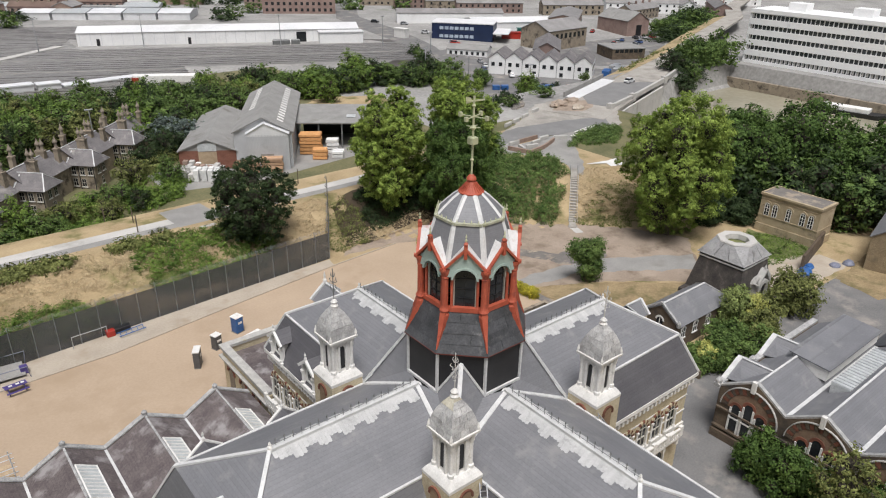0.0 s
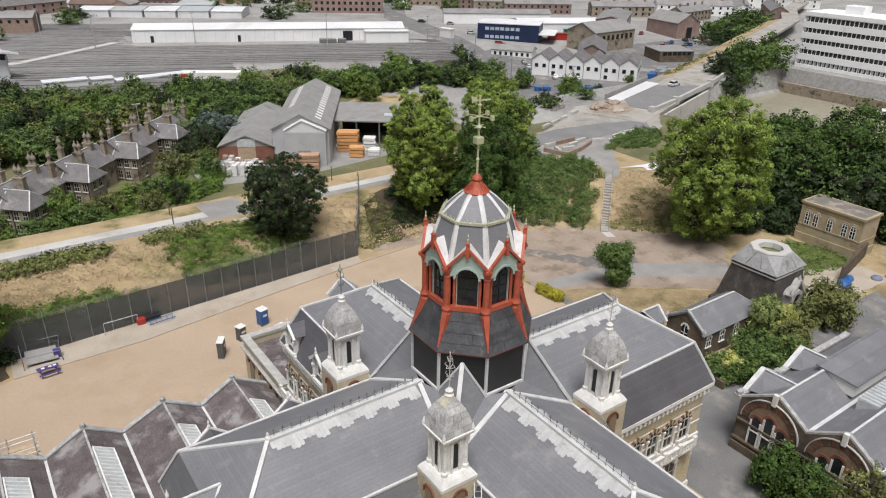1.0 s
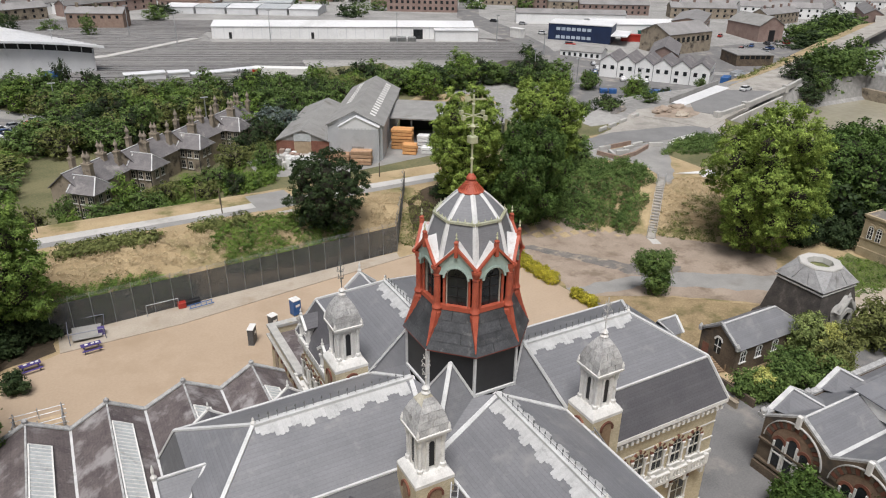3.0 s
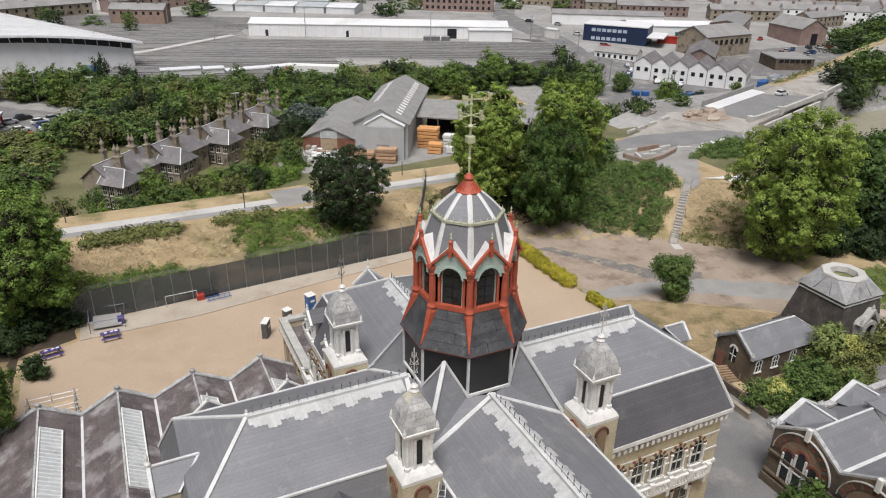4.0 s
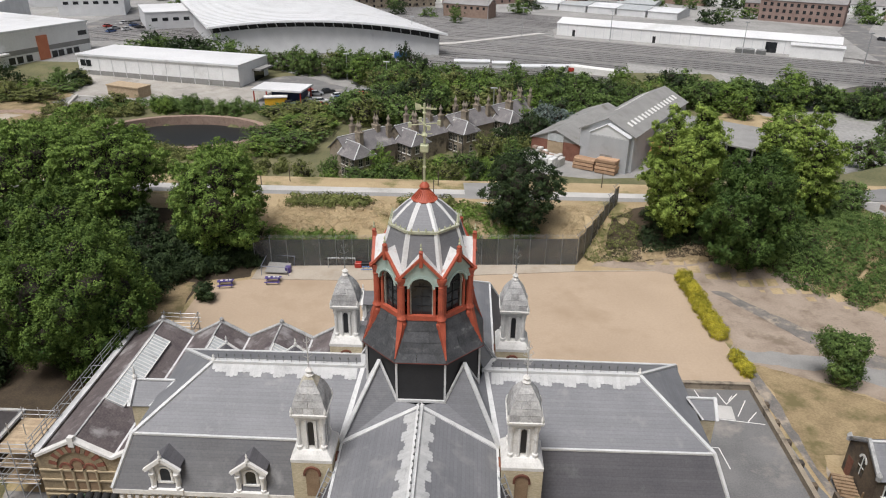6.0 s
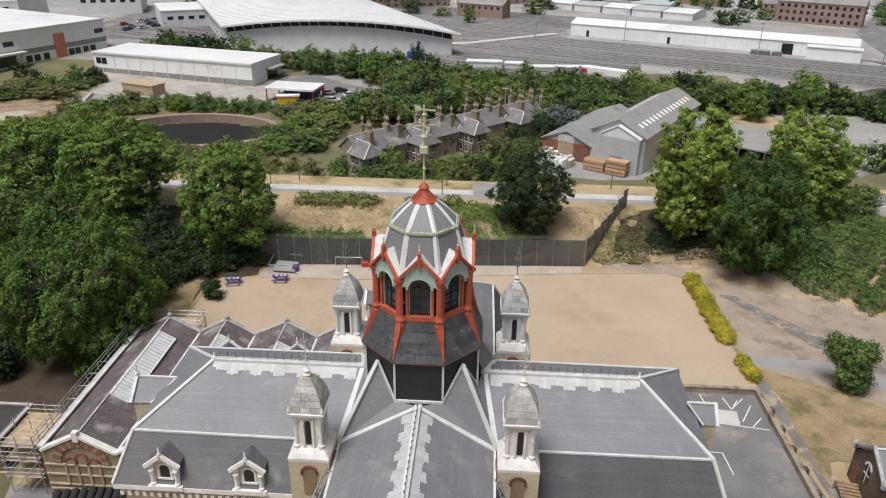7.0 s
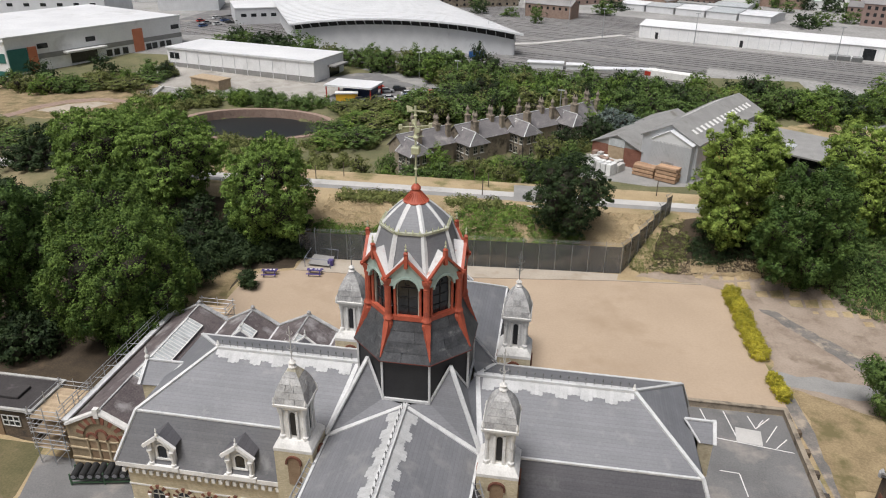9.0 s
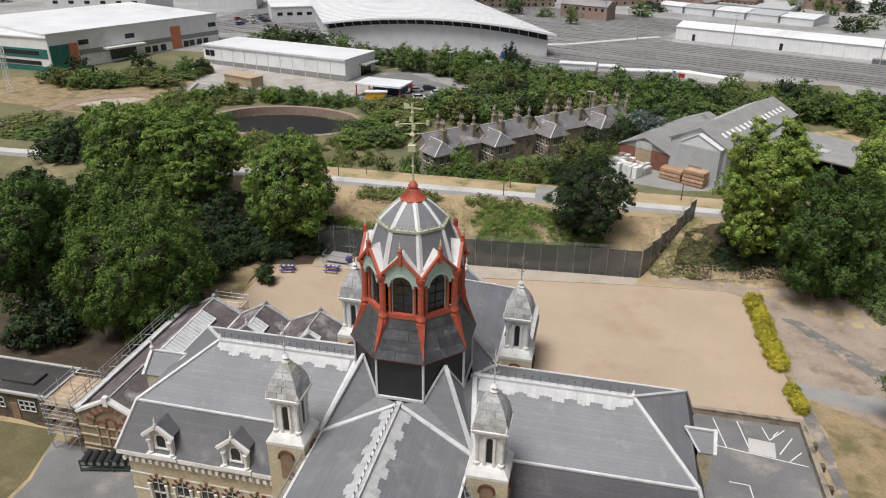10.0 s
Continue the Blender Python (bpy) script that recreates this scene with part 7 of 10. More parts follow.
def tree(name, label, x, y, z, H, R, kind, seed, n, size, base=None, count=22, fat=0.36, trunk=0.4, top=1.0, droop=0.0, lobes=None, flat=0.32, clumps=6, exact=False):
    rng = np.random.default_rng(seed)
    t = thing(name, label, "tree", pose(x, y, z, 0, 0, 0))
    base = H * 0.14 if base is None else base
    lobes = lobes or crown_lobes(rng, R, H, base, count, fat, top, clumps, exact)
    bm = bmesh.new()
    zt = base + (H - base) * 0.55
    lathe(bm, 0, 0, ((trunk * 1.5, -0.4), (trunk, 0.8), (trunk * 0.8, base + 0.5), (trunk * 0.25, zt)), 8)
    for lb in lobes[1::(7 if len(lobes) > 40 else 2)]:
        s = Vector((0, 0, base + (lb[2] - base) * 0.4))
        pipe(bm, s, Vector(lb[:3]), trunk * 0.22, 5)
    part("trunk", bm, M_BARK, t, "brown trunk with limbs")
    # dark balls within the boughs stand in for shade between the leaves
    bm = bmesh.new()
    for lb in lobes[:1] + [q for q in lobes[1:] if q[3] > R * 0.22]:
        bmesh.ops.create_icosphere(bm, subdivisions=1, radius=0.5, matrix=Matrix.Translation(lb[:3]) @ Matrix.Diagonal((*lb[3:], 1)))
    part("inner_crown", bm, M_CROWNSHADE, t, "dark core standing in for shade inside the crown")
    c = new("crown", leaves_mesh("crown", rng, lobes, n, size, M_LEAF[kind], droop, flat=flat, fine=exact))
    c.parent = t
    return t


tree("plane_tree", "tall bright green broadleaf tree at the embankment foot", 35.6, 60.4, gz(35.6, 60.4), 23.6 - gz(35.6, 60.4), 6.9, "bright", 1, 27000, 0.46, 0.2, 26, fat=0.37, clumps=4, top=0.75, exact=True)
tree("plane_tree", "tall bright green broadleaf tree on the embankment", 52.6, 62.5, gz(52.6, 62.5), 22.4 - gz(52.6, 62.5), 6.5, "bright", 2, 24000, 0.46, 0.2, 26, fat=0.37, clumps=4, top=0.8, exact=True)
tree("poplar_tree", "dense dark green tree beside the earth path", 43.2, 52.6, gz(43.2, 52.6), 17.8, 7.0, "deep", 3, 26000, 0.42, 0.3, 30, fat=0.28, top=0.7, droop=0.6, exact=True)
tree("holm_oak", "dark evergreen tree on the dry bank", 10.9, 61.6, gz(10.9, 61.6), 12.6, 6.4, "dark", 4, 19000, 0.38, 0.1, 30, fat=0.32, top=1.3, exact=True)
tree("plane_tree", "broad bright green tree near the steps", 69.6, 28.2, 0.2, 24.0, 9.0, "bright", 5, 30000, 0.48, 0.8, 28, fat=0.36, clumps=4, exact=True)
tree("plane_tree", "huge rounded green tree beyond the yard corner", -52.6, 59.0, gz(-52.6, 59), 17.8, 8.4, "plane", 6, 26000, 0.48, 3.0, 24, fat=0.38, clumps=4, exact=True)
tree("plane_tree", "huge rounded green tree beyond the wood", -65.5, 60.5, gz(-65.5, 60.5), 17.6, 9.4, "plane", 19, 27000, 0.48, 3.0, 24, fat=0.38, clumps=4, exact=True)
tree("plane_tree", "tall bright green tree at the yard corner", -34.0, 53.2, 0.1, 18.4, 8.0, "plane", 7, 26000, 0.46, 2.2, 24, fat=0.37, clumps=4, exact=True)
tree("lime_tree", "large dense green tree beside the workshop", -40.8, 24.2, 0, 17.8, 8.8, "linden", 8, 34000, 0.42, 0.2, 26, fat=0.36, clumps=4, droop=0.5, exact=True)
tree("lime_tree", "large dense green tree behind the workshop", -47.2, 33.0, 0, 18.8, 8.0, "linden", 10, 26000, 0.46, 3.0, 24, fat=0.37, clumps=4, droop=0.5, exact=True)
tree("lime_tree", "large dense green tree beyond the hut", -56.0, 24.6, 0, 19.4, 7.6, "deep", 9, 24000, 0.46, 3.0, 32, fat=0.3, droop=0.4, exact=True)
tree("plane_tree", "dark green tree beyond the lawn", -74.0, 46.0, 0, 11.0, 6.0, "dark", 11, 13000, 0.6, 1.0, 24, exact=True)
tree("conifer", "dark spreading conifer beyond the trees", -86.0, 72.0, 2, 9.5, 7.0, "dark", 12, 9000, 0.6, 0.4, 22, exact=True)
tree("riverside_tree", "dark green broadleaf tree by the river wall", 94.0, 31.0, 0, 14.5, 8.4, "deep", 13, 13000, 0.66, 1.2, 24)
tree("riverside_tree", "dark green broadleaf tree by the river wall", 107.0, 24.0, 0, 15.5, 8.6, "deep", 14, 13000, 0.66, 1.2, 24)
tree("riverside_tree", "dark green broadleaf tree by the river wall", 112.0, 9.0, 0, 15.0, 8.4, "deep", 15, 11000, 0.7, 1.2, 24)
tree("riverside_tree", "dark green tree behind the small brick building", 103.0, 14.0, 0, 11.0, 6.5, "deep", 16, 8000, 0.66, 0.8, 20)
heads = [(0.4, -0.2, 2.4, 1.6, 1.6, 2.3), (0.5, 0, 4.4, 1.6, 1.5, 1.5), (-1.7, 0.8, 5.2, 1.1, 1.1, 1.2), (-0.9, 0.5, 4.2, 1.1, 1.1, 1.2), (1.0, -0.6, 5.6, 1.1, 1.1, 1.1), (-0.4, 0.2, 5.3, 1.0, 1.0, 1.2), (0.9, -0.5, 1.6, 1.3, 1.3, 1.3)]
rng = np.random.default_rng(171)
for hx, hy, hz, hr, _, hh in heads[:]:
    for i in range(9):
        a, b = rng.uniform(0, 6.28), rng.uniform(-0.6, 1.0)
        q = hr * rng.uniform(0.22, 0.42)
        heads.append((hx + math.cos(a) * math.sqrt(1 - b * b) * hr * 0.95, hy + math.sin(a) * math.sqrt(1 - b * b) * hr * 0.95, hz + b * hh * 0.95, q, q, q * rng.uniform(0.8, 1.3)))
tree("shrub_tree", "small two-headed evergreen tree on the dry lawn", 45.4, 25.2, 0, 7.2, 2.6, "mid", 17, 9500, 0.3, 0.3, lobes=heads, trunk=0.2)
tree("shrub_tree", "rounded olive-green shrub beside the road", 61.0, 2.4, 0, 5.2, 3.4, "olive", 18, 6500, 0.38, 0.3, 18, trunk=0.2)
for i, (x, y, H, R, k) in enumerate(((38.6, 2.4, 2.6, 1.9, "mid"), (41.6, 1.8, 2.8, 2.3, "mid"), (45.0, 2.4, 3.6, 2.4, "mid"), (49.6, 4.2, 6.2, 2.3, "light"), (46.4, -0.4, 3.4, 2.5, "mid"), (51.6, 2.0, 5.0, 2.5, "olive"), (41.5, -0.8, 3.0, 2.2, "mid"), (48.8, 0.6, 4.4, 2.4, "olive"))):
    tree("shrub", "mixed green and olive garden shrub by the tarmac", x, y, 0, H, R, k, 30 + i, 3600, 0.36, 0.1, 14, trunk=0.15)
for i, (x, y, z, R) in enumerate(((39.2, 2.0, 2.3, 1.1), (50.4, 2.2, 4.6, 1.2))):
    tree("golden_shrub", "bright yellow variegated shrub", x, y, z - 2.2, 3.2, R, "yellow", 45 + i, 1400, 0.28, 0.8, 10, trunk=0.1)
for i, (x, y, H, R) in enumerate(((27.6, -11.2, 3.8, 2.2), (27.2, -14.4, 4.4, 2.6), (26.6, -18.2, 4.6, 2.6), (27.8, -21.6, 5.0, 2.6))):
    tree("shrub", "dense green shrub against the dark brick wall", x, y, 0, H, R, "deep", 50 + i, 4200, 0.34, 0.1, 14, trunk=0.15)
tree("young_tree", "thin open green tree before the boiler house", 25.0, -19.5, 0, 8.6, 2.7, "olive", 58, 1100, 0.4, 3.4, 16, fat=0.3, trunk=0.12)
tree("clipped_bush", "small dark clipped bush at the gravel edge", -32.6, 39.9, 0, 2.6, 1.3, "dark", 59, 2600, 0.3, 0.1, 10, trunk=0.12)


def hedge(x0, y0, x1, y1, w, h, seed, domes):
    """A row of clipped domes grown into one another, higher and lower by turns."""
    rng = np.random.default_rng(seed)
    lobes = []
    long = math.hypot(x1 - x0, y1 - y0) / domes
    for i in range(domes):
        f = (i + 0.5) / domes
        x, y, hh = x0 + (x1 - x0) * f + rng.uniform(-0.12, 0.12), y0 + (y1 - y0) * f, h * rng.uniform(0.86, 1.1)
        lobes.append((x, y, hh * 0.36, w * rng.uniform(0.46, 0.54), long * 0.6, hh * 0.64))
        for q in range(6):
            a = rng.uniform(0, 6.28)
            lobes.append((x + math.cos(a) * w * 0.34, y + math.sin(a) * long * 0.36, hh * rng.uniform(0.5, 0.75), 0.36, 0.36, 0.3))
    me = leaves_mesh("hedge", rng, lobes, domes * 3200, 0.15, M_LEAF["lime"], inner=0.6, flat=0.4)
    ob = new("golden_hedge", me)
    return tagged(ob, "row of clipped golden yellow-green bushes on the gravel edge", "hedge")


hedge(34.4, 50.4, 34.9, 33.4, 2.4, 1.7, 61, 8)
hedge(35.2, 29.8, 35.7, 25.6, 1.4, 1.4, 62, 3)


def scrub(name, label, pts, n, h, kind, seed, size=0.45):
    """Low tangled growth over an area, as one sheet of leaf clumps on uneven mounds."""
    rng = np.random.default_rng(seed)
    xs, ys = [p[0] for p in pts], [p[1] for p in pts]
    inside = []
    while len(inside) < n:
        x, y = rng.uniform(min(xs), max(xs)), rng.uniform(min(ys), max(ys))
        c = False
        for i in range(len(pts)):
            (ax, ay), (bx, by) = pts[i], pts[i - 1]
            if (ay > y) != (by > y) and x < (bx - ax) * (y - ay) / (by - ay) + ax:
                c = not c
        if c:
            r = rng.uniform(0.7, 1.7)
            inside.append((x, y, gz(x, y) + 0.1, r, r, h * rng.uniform(0.45, 1.15)))
    per = 150 if h < 0.7 else 270
    me = leaves_mesh(name, rng, inside, n * per, size, M_LEAF[kind] if kind in M_LEAF else M_STRAW, inner=0.5, flat=0.36 if kind in M_LEAF else 0.8)
    return tagged(new(name, me), label, "bushes", kind="stuff")


scrub("bramble_bank", "dense green brambles on the bank", [(47, 50), (57, 43.5), (60.5, 43.6), (69.5, 52.2), (72, 56.5), (71, 61), (60, 65), (48, 58)], 360, 2.1, "mid", 70, 0.32)
scrub("bramble_bank", "green bramble patch on the dry bank", [(-7.2, 60.4), (-4, 56.4), (8, 56.4), (14, 58), (11, 64), (2, 65.6), (-4, 64.6)], 130, 0.9, "fresh", 71, 0.28)
scrub("bramble_bank", "green bushes along the fence", [(-29, 53.0), (-10, 54.2), (-12, 58.0), (-22, 58.6), (-29, 59.4)], 95, 1.4, "fresh", 72, 0.3)
scrub("rough_grass_clumps", "rough green and brown growth behind the fence corner", [(20.6, 55.4), (27, 56.0), (31, 60.5), (28.5, 66.5)], 60, 0.55, "olive", 73, 0.2)
scrub("rough_grass_clumps", "brown dead grass at the trees' feet", [(24, 55.8), (34, 56.2), (40.5, 54.6), (40, 57), (30, 59), (26, 58)], 90, 0.35, "straw", 87, 0.15)
scrub("undergrowth", "dark undergrowth below the tall trees", [(31, 58), (40, 56.5), (46, 52.5), (52, 50.5), (54, 60), (44, 64), (32, 65)], 130, 1.0, "dark", 88, 0.3)
scrub("rough_grass_clumps", "rough green growth beside the steps", [(61.5, 40.0), (66, 35), (80, 31), (82, 37), (73, 43.5), (66.5, 42.8)], 120, 0.55, "olive", 74, 0.22)
scrub("bramble_bank", "green brambles near the bridge", [(84, 62.5), (93, 58.5), (103, 65), (99, 68.5), (90, 66)], 70, 1.5, "mid", 75, 0.32)
scrub("dry_hedge", "brownish overgrown hedge beside the storage yard", [(9.5, 108.5), (12, 107), (20, 117.5), (17.5, 119)], 60, 2.4, "olive", 86, 0.4)
scrub("verge_weeds", "lush green weeds on the verge", [(66.5, 13), (82, 10.2), (84, 12.5), (82, 20), (71, 18)], 150, 0.4, "fresh", 89, 0.2)
scrub("low_shrubs", "row of low shrubs along the path", [(-26, 65.0), (-14, 65.2), (-14, 66.4), (-26, 66.2)], 26, 0.9, "olive", 76)
scrub("low_shrubs", "low shrubs along the path", [(-8, 65.6), (1, 65.8), (1, 66.8), (-8, 66.6)], 12, 0.8, "olive", 77)
scrub("dry_grass", "tall straw-coloured dry grass on the bank", [(-29, 55), (20, 56), (26, 66), (-29, 65.5)], 420, 0.22, "straw", 78, 0.14)
scrub("dry_grass", "tall straw-coloured dry grass on the bank", [(62.5, 41.6), (66.5, 40.2), (74, 38.6), (82, 42), (80, 46.6), (74.4, 49.6), (72.6, 49)], 260, 0.3, "straw", 79, 0.15)
scrub("garden_shrubs", "green garden shrubs below the cottages", [(-32, 84), (8, 87), (16, 103), (12, 112), (-4, 102), (-20, 92), (-30, 90)], 150, 1.7, "fresh", 80, 0.42)
scrub("garden_shrubs", "olive shrubs in front of the cottages", [(-20, 92), (4, 98), (2, 104), (-20, 97)], 40, 2.4, "olive", 81, 0.42)
scrub("pond_scrub", "olive scrub on the banks of the pond", [(-100, 84), (-36, 84), (-36, 104), (-44, 112), (-60, 110), (-96, 112)], 260, 2.2, "olive", 82, 0.42)
scrub("pond_scrub", "olive scrub round the pond", [(-47, 112), (-34, 110), (-30, 150), (-47, 146)], 110, 2.2, "olive", 83, 0.42)
scrub("pond_scrub", "green scrub along the pond's far bank", [(-100, 146), (-48, 142), (-48, 149), (-100, 154)], 110, 2.6, "mid", 84, 0.42)
scrub("pond_scrub", "green scrub beside the pond", [(-110, 112), (-90, 112), (-90, 146), (-112, 150)], 90, 2.4, "olive", 85, 0.42)

# far trees: a few crowns, repeated
PROTO = {}
for i, (k, fat) in enumerate((("mid", 0.44), ("fresh", 0.42), ("dark", 0.42), ("olive", 0.44), ("mid", 0.4), ("silver", 0.42))):
    PROTO[i] = (k, fat)
FAR = []


def far_tree(x, y, H, R, i, zb=-2.0, turn=0.0):
    FAR.append((math.hypot(x, y), x, y, H, R, i % 6, zb, turn))


def plant_far_trees():
    """The nearest as trees of their own, those beyond as one wood."""
    FAR.sort()
    protos = {}
    for n, (_, x, y, H, R, key, zb, turn) in enumerate(FAR):
        m = pose(x, y, zb, 0, 0, turn) @ Matrix.Diagonal((R / 4.0, R / 4.0, H / 8.0, 1))
        if n >= 280:
            continue
        if key not in protos:
            k, fat = PROTO[key]
            t = tree("far_tree", "broadleaf tree in the tree belt", 0, 0, 0, 8.0, 4.0, k, 200 + key, 1450, 0.62, 0.3, 11, fat, clumps=2)
            tagged(t, group="belt trees")
            t.matrix_basis = m
            protos[key] = t
        else:
            sc = protos[key].scale
            copy_thing(protos[key], m @ Matrix.Diagonal((1 / sc.x, 1 / sc.y, 1 / sc.z, 1)))
    cos, mats = [], []
    rng = np.random.default_rng(77)
    shapes = {}
    for _, x, y, H, R, key, zb, turn in FAR[280:]:
        if key not in shapes:
            me = leaves_mesh("shape", np.random.default_rng(900 + key), crown_lobes(np.random.default_rng(key), 4.0, 8.0, 0.3, 9, 0.42, 1.0, 2), 420, 1.1, M_LEAF[PROTO[key][0]])
            c = np.empty(len(me.vertices) * 3, np.float32)
            me.vertices.foreach_get("co", c)
            shapes[key] = c.reshape(-1, 3).astype(float)
            bpy.data.meshes.remove(me)
        ca, sa = math.cos(radians(turn)), math.sin(radians(turn))
        c = shapes[key] * (R / 4.0, R / 4.0, H / 8.0)
        cos.append(np.stack([c[:, 0] * ca - c[:, 1] * sa + x, c[:, 0] * sa + c[:, 1] * ca + y, c[:, 2] + zb], 1))
        mats.append(np.full(len(c) // 3, key))
    co, mi = np.concatenate(cos), np.concatenate(mats)
    n = len(mi)
    me = bpy.data.meshes.new("distant_wood")
    me.vertices.add(3 * n)
    me.vertices.foreach_set("co", co.astype(np.float32).ravel())
    me.loops.add(3 * n)
    me.loops.foreach_set("vertex_index", np.arange(3 * n, dtype=np.int32))
    me.polygons.add(n)
    me.polygons.foreach_set("loop_start", np.arange(0, 3 * n, 3, dtype=np.int32))
    me.polygons.foreach_set("loop_total", np.full(n, 3, dtype=np.int32))
    me.polygons.foreach_set("material_index", mi.astype(np.int32))
    me.update(calc_edges=True)
    for k in range(6):
        me.materials.append(M_LEAF[PROTO[k][0]])
    tagged(new("distant_wood", me), "distant green trees among the town's roofs", "trees", kind="stuff")


for x, y, H, R, i in ((96, 166, 9.5, 5.5, 1), (104, 160, 7, 4, 4), (116, 156, 8, 4.5, 2), (132, 122, 6, 3, 4), (102.4, 101.5, 8.5, 3.6, 2), (173, 95, 7, 4, 2), (179, 98, 8, 5, 4), (185, 101, 9, 5.5, 2), (194, 103, 10, 6, 4), (205, 107, 10, 6, 2),
                      (26, 122, 7, 4.5, 5), (22, 128, 7, 4.5, 5), (18, 137, 9, 5, 1), (90, 108, 7, 4, 0), (116, 104, 7, 4, 4), (-95, 148, 4, 3, 3), (-118, 172, 5, 3, 2), (-140, 172, 6, 3.6, 2), (-154, 160, 6, 4, 2), (-128, 180, 4, 3, 0), (-20, 203, 9, 2.2, 2),
                      (285, 172, 7, 6, 4), (300, 178, 10, 7, 0), (320, 190, 10, 7, 2), (118, 322, 8, 6, 2), (128, 330, 8, 5, 4), (104, 372, 9, 6, 0), (150, 388, 9, 6, 2), (165, 398, 9, 7, 0), (30, 420, 8, 6, 2), (46, 428, 9, 6, 0), (-60, 300, 8, 6, 0), (-75, 305, 7, 6, 2),
                      (200, 330, 9, 6, 0), (226, 320, 8, 6, 4), (250, 300, 8, 6, 0), (-20, 330, 6, 5, 0), (0, 335, 6, 5, 2)):
    far_tree(x, y, H, R, i, turn=37 * i + x)


def wood(pts, step, h0, h1, kinds, seed):
    """Trees on a jittered grid over an area."""
    rng = np.random.default_rng(seed)
    xs, ys = [p[0] for p in pts], [p[1] for p in pts]
    y = min(ys)
    while y < max(ys):
        x = min(xs) + rng.uniform(0, step)
        while x < max(xs):
            px, py = x + rng.uniform(-0.4, 0.4) * step, y + rng.uniform(-0.4, 0.4) * step
            if inside(px, py, pts):
                H = rng.uniform(h0, h1)
                far_tree(px, py, H, step * rng.uniform(0.62, 0.85), int(rng.choice(kinds)), gz(px, py) - 0.2, rng.uniform(0, 360))
            x += step
        y += step * 0.9


wood([(-22, 152), (-6, 140), (18, 143), (38, 143), (56, 150), (60, 158), (66, 162), (50, 169), (17, 173), (0, 177), (-18, 183), (-38, 193), (-60, 200), (-84, 206), (-84, 200), (-58, 194), (-24, 174)], 5.6, 5.8, 9.4, (0, 0, 1, 2, 4, 4, 3), 300)
wood([(70, 158), (84, 156), (100, 160), (124, 152), (122, 160), (100, 168), (74, 164)], 6.5, 4.5, 8, (0, 1, 4, 2), 314)
wood([(56, 160), (70, 160), (92, 158), (96, 166), (78, 172), (58, 172)], 6.0, 5.5, 9, (0, 1, 4, 2), 315)
wood([(-34, 134), (-8, 136), (-4, 142), (-22, 150), (-32, 148)], 6.0, 5, 8, (0, 2, 4, 3), 301)
wood([(-120, 214), (-84, 203), (-84, 209), (-120, 222)], 6.0, 5, 8, (0, 2, 4), 302)
wood([(18, 118), (28, 124), (34, 136), (18, 140), (20, 128)], 5.5, 5, 8, (5, 0, 2), 303)
wood([(176, 95), (203, 98), (214, 108), (250, 134), (240, 131), (200, 113), (172, 102)], 7.0, 5.5, 9, (2, 0, 4), 304)
wood([(252, 156), (300, 168), (350, 196), (330, 204), (276, 178)], 8.0, 4, 7, (2, 0, 4), 305)
wood([(-130, 84), (-78, 84), (-66, 98), (-90, 110), (-130, 112)], 8.0, 2, 4, (3, 3, 0), 308)
wood([(-118, 152), (-112, 160), (-122, 170), (-156, 156), (-156, 148)], 7.0, 2, 4, (3, 3, 0), 309)
wood([(-46, 112), (-36, 108), (-30, 130), (-36, 146), (-48, 144)], 6.5, 2.4, 4.6, (3, 3, 0, 1), 310)
wood([(88, 22), (100, 40), (118, 44), (122, 0), (106, -10), (98, 4)], 8.0, 8, 12, (2, 2, 4), 311)
wood([(82, 30), (92, 30), (94, 42), (84, 46)], 6.0, 3, 6, (3, 0), 312)
wood([(54, 66), (62, 64), (68, 67), (60, 72), (54, 71)], 5.0, 3, 5, (2, 0, 4), 313)
rng = np.random.default_rng(31)
for x, y in ((-30, 89), (-25, 93), (-19, 91), (-15, 95), (-8, 96), (-3, 101), (2, 101), (7, 107), (11, 111), (5, 96), (-12, 90), (12, 100), (-24, 86), (17, 115), (-1, 94)):
    far_tree(x, y, rng.uniform(3.2, 6.2), rng.uniform(1.9, 3.2), int(rng.choice((0, 1, 3, 4, 2))), gz(x, y) - 0.2, rng.uniform(0, 360))
for x, y in ((88, 158), (112, 152), (76, 150), (118, 140), (104, 128), (126, 118)):
    far_tree(x, y, rng.uniform(5, 8), rng.uniform(2.6, 3.6), int(rng.choice((0, 1, 4))), gz(x, y) - 0.2, rng.uniform(0, 360))
for i in range(110):
    x, y = rng.uniform(-330, 440), rng.uniform(300, 560)
    far_tree(x, y, rng.uniform(4, 8), rng.uniform(3, 6), int(rng.choice((0, 2, 4))), gz(x, y) - 0.2, rng.uniform(0, 360))
for x, y, H, R in ((-50, 40, 3.2, 2.6), (-58, 44, 4, 3), (-64, 38, 4, 3), (-70, 34, 5, 3.6), (-74, 58, 6, 4), (-62, 62, 5, 3.4), (-78, 42, 6, 4)):
    far_tree(x, y, H, R, 2, -0.2, 30 * x)
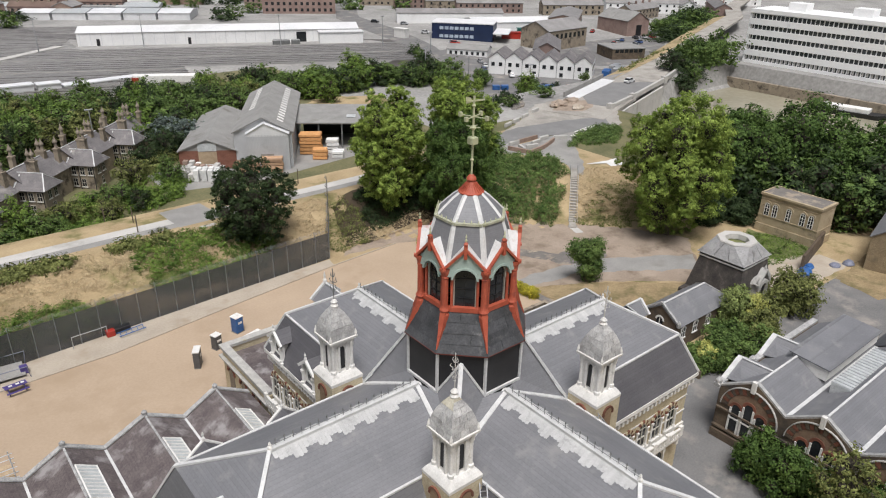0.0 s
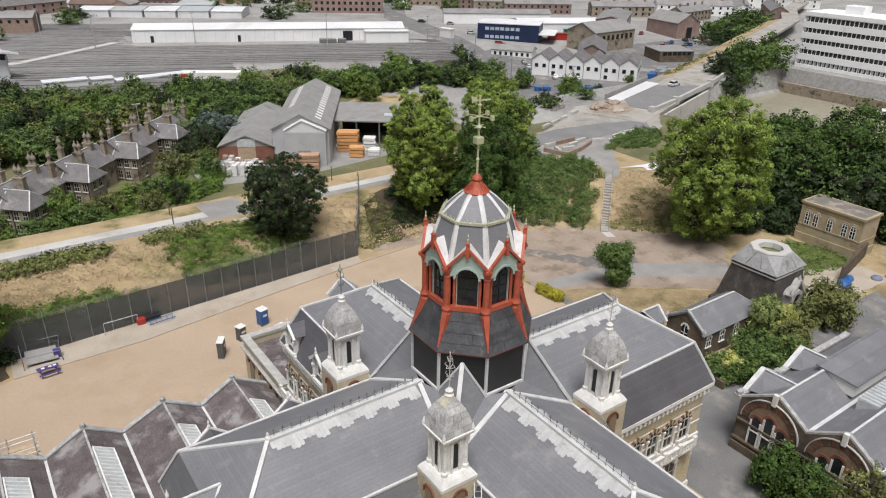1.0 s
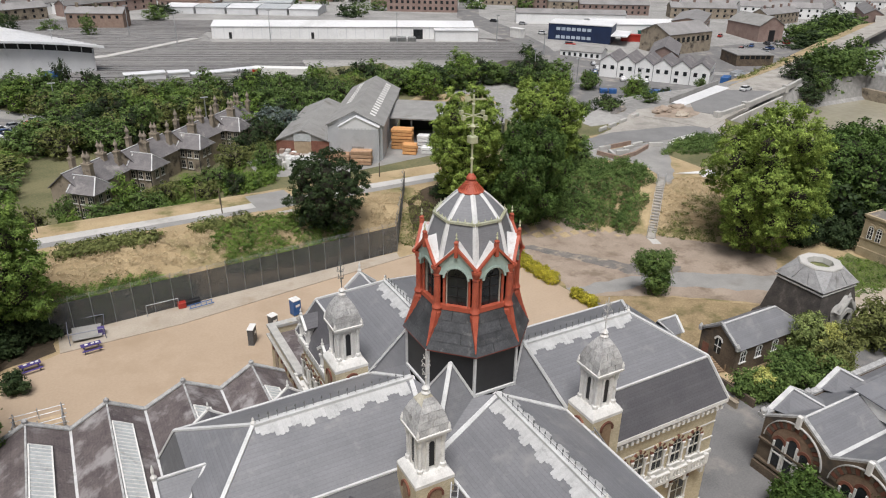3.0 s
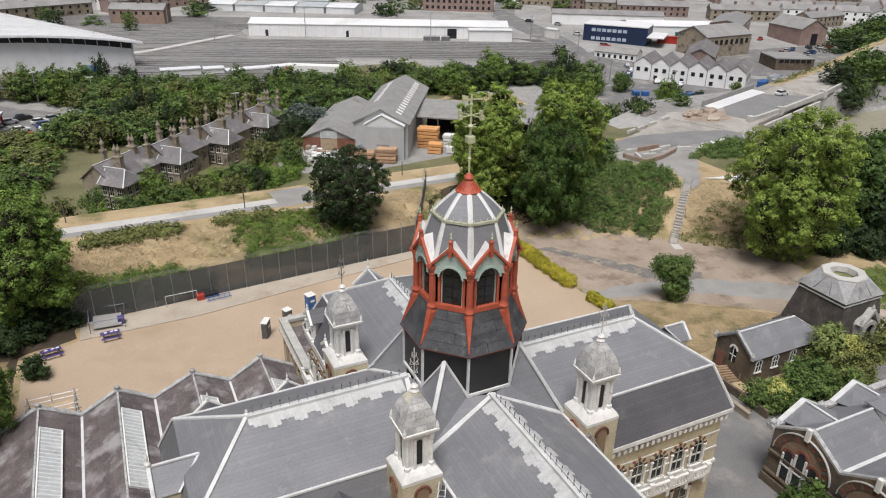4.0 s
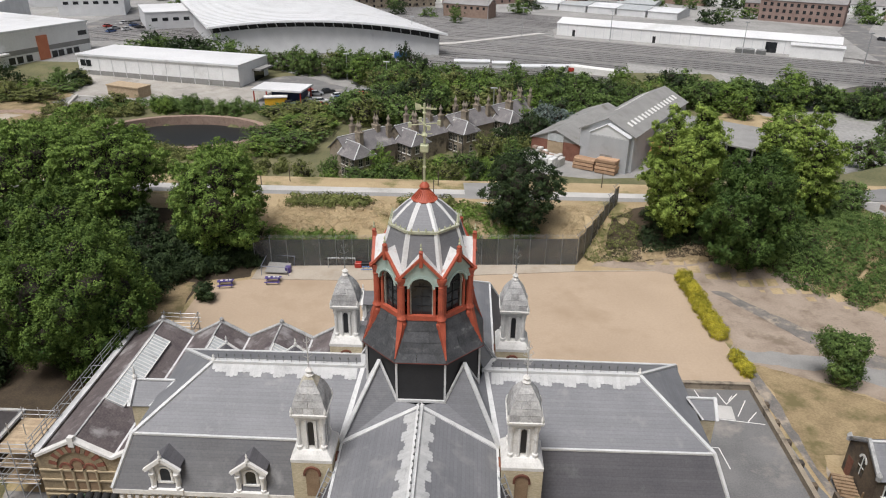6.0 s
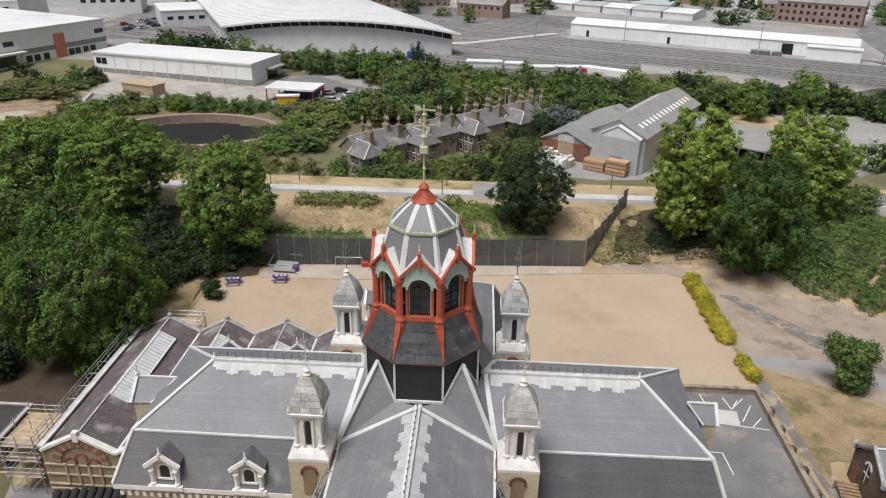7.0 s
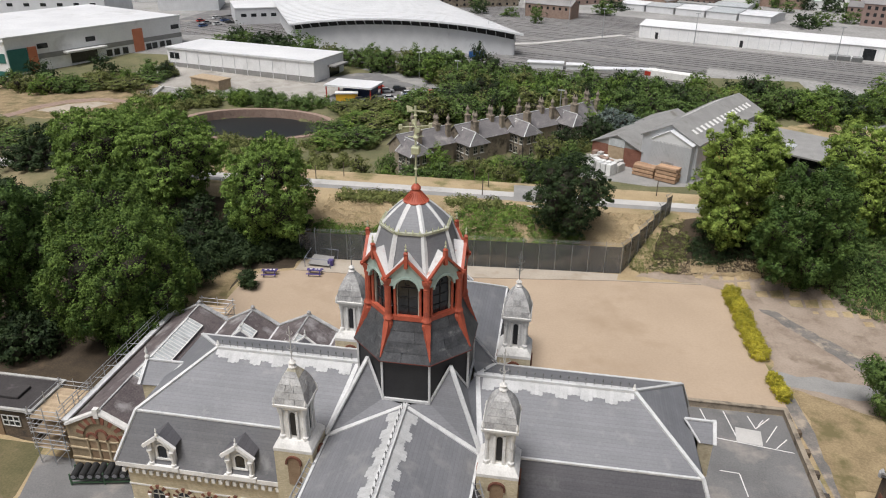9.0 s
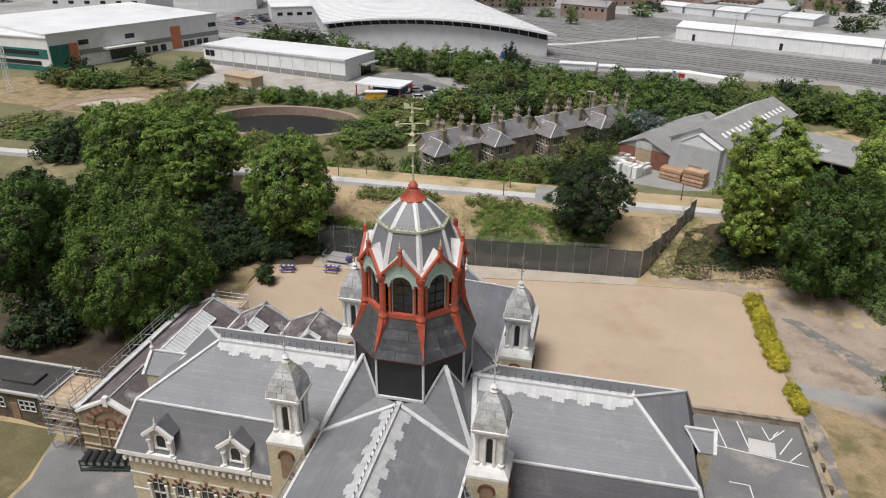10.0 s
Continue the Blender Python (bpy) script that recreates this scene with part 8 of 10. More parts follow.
for x, y, H, R in ((139, 191, 5, 2.6), (136, 184, 4.4, 2.4), (133.5, 177, 5, 2.6), (130.5, 170, 4.6, 2.4), (127.5, 163, 5, 2.6), (127.5, 140.5, 5.5, 2.6), (129.7, 141.5, 5.5, 2.8), (134, 124.5, 4.2, 3.4), (161, 124.5, 4.0, 1.6), (111, 155, 6, 4), (119, 150.5, 5.5, 3.6), (93.5, 101, 5.5, 2.2), (139, 118, 4, 2.6), (98, 96, 3, 2.0), (113, 98, 3.2, 2.2)):
    far_tree(x, y, H, R, int(rng.choice((0, 4, 2))), gz(x, y) - 0.2, rng.uniform(0, 360))
plant_far_trees()
for i, (x, y, H, R) in enumerate(((-50, 45, 5, 3.4), (-43.5, 47, 4.6, 3.2), (-56, 49, 6, 4), (-39.5, 50.5, 4, 2.8), (-47, 53, 6, 4), (-62, 47, 6, 4), (-40, 57.5, 5, 3.4), (-67, 42, 5, 3.6), (-32.5, 57.8, 3.4, 2.6), (-33.6, 49.6, 2.2, 2.2), (-31.0, 51.4, 2.0, 2.0), (-36.4, 47.2, 2.6, 2.4), (-40.5, 44.2, 2.8, 2.6), (-28.8, 51.4, 1.6, 1.5), (83.6, 27.4, 4.2, 3.2), (88.6, 27.8, 4.6, 3.4), (79.4, 26.6, 3.0, 2.4), (92, 23.6, 5.0, 3.2), (84.4, 23.6, 2.6, 2.0))):
    tree("dark_shrub", "low dark undergrowth at the wood's edge", x, y, gz(x, y), H, R, "dark", 340 + i, 3600, 0.44, 0.1, 14, trunk=0.15)
tree("dark_shrub", "low dark undergrowth at the wood's edge", -43.0, 38.0, 0, 4.5, 4.5, "dark", 320, 5000, 0.5, 0.1, 16, trunk=0.15)
tree("dark_shrub", "low dark undergrowth at the wood's edge", -52.0, 20.0, 0, 4.0, 4.0, "dark", 321, 4000, 0.5, 0.1, 16, trunk=0.15)

# ---- beyond the embankment ----
def frame_of(p0, p1, z=-2.0):
    """Local frame on a front edge: x along it, y away from the viewer's side, origin at p0."""
    d = Vector((p1[0] - p0[0], p1[1] - p0[1]))
    return Matrix.Translation((p0[0], p0[1], z)) @ Matrix.Rotation(math.atan2(d.y, d.x), 4, "Z"), d.length


def windows_row(owner, length, y, z0, z1, n, w, mat=None, lead=0.0, name="window"):
    """n panes along the front, each a piece of its own on one mesh."""
    first = None
    for i in range(n):
        x = lead + (length - 2 * lead) * (i + 0.5) / n
        if first is None:
            first = part(name, cube(-w / 2, w / 2, -0.05, 0.03, 0, z1 - z0), mat or M_GLASS, owner)
            first.matrix_basis = pose(x, y, z0)
        else:
            piece(first, pose(x, y, z0), owner)


def block(name, label, p0, p1, depth, h, wallmat, roofmat, pitch=0.0, ridge_along=True, z=None, rows=(), parapet=0.0, category="building", group=""):
    m, L = frame_of(p0, p1, gz((p0[0] + p1[0]) / 2, (p0[1] + p1[1]) / 2) if z is None else z)
    b = thing(name, label, category, m, group)
    bm = bmesh.new()
    box(bm, 0, L, 0, depth, -0.5, h)
    part("wall", bm, wallmat, b)
    if pitch:
        if ridge_along:
            for s in (0, 1):
                bm = bmesh.new()
                slab(bm, [(-0.3, depth / 2, h + pitch), (L + 0.3, depth / 2, h + pitch), (L + 0.3, -0.3 if s == 0 else depth + 0.3, h), (-0.3, -0.3 if s == 0 else depth + 0.3, h)], 0.2)
                part("roof", bm, roofmat, b)
            bm = bmesh.new()
            for x in (0.02, L - 0.02):
                poly(bm, [(x, 0, h), (x, depth, h), (x, depth / 2, h + pitch - 0.1)])
            split_parts("gable", bm, wallmat, b)
        else:
            for s in (0, 1):
                bm = bmesh.new()
                slab(bm, [(L / 2, -0.3, h + pitch), (L / 2, depth + 0.3, h + pitch), (-0.3 if s == 0 else L + 0.3, depth + 0.3, h), (-0.3 if s == 0 else L + 0.3, -0.3, h)], 0.2)
                part("roof", bm, roofmat, b)
            bm = bmesh.new()
            for y in (0.02, depth - 0.02):
                poly(bm, [(0, y, h), (L, y, h), (L / 2, y, h + pitch - 0.1)])
            split_parts("gable", bm, wallmat, b)
    else:
        part("roof", cube(-0.2, L + 0.2, -0.2, depth + 0.2, h, h + 0.35), roofmat, b)
        if parapet:
            bm = bmesh.new()
            box(bm, -0.25, L + 0.25, -0.3, 0.1, h - 0.3, h + parapet)
            box(bm, -0.25, L + 0.25, depth - 0.1, depth + 0.3, h - 0.3, h + parapet)
            part("parapet", bm, wallmat, b)
    for z0, z1, n, w, lead in rows:
        windows_row(b, L, 0.0, z0, z1, n, w, lead=lead)
    return b, L


# cottages with tall chimneys
def cottage(x, y, rot):
    """Main range along y with a gabled wing reaching out along x."""
    c = thing("cottage", "stone-built two-storey cottage with slate roofs and tall ornate chimneys", "house", pose(x, y, -2.0, 0, 0, rot), "row of cottages")
    part("wall", cube(-4.4, 2.2, -1.4, 11.0, -0.5, 5.0), M_COTTAGE, c)
    part("wing_wall", cube(2.2, 5.5, -2.4, 2.6, -0.5, 5.0), M_COTTAGE, c)
    part("porch_wall", cube(0.2, 2.2, -2.1, -1.4, -0.5, 4.4), M_COTTAGE, c)
    for s in (0, 1):
        e = -4.8 if s == 0 else 2.6
        bm = slab(bmesh.new(), [(-1.1, -1.7, 7.9), (-1.1, 11.3, 7.9), (e, 11.3, 4.9), (e, -1.7, 4.9)], 0.15)
        r = part("roof", bm, M_SLATE_OLD, c, "grey slate roof")
        if s == 0:
            for yy, f in ((2.6, 0.3), (4.4, 0.5), (8.2, 0.35)):
                za, zb = 7.95 - 3.0 * f, 7.95 - 3.0 * (f + 0.22)
                xa, xb = -1.1 - 3.7 * f, -1.1 - 3.7 * (f + 0.22)
                part("rooflight", slab(bmesh.new(), [(xa, yy, za), (xa, yy + 0.65, za), (xb, yy + 0.65, zb), (xb, yy, zb)], 0.08), M_WHITE, r)
        e = -2.8 if s == 0 else 3.0
        part("wing_roof", slab(bmesh.new(), [(-0.6, 0.1, 7.3), (4.3, 0.1, 7.3), (5.9, e, 4.9), (1.8 if s else 0.0, e, 4.9)], 0.15), M_SLATE_OLD, c)
    part("wing_hip", slab(bmesh.new(), [(4.3, 0.1, 7.3), (5.9, 3.0, 4.9), (5.9, -2.8, 4.9)], 0.15), M_SLATE_OLD, c)
    for pts in ([(-4.4, -1.41, 4.9), (2.2, -1.41, 4.9), (-1.1, -1.41, 7.7)], [(-4.4, 11.01, 4.9), (2.2, 11.01, 4.9), (-1.1, 11.01, 7.7)]):
        bm = bmesh.new()
        poly(bm, pts)
        part("gable", bm, M_COTTAGE, c)
    for p, q in (((-1.1, -1.7, 7.95), (-1.1, 11.3, 7.95)), ((-0.6, 0.1, 7.35), (4.3, 0.1, 7.35)), ((4.3, 0.1, 7.32), (5.9, -2.8, 4.95)), ((4.3, 0.1, 7.32), (5.9, 3.0, 4.95)), ((0.1, -2.7, 5.02), (0.2, -0.2, 7.1))):
        part("ridge", beam(bmesh.new(), p, q, 0.2, 0.12), M_LEAD, c, "pale lead ridge")
    for xx, yy, n in ((1.0, 2.4, 2), (-1.1, 8.6, 2), (-4.2, 4.5, 1), (0.9, 10.4, 1)):
        w = 0.42 * n
        bm = bmesh.new()
        box(bm, xx - w, xx + w, yy - 0.48, yy + 0.48, 4.5, 8.7)
        box(bm, xx - w - 0.1, xx + w + 0.1, yy - 0.58, yy + 0.58, 8.5, 8.8)
        ch = part("chimney", bm, M_COTTAGE, c, "tall brick chimney stack")
        for dx in ((-0.4, 0.4) if n == 2 else (0.0,)):
            bm = lathe(bmesh.new(), xx + dx, yy, ((0.36, 8.8), (0.36, 9.0), (0.27, 9.1), (0.27, 9.7), (0.42, 9.85), (0.42, 10.1), (0.16, 10.6), (0.1, 10.9), (0.02, 11.1)), 8)
            part("chimney_pot", bm, M_TERRA, ch)
    first = None
    places = [(pose(3.0, -2.4, z)) for z in (0.6, 3.0)] + [pose(4.6, -2.4, 3.0)] + [pose(5.5, yy, z, 0, 0, 90) for yy, z in ((-0.9, 3.1), (0.9, 3.1), (0.0, 0.7))]
    places += [pose(-4.4, yy, z, 0, 0, -90) for yy in (0.4, 2.6, 7.0, 9.2) for z in (0.6, 3.0)] + [pose(1.1, -2.1, z) for z in (0.6, 2.9)]
    for m in places:
        w = part("window", cube(-0.45, 0.45, -0.04, 0.03, 0, 1.5), M_GLASS, c)
        w.matrix_basis = m
        bm = bmesh.new()
        for q in (-0.45, 0, 0.45):
            box(bm, q - 0.035, q + 0.035, -0.08, 0, 0, 1.5)
        for q in (0, 0.75, 1.5):
            box(bm, -0.5, 0.5, -0.09, 0, q - 0.04, q + 0.04)
        part("window_frame", bm, M_SASH, w)
        part("window_sill", cube(-0.6, 0.6, -0.16, 0, -0.2, -0.06), M_STONE, w)
    for xx, yy in ((2.3, -2.48), (5.3, -2.48)):
        part("downpipe", cube(xx - 0.06, xx + 0.06, yy - 0.06, yy + 0.06, 0, 4.9), M_PANEL, c)
    return c


for x, y in ((-22.4, 98.2), (-11.6, 107.8), (-0.7, 117.5), (10.0, 127.6)):
    cottage(x, y, -44)

# timber merchant's warehouse
wh = thing("timber_warehouse", "grey sheet-clad warehouse with a pitched fibre-cement roof", "warehouse", pose(25.9, 101.0, 0.6, 0, 0, -31))
part("wall", cube(0, 11.5, 0, 35.4, -0.3, 7.6), M_CORR, wh)
for s in (0, 1):
    bm = bmesh.new()
    slab(bm, [(5.75, -0.4, 10.6), (5.75, 35.8, 10.6), (-0.4 if s == 0 else 11.9, 35.8, 7.5), (-0.4 if s == 0 else 11.9, -0.4, 7.5)], 0.2)
    r = part("roof", bm, M_SHEET, wh)
    for i in range(15):
        y = 3 + i * 2.1
        f = lambda x: 10.6 - 3.1 * abs(x - 5.75) / 6.15
        xa, xb = (1.8, 3.0) if s == 0 else (8.5, 9.7)
        bm = bmesh.new()
        slab(bm, [(xa, y, f(xa) + 0.05), (xb, y, f(xb) + 0.05), (xb, y + 1.0, f(xb) + 0.05), (xa, y + 1.0, f(xa) + 0.05)], 0.04)
        if s == 1 or i > 4:
            part("rooflight", bm, M_WHITE, r)
        else:
            bm.free()
bm = bmesh.new()
poly(bm, [(0, 0.01, 7.6), (11.5, 0.01, 7.6), (5.75, 0.01, 10.4)])
box(bm, 2.6, 10.9, -1.6, 0.0, 0, 7.4)
for i in range(28):
    box(bm, 2.7 + i * 0.29, 2.8 + i * 0.29, -1.66, -1.59, 0, 7.3)
part("front_cladding", bm, M_CORR, wh, "grey corrugated front")
bm = bmesh.new()
poly(bm, [(2.6, -1.62, 7.0), (10.9, -1.62, 7.0), (10.9, -1.62, 7.4), (6.2, -1.62, 9.6), (2.6, -1.62, 7.4)])
slab(bm, [(6.2, -1.8, 9.7), (6.2, 0.4, 9.7), (2.4, 0.4, 7.5), (2.4, -1.8, 7.5)], 0.1)
slab(bm, [(6.2, -1.8, 9.7), (6.2, 0.4, 9.7), (11.1, 0.4, 7.5), (11.1, -1.8, 7.5)], 0.1)
part("gable_panel", bm, M_SHEETWALL, wh, "white sheet-clad gable front")
part("door", cube(5.2, 7.8, -1.68, -1.6, 0, 3.4), M_SHEET, wh)
lw = thing("brick_warehouse", "red brick shed with a grey curved-edge roof", "warehouse", pose(16.4, 106.6, 0.6, 0, 0, -31))
part("wall", cube(0, 11.2, 0, 29, -0.3, 3.9), M_REDBRICK, lw)
for s in (0, 1):
    bm = bmesh.new()
    slab(bm, [(5.6, -0.3, 6.3), (5.6, 29.3, 6.3), (-0.3 if s == 0 else 11.5, 29.3, 3.9), (-0.3 if s == 0 else 11.5, -0.3, 3.9)], 0.2)
    part("roof", bm, M_SHEET, lw)
bm = bmesh.new()
poly(bm, [(0, -0.01, 3.9), (11.2, -0.01, 3.9), (5.6, -0.01, 6.2)])
part("gable", bm, M_SHEET, lw)
part("door", cube(3.8, 7.4, -0.1, 0.0, 0, 3.7), M_PLY, lw, "pale boarded loading door")
part("fascia_panel", cube(3.8, 7.4, -0.14, 0.0, 3.8, 5.4), M_ROOFGLASS, lw)
opn = thing("open_timber_shed", "open-fronted storage shed with a dark flat sheet roof", "shed", pose(42.6, 106.6, 0.6, 0, 0, -36))
part("roof", slab(bmesh.new(), [(-0.5, -0.5, 5.9), (26, -0.5, 5.9), (26, 13, 6.9), (-0.5, 13, 6.9)], 0.3), M_SHEET, opn)
part("back_wall", cube(0, 25.5, 12.5, 12.9, 0, 6.4), M_PANEL, opn)
bm = bmesh.new()
for i in range(6):
    box(bm, i * 5.1 - 0.15, i * 5.1 + 0.15, -0.2, 0.1, 0, 5.7)
part("post_row", bm, M_IRON, opn)
part("side_wall", cube(25.2, 25.6, 0, 12.5, 0, 6.2), M_PANEL, opn)
part("roof_patch", slab(bmesh.new(), [(11, 3, 6.3), (13, 3, 6.3), (13, 5, 6.45), (11, 5, 6.45)], 0.05), M_ROOFGLASS, opn)


def stack(x, y, rot, layers, w, d, mat, label, name="timber_stack"):
    s = thing(name, label, "timber", pose(x, y, gz(x, y) + 0.02, 0, 0, rot), "timber stacks")
    first = None
    for l in range(layers):
        for k in range(3):
            bm = None
            z = 0.15 + l * 0.75
            yy = -d / 2 + (k + 0.5) * d / 3
            if first is None:
                first = part("timber_pack", soften(cube(-w / 2, w / 2, -d / 6 + 0.04, d / 6 - 0.04, 0, 0.58), 0.03), mat, s)
                first.matrix_basis = pose(0, yy, z)
            else:
                piece(first, pose((l * 0.13 + k * 0.07) % 0.3 - 0.15, yy, z))
    return s


stack(26.8, 97.4, -29, 3, 4.4, 2.6, M_PALETIMBER, "stacked bundles of pale brown timber")
stack(30.8, 94.8, -29, 4, 4.2, 2.6, M_PALETIMBER, "stacked bundles of pale brown timber")
stack(43.4, 101.4, -35, 6, 4.6, 3.0, M_TIMBER, "tall stack of orange timber under the shed")
stack(43.0, 96.8, -35, 3, 3.0, 2.4, M_TIMBER, "low stack of orange timber")
stack(47.6, 99.4, -35, 4, 2.6, 2.4, M_BAG, "white wrapped pallets in the yard", "wrapped_pallets")
stack(46.6, 95.6, -35, 2, 2.4, 2.4, M_BAG, "white wrapped pallets in the yard", "wrapped_pallets")
rng = np.random.default_rng(9)
bag = None
for i in range(34):
    u, v = (i % 7) * 1.25 + rng.uniform(-0.15, 0.15), (i // 7) * 1.5 + rng.uniform(-0.2, 0.2)
    x, y = 13.6 + 0.81 * u + 0.58 * v, 100.4 - 0.59 * u + 0.81 * v
    if bag is None:
        bag = whole("wrapped_pallet", soften(cube(-0.5, 0.5, -0.6, 0.6, 0.0, 1.0), 0.12, 2), M_BAG, "white wrapped pallet of building supplies on the ground", "pallet", group="wrapped pallets", m=pose(x, y, gz(x, y) + 0.03, 0, 0, -36))
        grey = whole("wrapped_pallet", soften(cube(-0.5, 0.5, -0.6, 0.6, 0.0, 1.0), 0.05, 1), M_PIER, "pallet of pinkish bricks on the ground", "pallet", group="wrapped pallets", m=pose(x - 1.2, y + 1.5, gz(x, y) + 0.03, 0, 0, -36))
        dull = whole("wrapped_pallet", soften(cube(-0.5, 0.5, -0.6, 0.6, 0.0, 1.0), 0.05, 1), M_CONCRETE, "pallet of grey blocks on the ground", "pallet", group="wrapped pallets", m=pose(x - 1.6, y + 0.2, gz(x, y) + 0.03, 0, 0, -36))
    else:
        src = bag if (i % 7 > 2 and i < 14) else (bag, grey, dull, dull)[int(rng.integers(4))]
        h = 2.3 if (i % 7 > 2 and i < 14) else rng.uniform(1.0, 2.2)
        copy_thing(src, pose(x, y, gz(x, y) + 0.03, 0, 0, -36 + rng.uniform(-6, 6)) @ Matrix.Diagonal((1, 1, h, 1)))
ground_patch("timber_yard", [(10, 95), (27, 91), (56, 95), (64, 108), (44, 117), (10, 108)], M_PATHGREY, "grey concrete storage yard", 0.03, category="yard")

ground_patch("dry_field", [(58, 130), (74, 124), (90, 130), (94, 150), (76, 156), (62, 148)], M_DRY, "dry tan field behind the open shed", 0.06, category="field", ragged=0.9)

# pond and its wall
bm = bmesh.new()
lathe(bm, 0, 0, ((1, 0), (1.0, 0.01)), 40)
pond = whole("pond", bm, M_POND, "still dark round pond", "pond", "structure", m=pose(-68.5, 127, -4.2) @ Matrix.Diagonal((20.0, 13.9, 1, 1)))
bm = bmesh.new()
lathe(bm, 0, 0, ((1.0, 0), (1.0, 2.7), (1.1, 2.7), (1.12, 0)), 40, cap=False)
whole("pond_wall", bm, M_PIER, "bare earth bank round the pond", "wall", "structure", m=pose(-68.5, 127, -4.6) @ Matrix.Diagonal((19.5, 13.5, 1, 1)))
ground_patch("waste_ground", [(-178, 128), (-98, 116), (-94, 138), (-86, 149), (-110, 158), (-132, 174), (-160, 162), (-180, 150)], M_LAWN, "dry rough waste ground", 0.04, category="ground")
ground_patch("works_yard", [(-112, 160), (-90, 158), (-76, 151), (-60, 150), (-56, 178), (-68, 174), (-128, 189), (-132, 176)], M_APRON, "grey works yard", 0.06, category="yard")
ground_patch("works_tarmac", [(-114, 158.5), (-86, 160.5), (-74, 152), (-85.5, 150), (-109, 147.5), (-116, 152)], M_PATHGREY, "grey tarmac yard above the pond", 0.1, category="yard")
ground_patch("sand_track", [(-137, 120), (-135, 132), (-130, 140), (-121, 143.6), (-108.6, 141.4), (-100, 135.6), (-101, 133.4), (-109, 138.6), (-120, 140.4), (-128, 136.4), (-132, 129), (-134, 119.5)], M_PIER, "reddish earth track round the yard", 0.09, category="path", ragged=0.4)
ground_patch("sand_patch", [(-131.5, 127), (-127.5, 135), (-121, 139), (-116, 138), (-122, 126)], M_TRACK, "pale bare sandy ground", 0.08, category="ground", ragged=0.6)
bm = bmesh.new()
for (a, b2), (c, d) in zip(((-113.5, 158.8), (-92, 154.8), (-85.5, 156.2), (-79, 160)), ((-92, 154.8), (-85.5, 156.2), (-79, 160))):
    beam(bm, (a, b2, gz(a, b2) + 0.3), (c, d, gz(c, d) + 0.3), 0.6, 0.6)
whole("yard_kerb", bm, M_CONCRETE, "pale concrete kerb round the tarmac yard", "kerb", "structure")
block("site_box", "low plywood box on the works yard", (-104, 161.5), (-93, 157.5), 5, 2.9, M_PLY, M_PLY)
for i, (x, y, H, R) in enumerate(((-157, 150, 4.5, 4), (-150, 147, 4, 4), (-143, 145, 4.2, 4), (-136, 149, 4.4, 4), (-130, 155, 4.4, 4), (-126, 161, 3.6, 3.4), (-122, 168, 3.8, 3.2), (-118, 173, 3.6, 3), (-99, 136.5, 3.6, 3), (-95, 140.5, 3.8, 3), (-87, 141, 2.6, 2.6), (-80, 144, 3.2, 2.8), (-74, 147.6, 3.6, 3))):
    tree("works_bush", "rounded green bush along the works yard", x, y, gz(x, y) - 0.3, H, R, ("mid", "olive", "fresh")[i % 3], 400 + i, 2200, 0.46, 0.2, 12, trunk=0.15)

ground_patch("car_park", [(-60, 148), (-30, 150), (-24, 170), (-40, 190), (-58, 188), (-72, 176)], M_ASPHALT, "grey tarmac car park", 0.05, category="car park")
ground_patch("back_road", [(-62, 196), (-54, 198), (-22, 172), (-26, 168), (-46, 184)], M_PATHGREY, "grey service road", 0.08, category="road")


def car(x, y, rot, mat, label, z=-1.94):
    c = thing("car", label, "car", pose(x, y, z, 0, 0, rot), "parked cars")
    bm = bmesh.new()
    rings = []
    for xx, zb, zt, w in ((-2.1, 0.35, 0.8, 0.78), (-1.7, 0.25, 0.95, 0.86), (0.9, 0.25, 0.95, 0.88), (1.9, 0.3, 0.82, 0.84), (2.15, 0.4, 0.65, 0.74)):
        rings.append([bm.verts.new(p) for p in ((xx, -w, zb), (xx, w, zb), (xx, w, zt), (xx, -w, zt))])
    for a, b in zip(rings, rings[1:]):
        for i in range(4):
            bm.faces.new((a[i], a[(i + 1) % 4], b[(i + 1) % 4], b[i]))
    bm.faces.new(rings[0][::-1]), bm.faces.new(rings[-1])
    part("body", bm, mat, c)
    bm = bmesh.new()
    lo = [bm.verts.new(p) for p in ((-1.75, -0.8, 0.93), (1.0, -0.82, 0.93), (1.0, 0.82, 0.93), (-1.75, 0.8, 0.93))]
    hi = [bm.verts.new(p) for p in ((-1.35, -0.62, 1.42), (0.25, -0.62, 1.45), (0.25, 0.62, 1.45), (-1.35, 0.62, 1.42))]
    bm.faces.new(hi)
    for i in range(4):
        bm.faces.new((lo[i], lo[(i + 1) % 4], hi[(i + 1) % 4], hi[i]))
    part("window_band", bm, M_GLASS, c)
    part("roof_panel", cube(-1.32, 0.22, -0.6, 0.6, 1.44, 1.48), mat, c)
    for xx in (-1.3, 1.35):
        for s in (-1, 1):
            bm = pipe(bmesh.new(), (xx, s * 0.72, 0.32), (xx, s * 0.9, 0.32), 0.32, 10)
            part("wheel", bm, M_TYRE, c)
    return c


CARS = [car(-40, 158, 20, M_CAR[0], "white car parked on tarmac"), car(-44, 160, 20, M_CAR[1], "silver car parked on tarmac"), car(-48, 154, 20, M_CAR[2], "black car parked on tarmac"), car(-39, 153, 15, M_CAR[3], "red car parked on tarmac"), car(-35, 161, 25, M_CAR[4], "dark blue car parked on tarmac")]
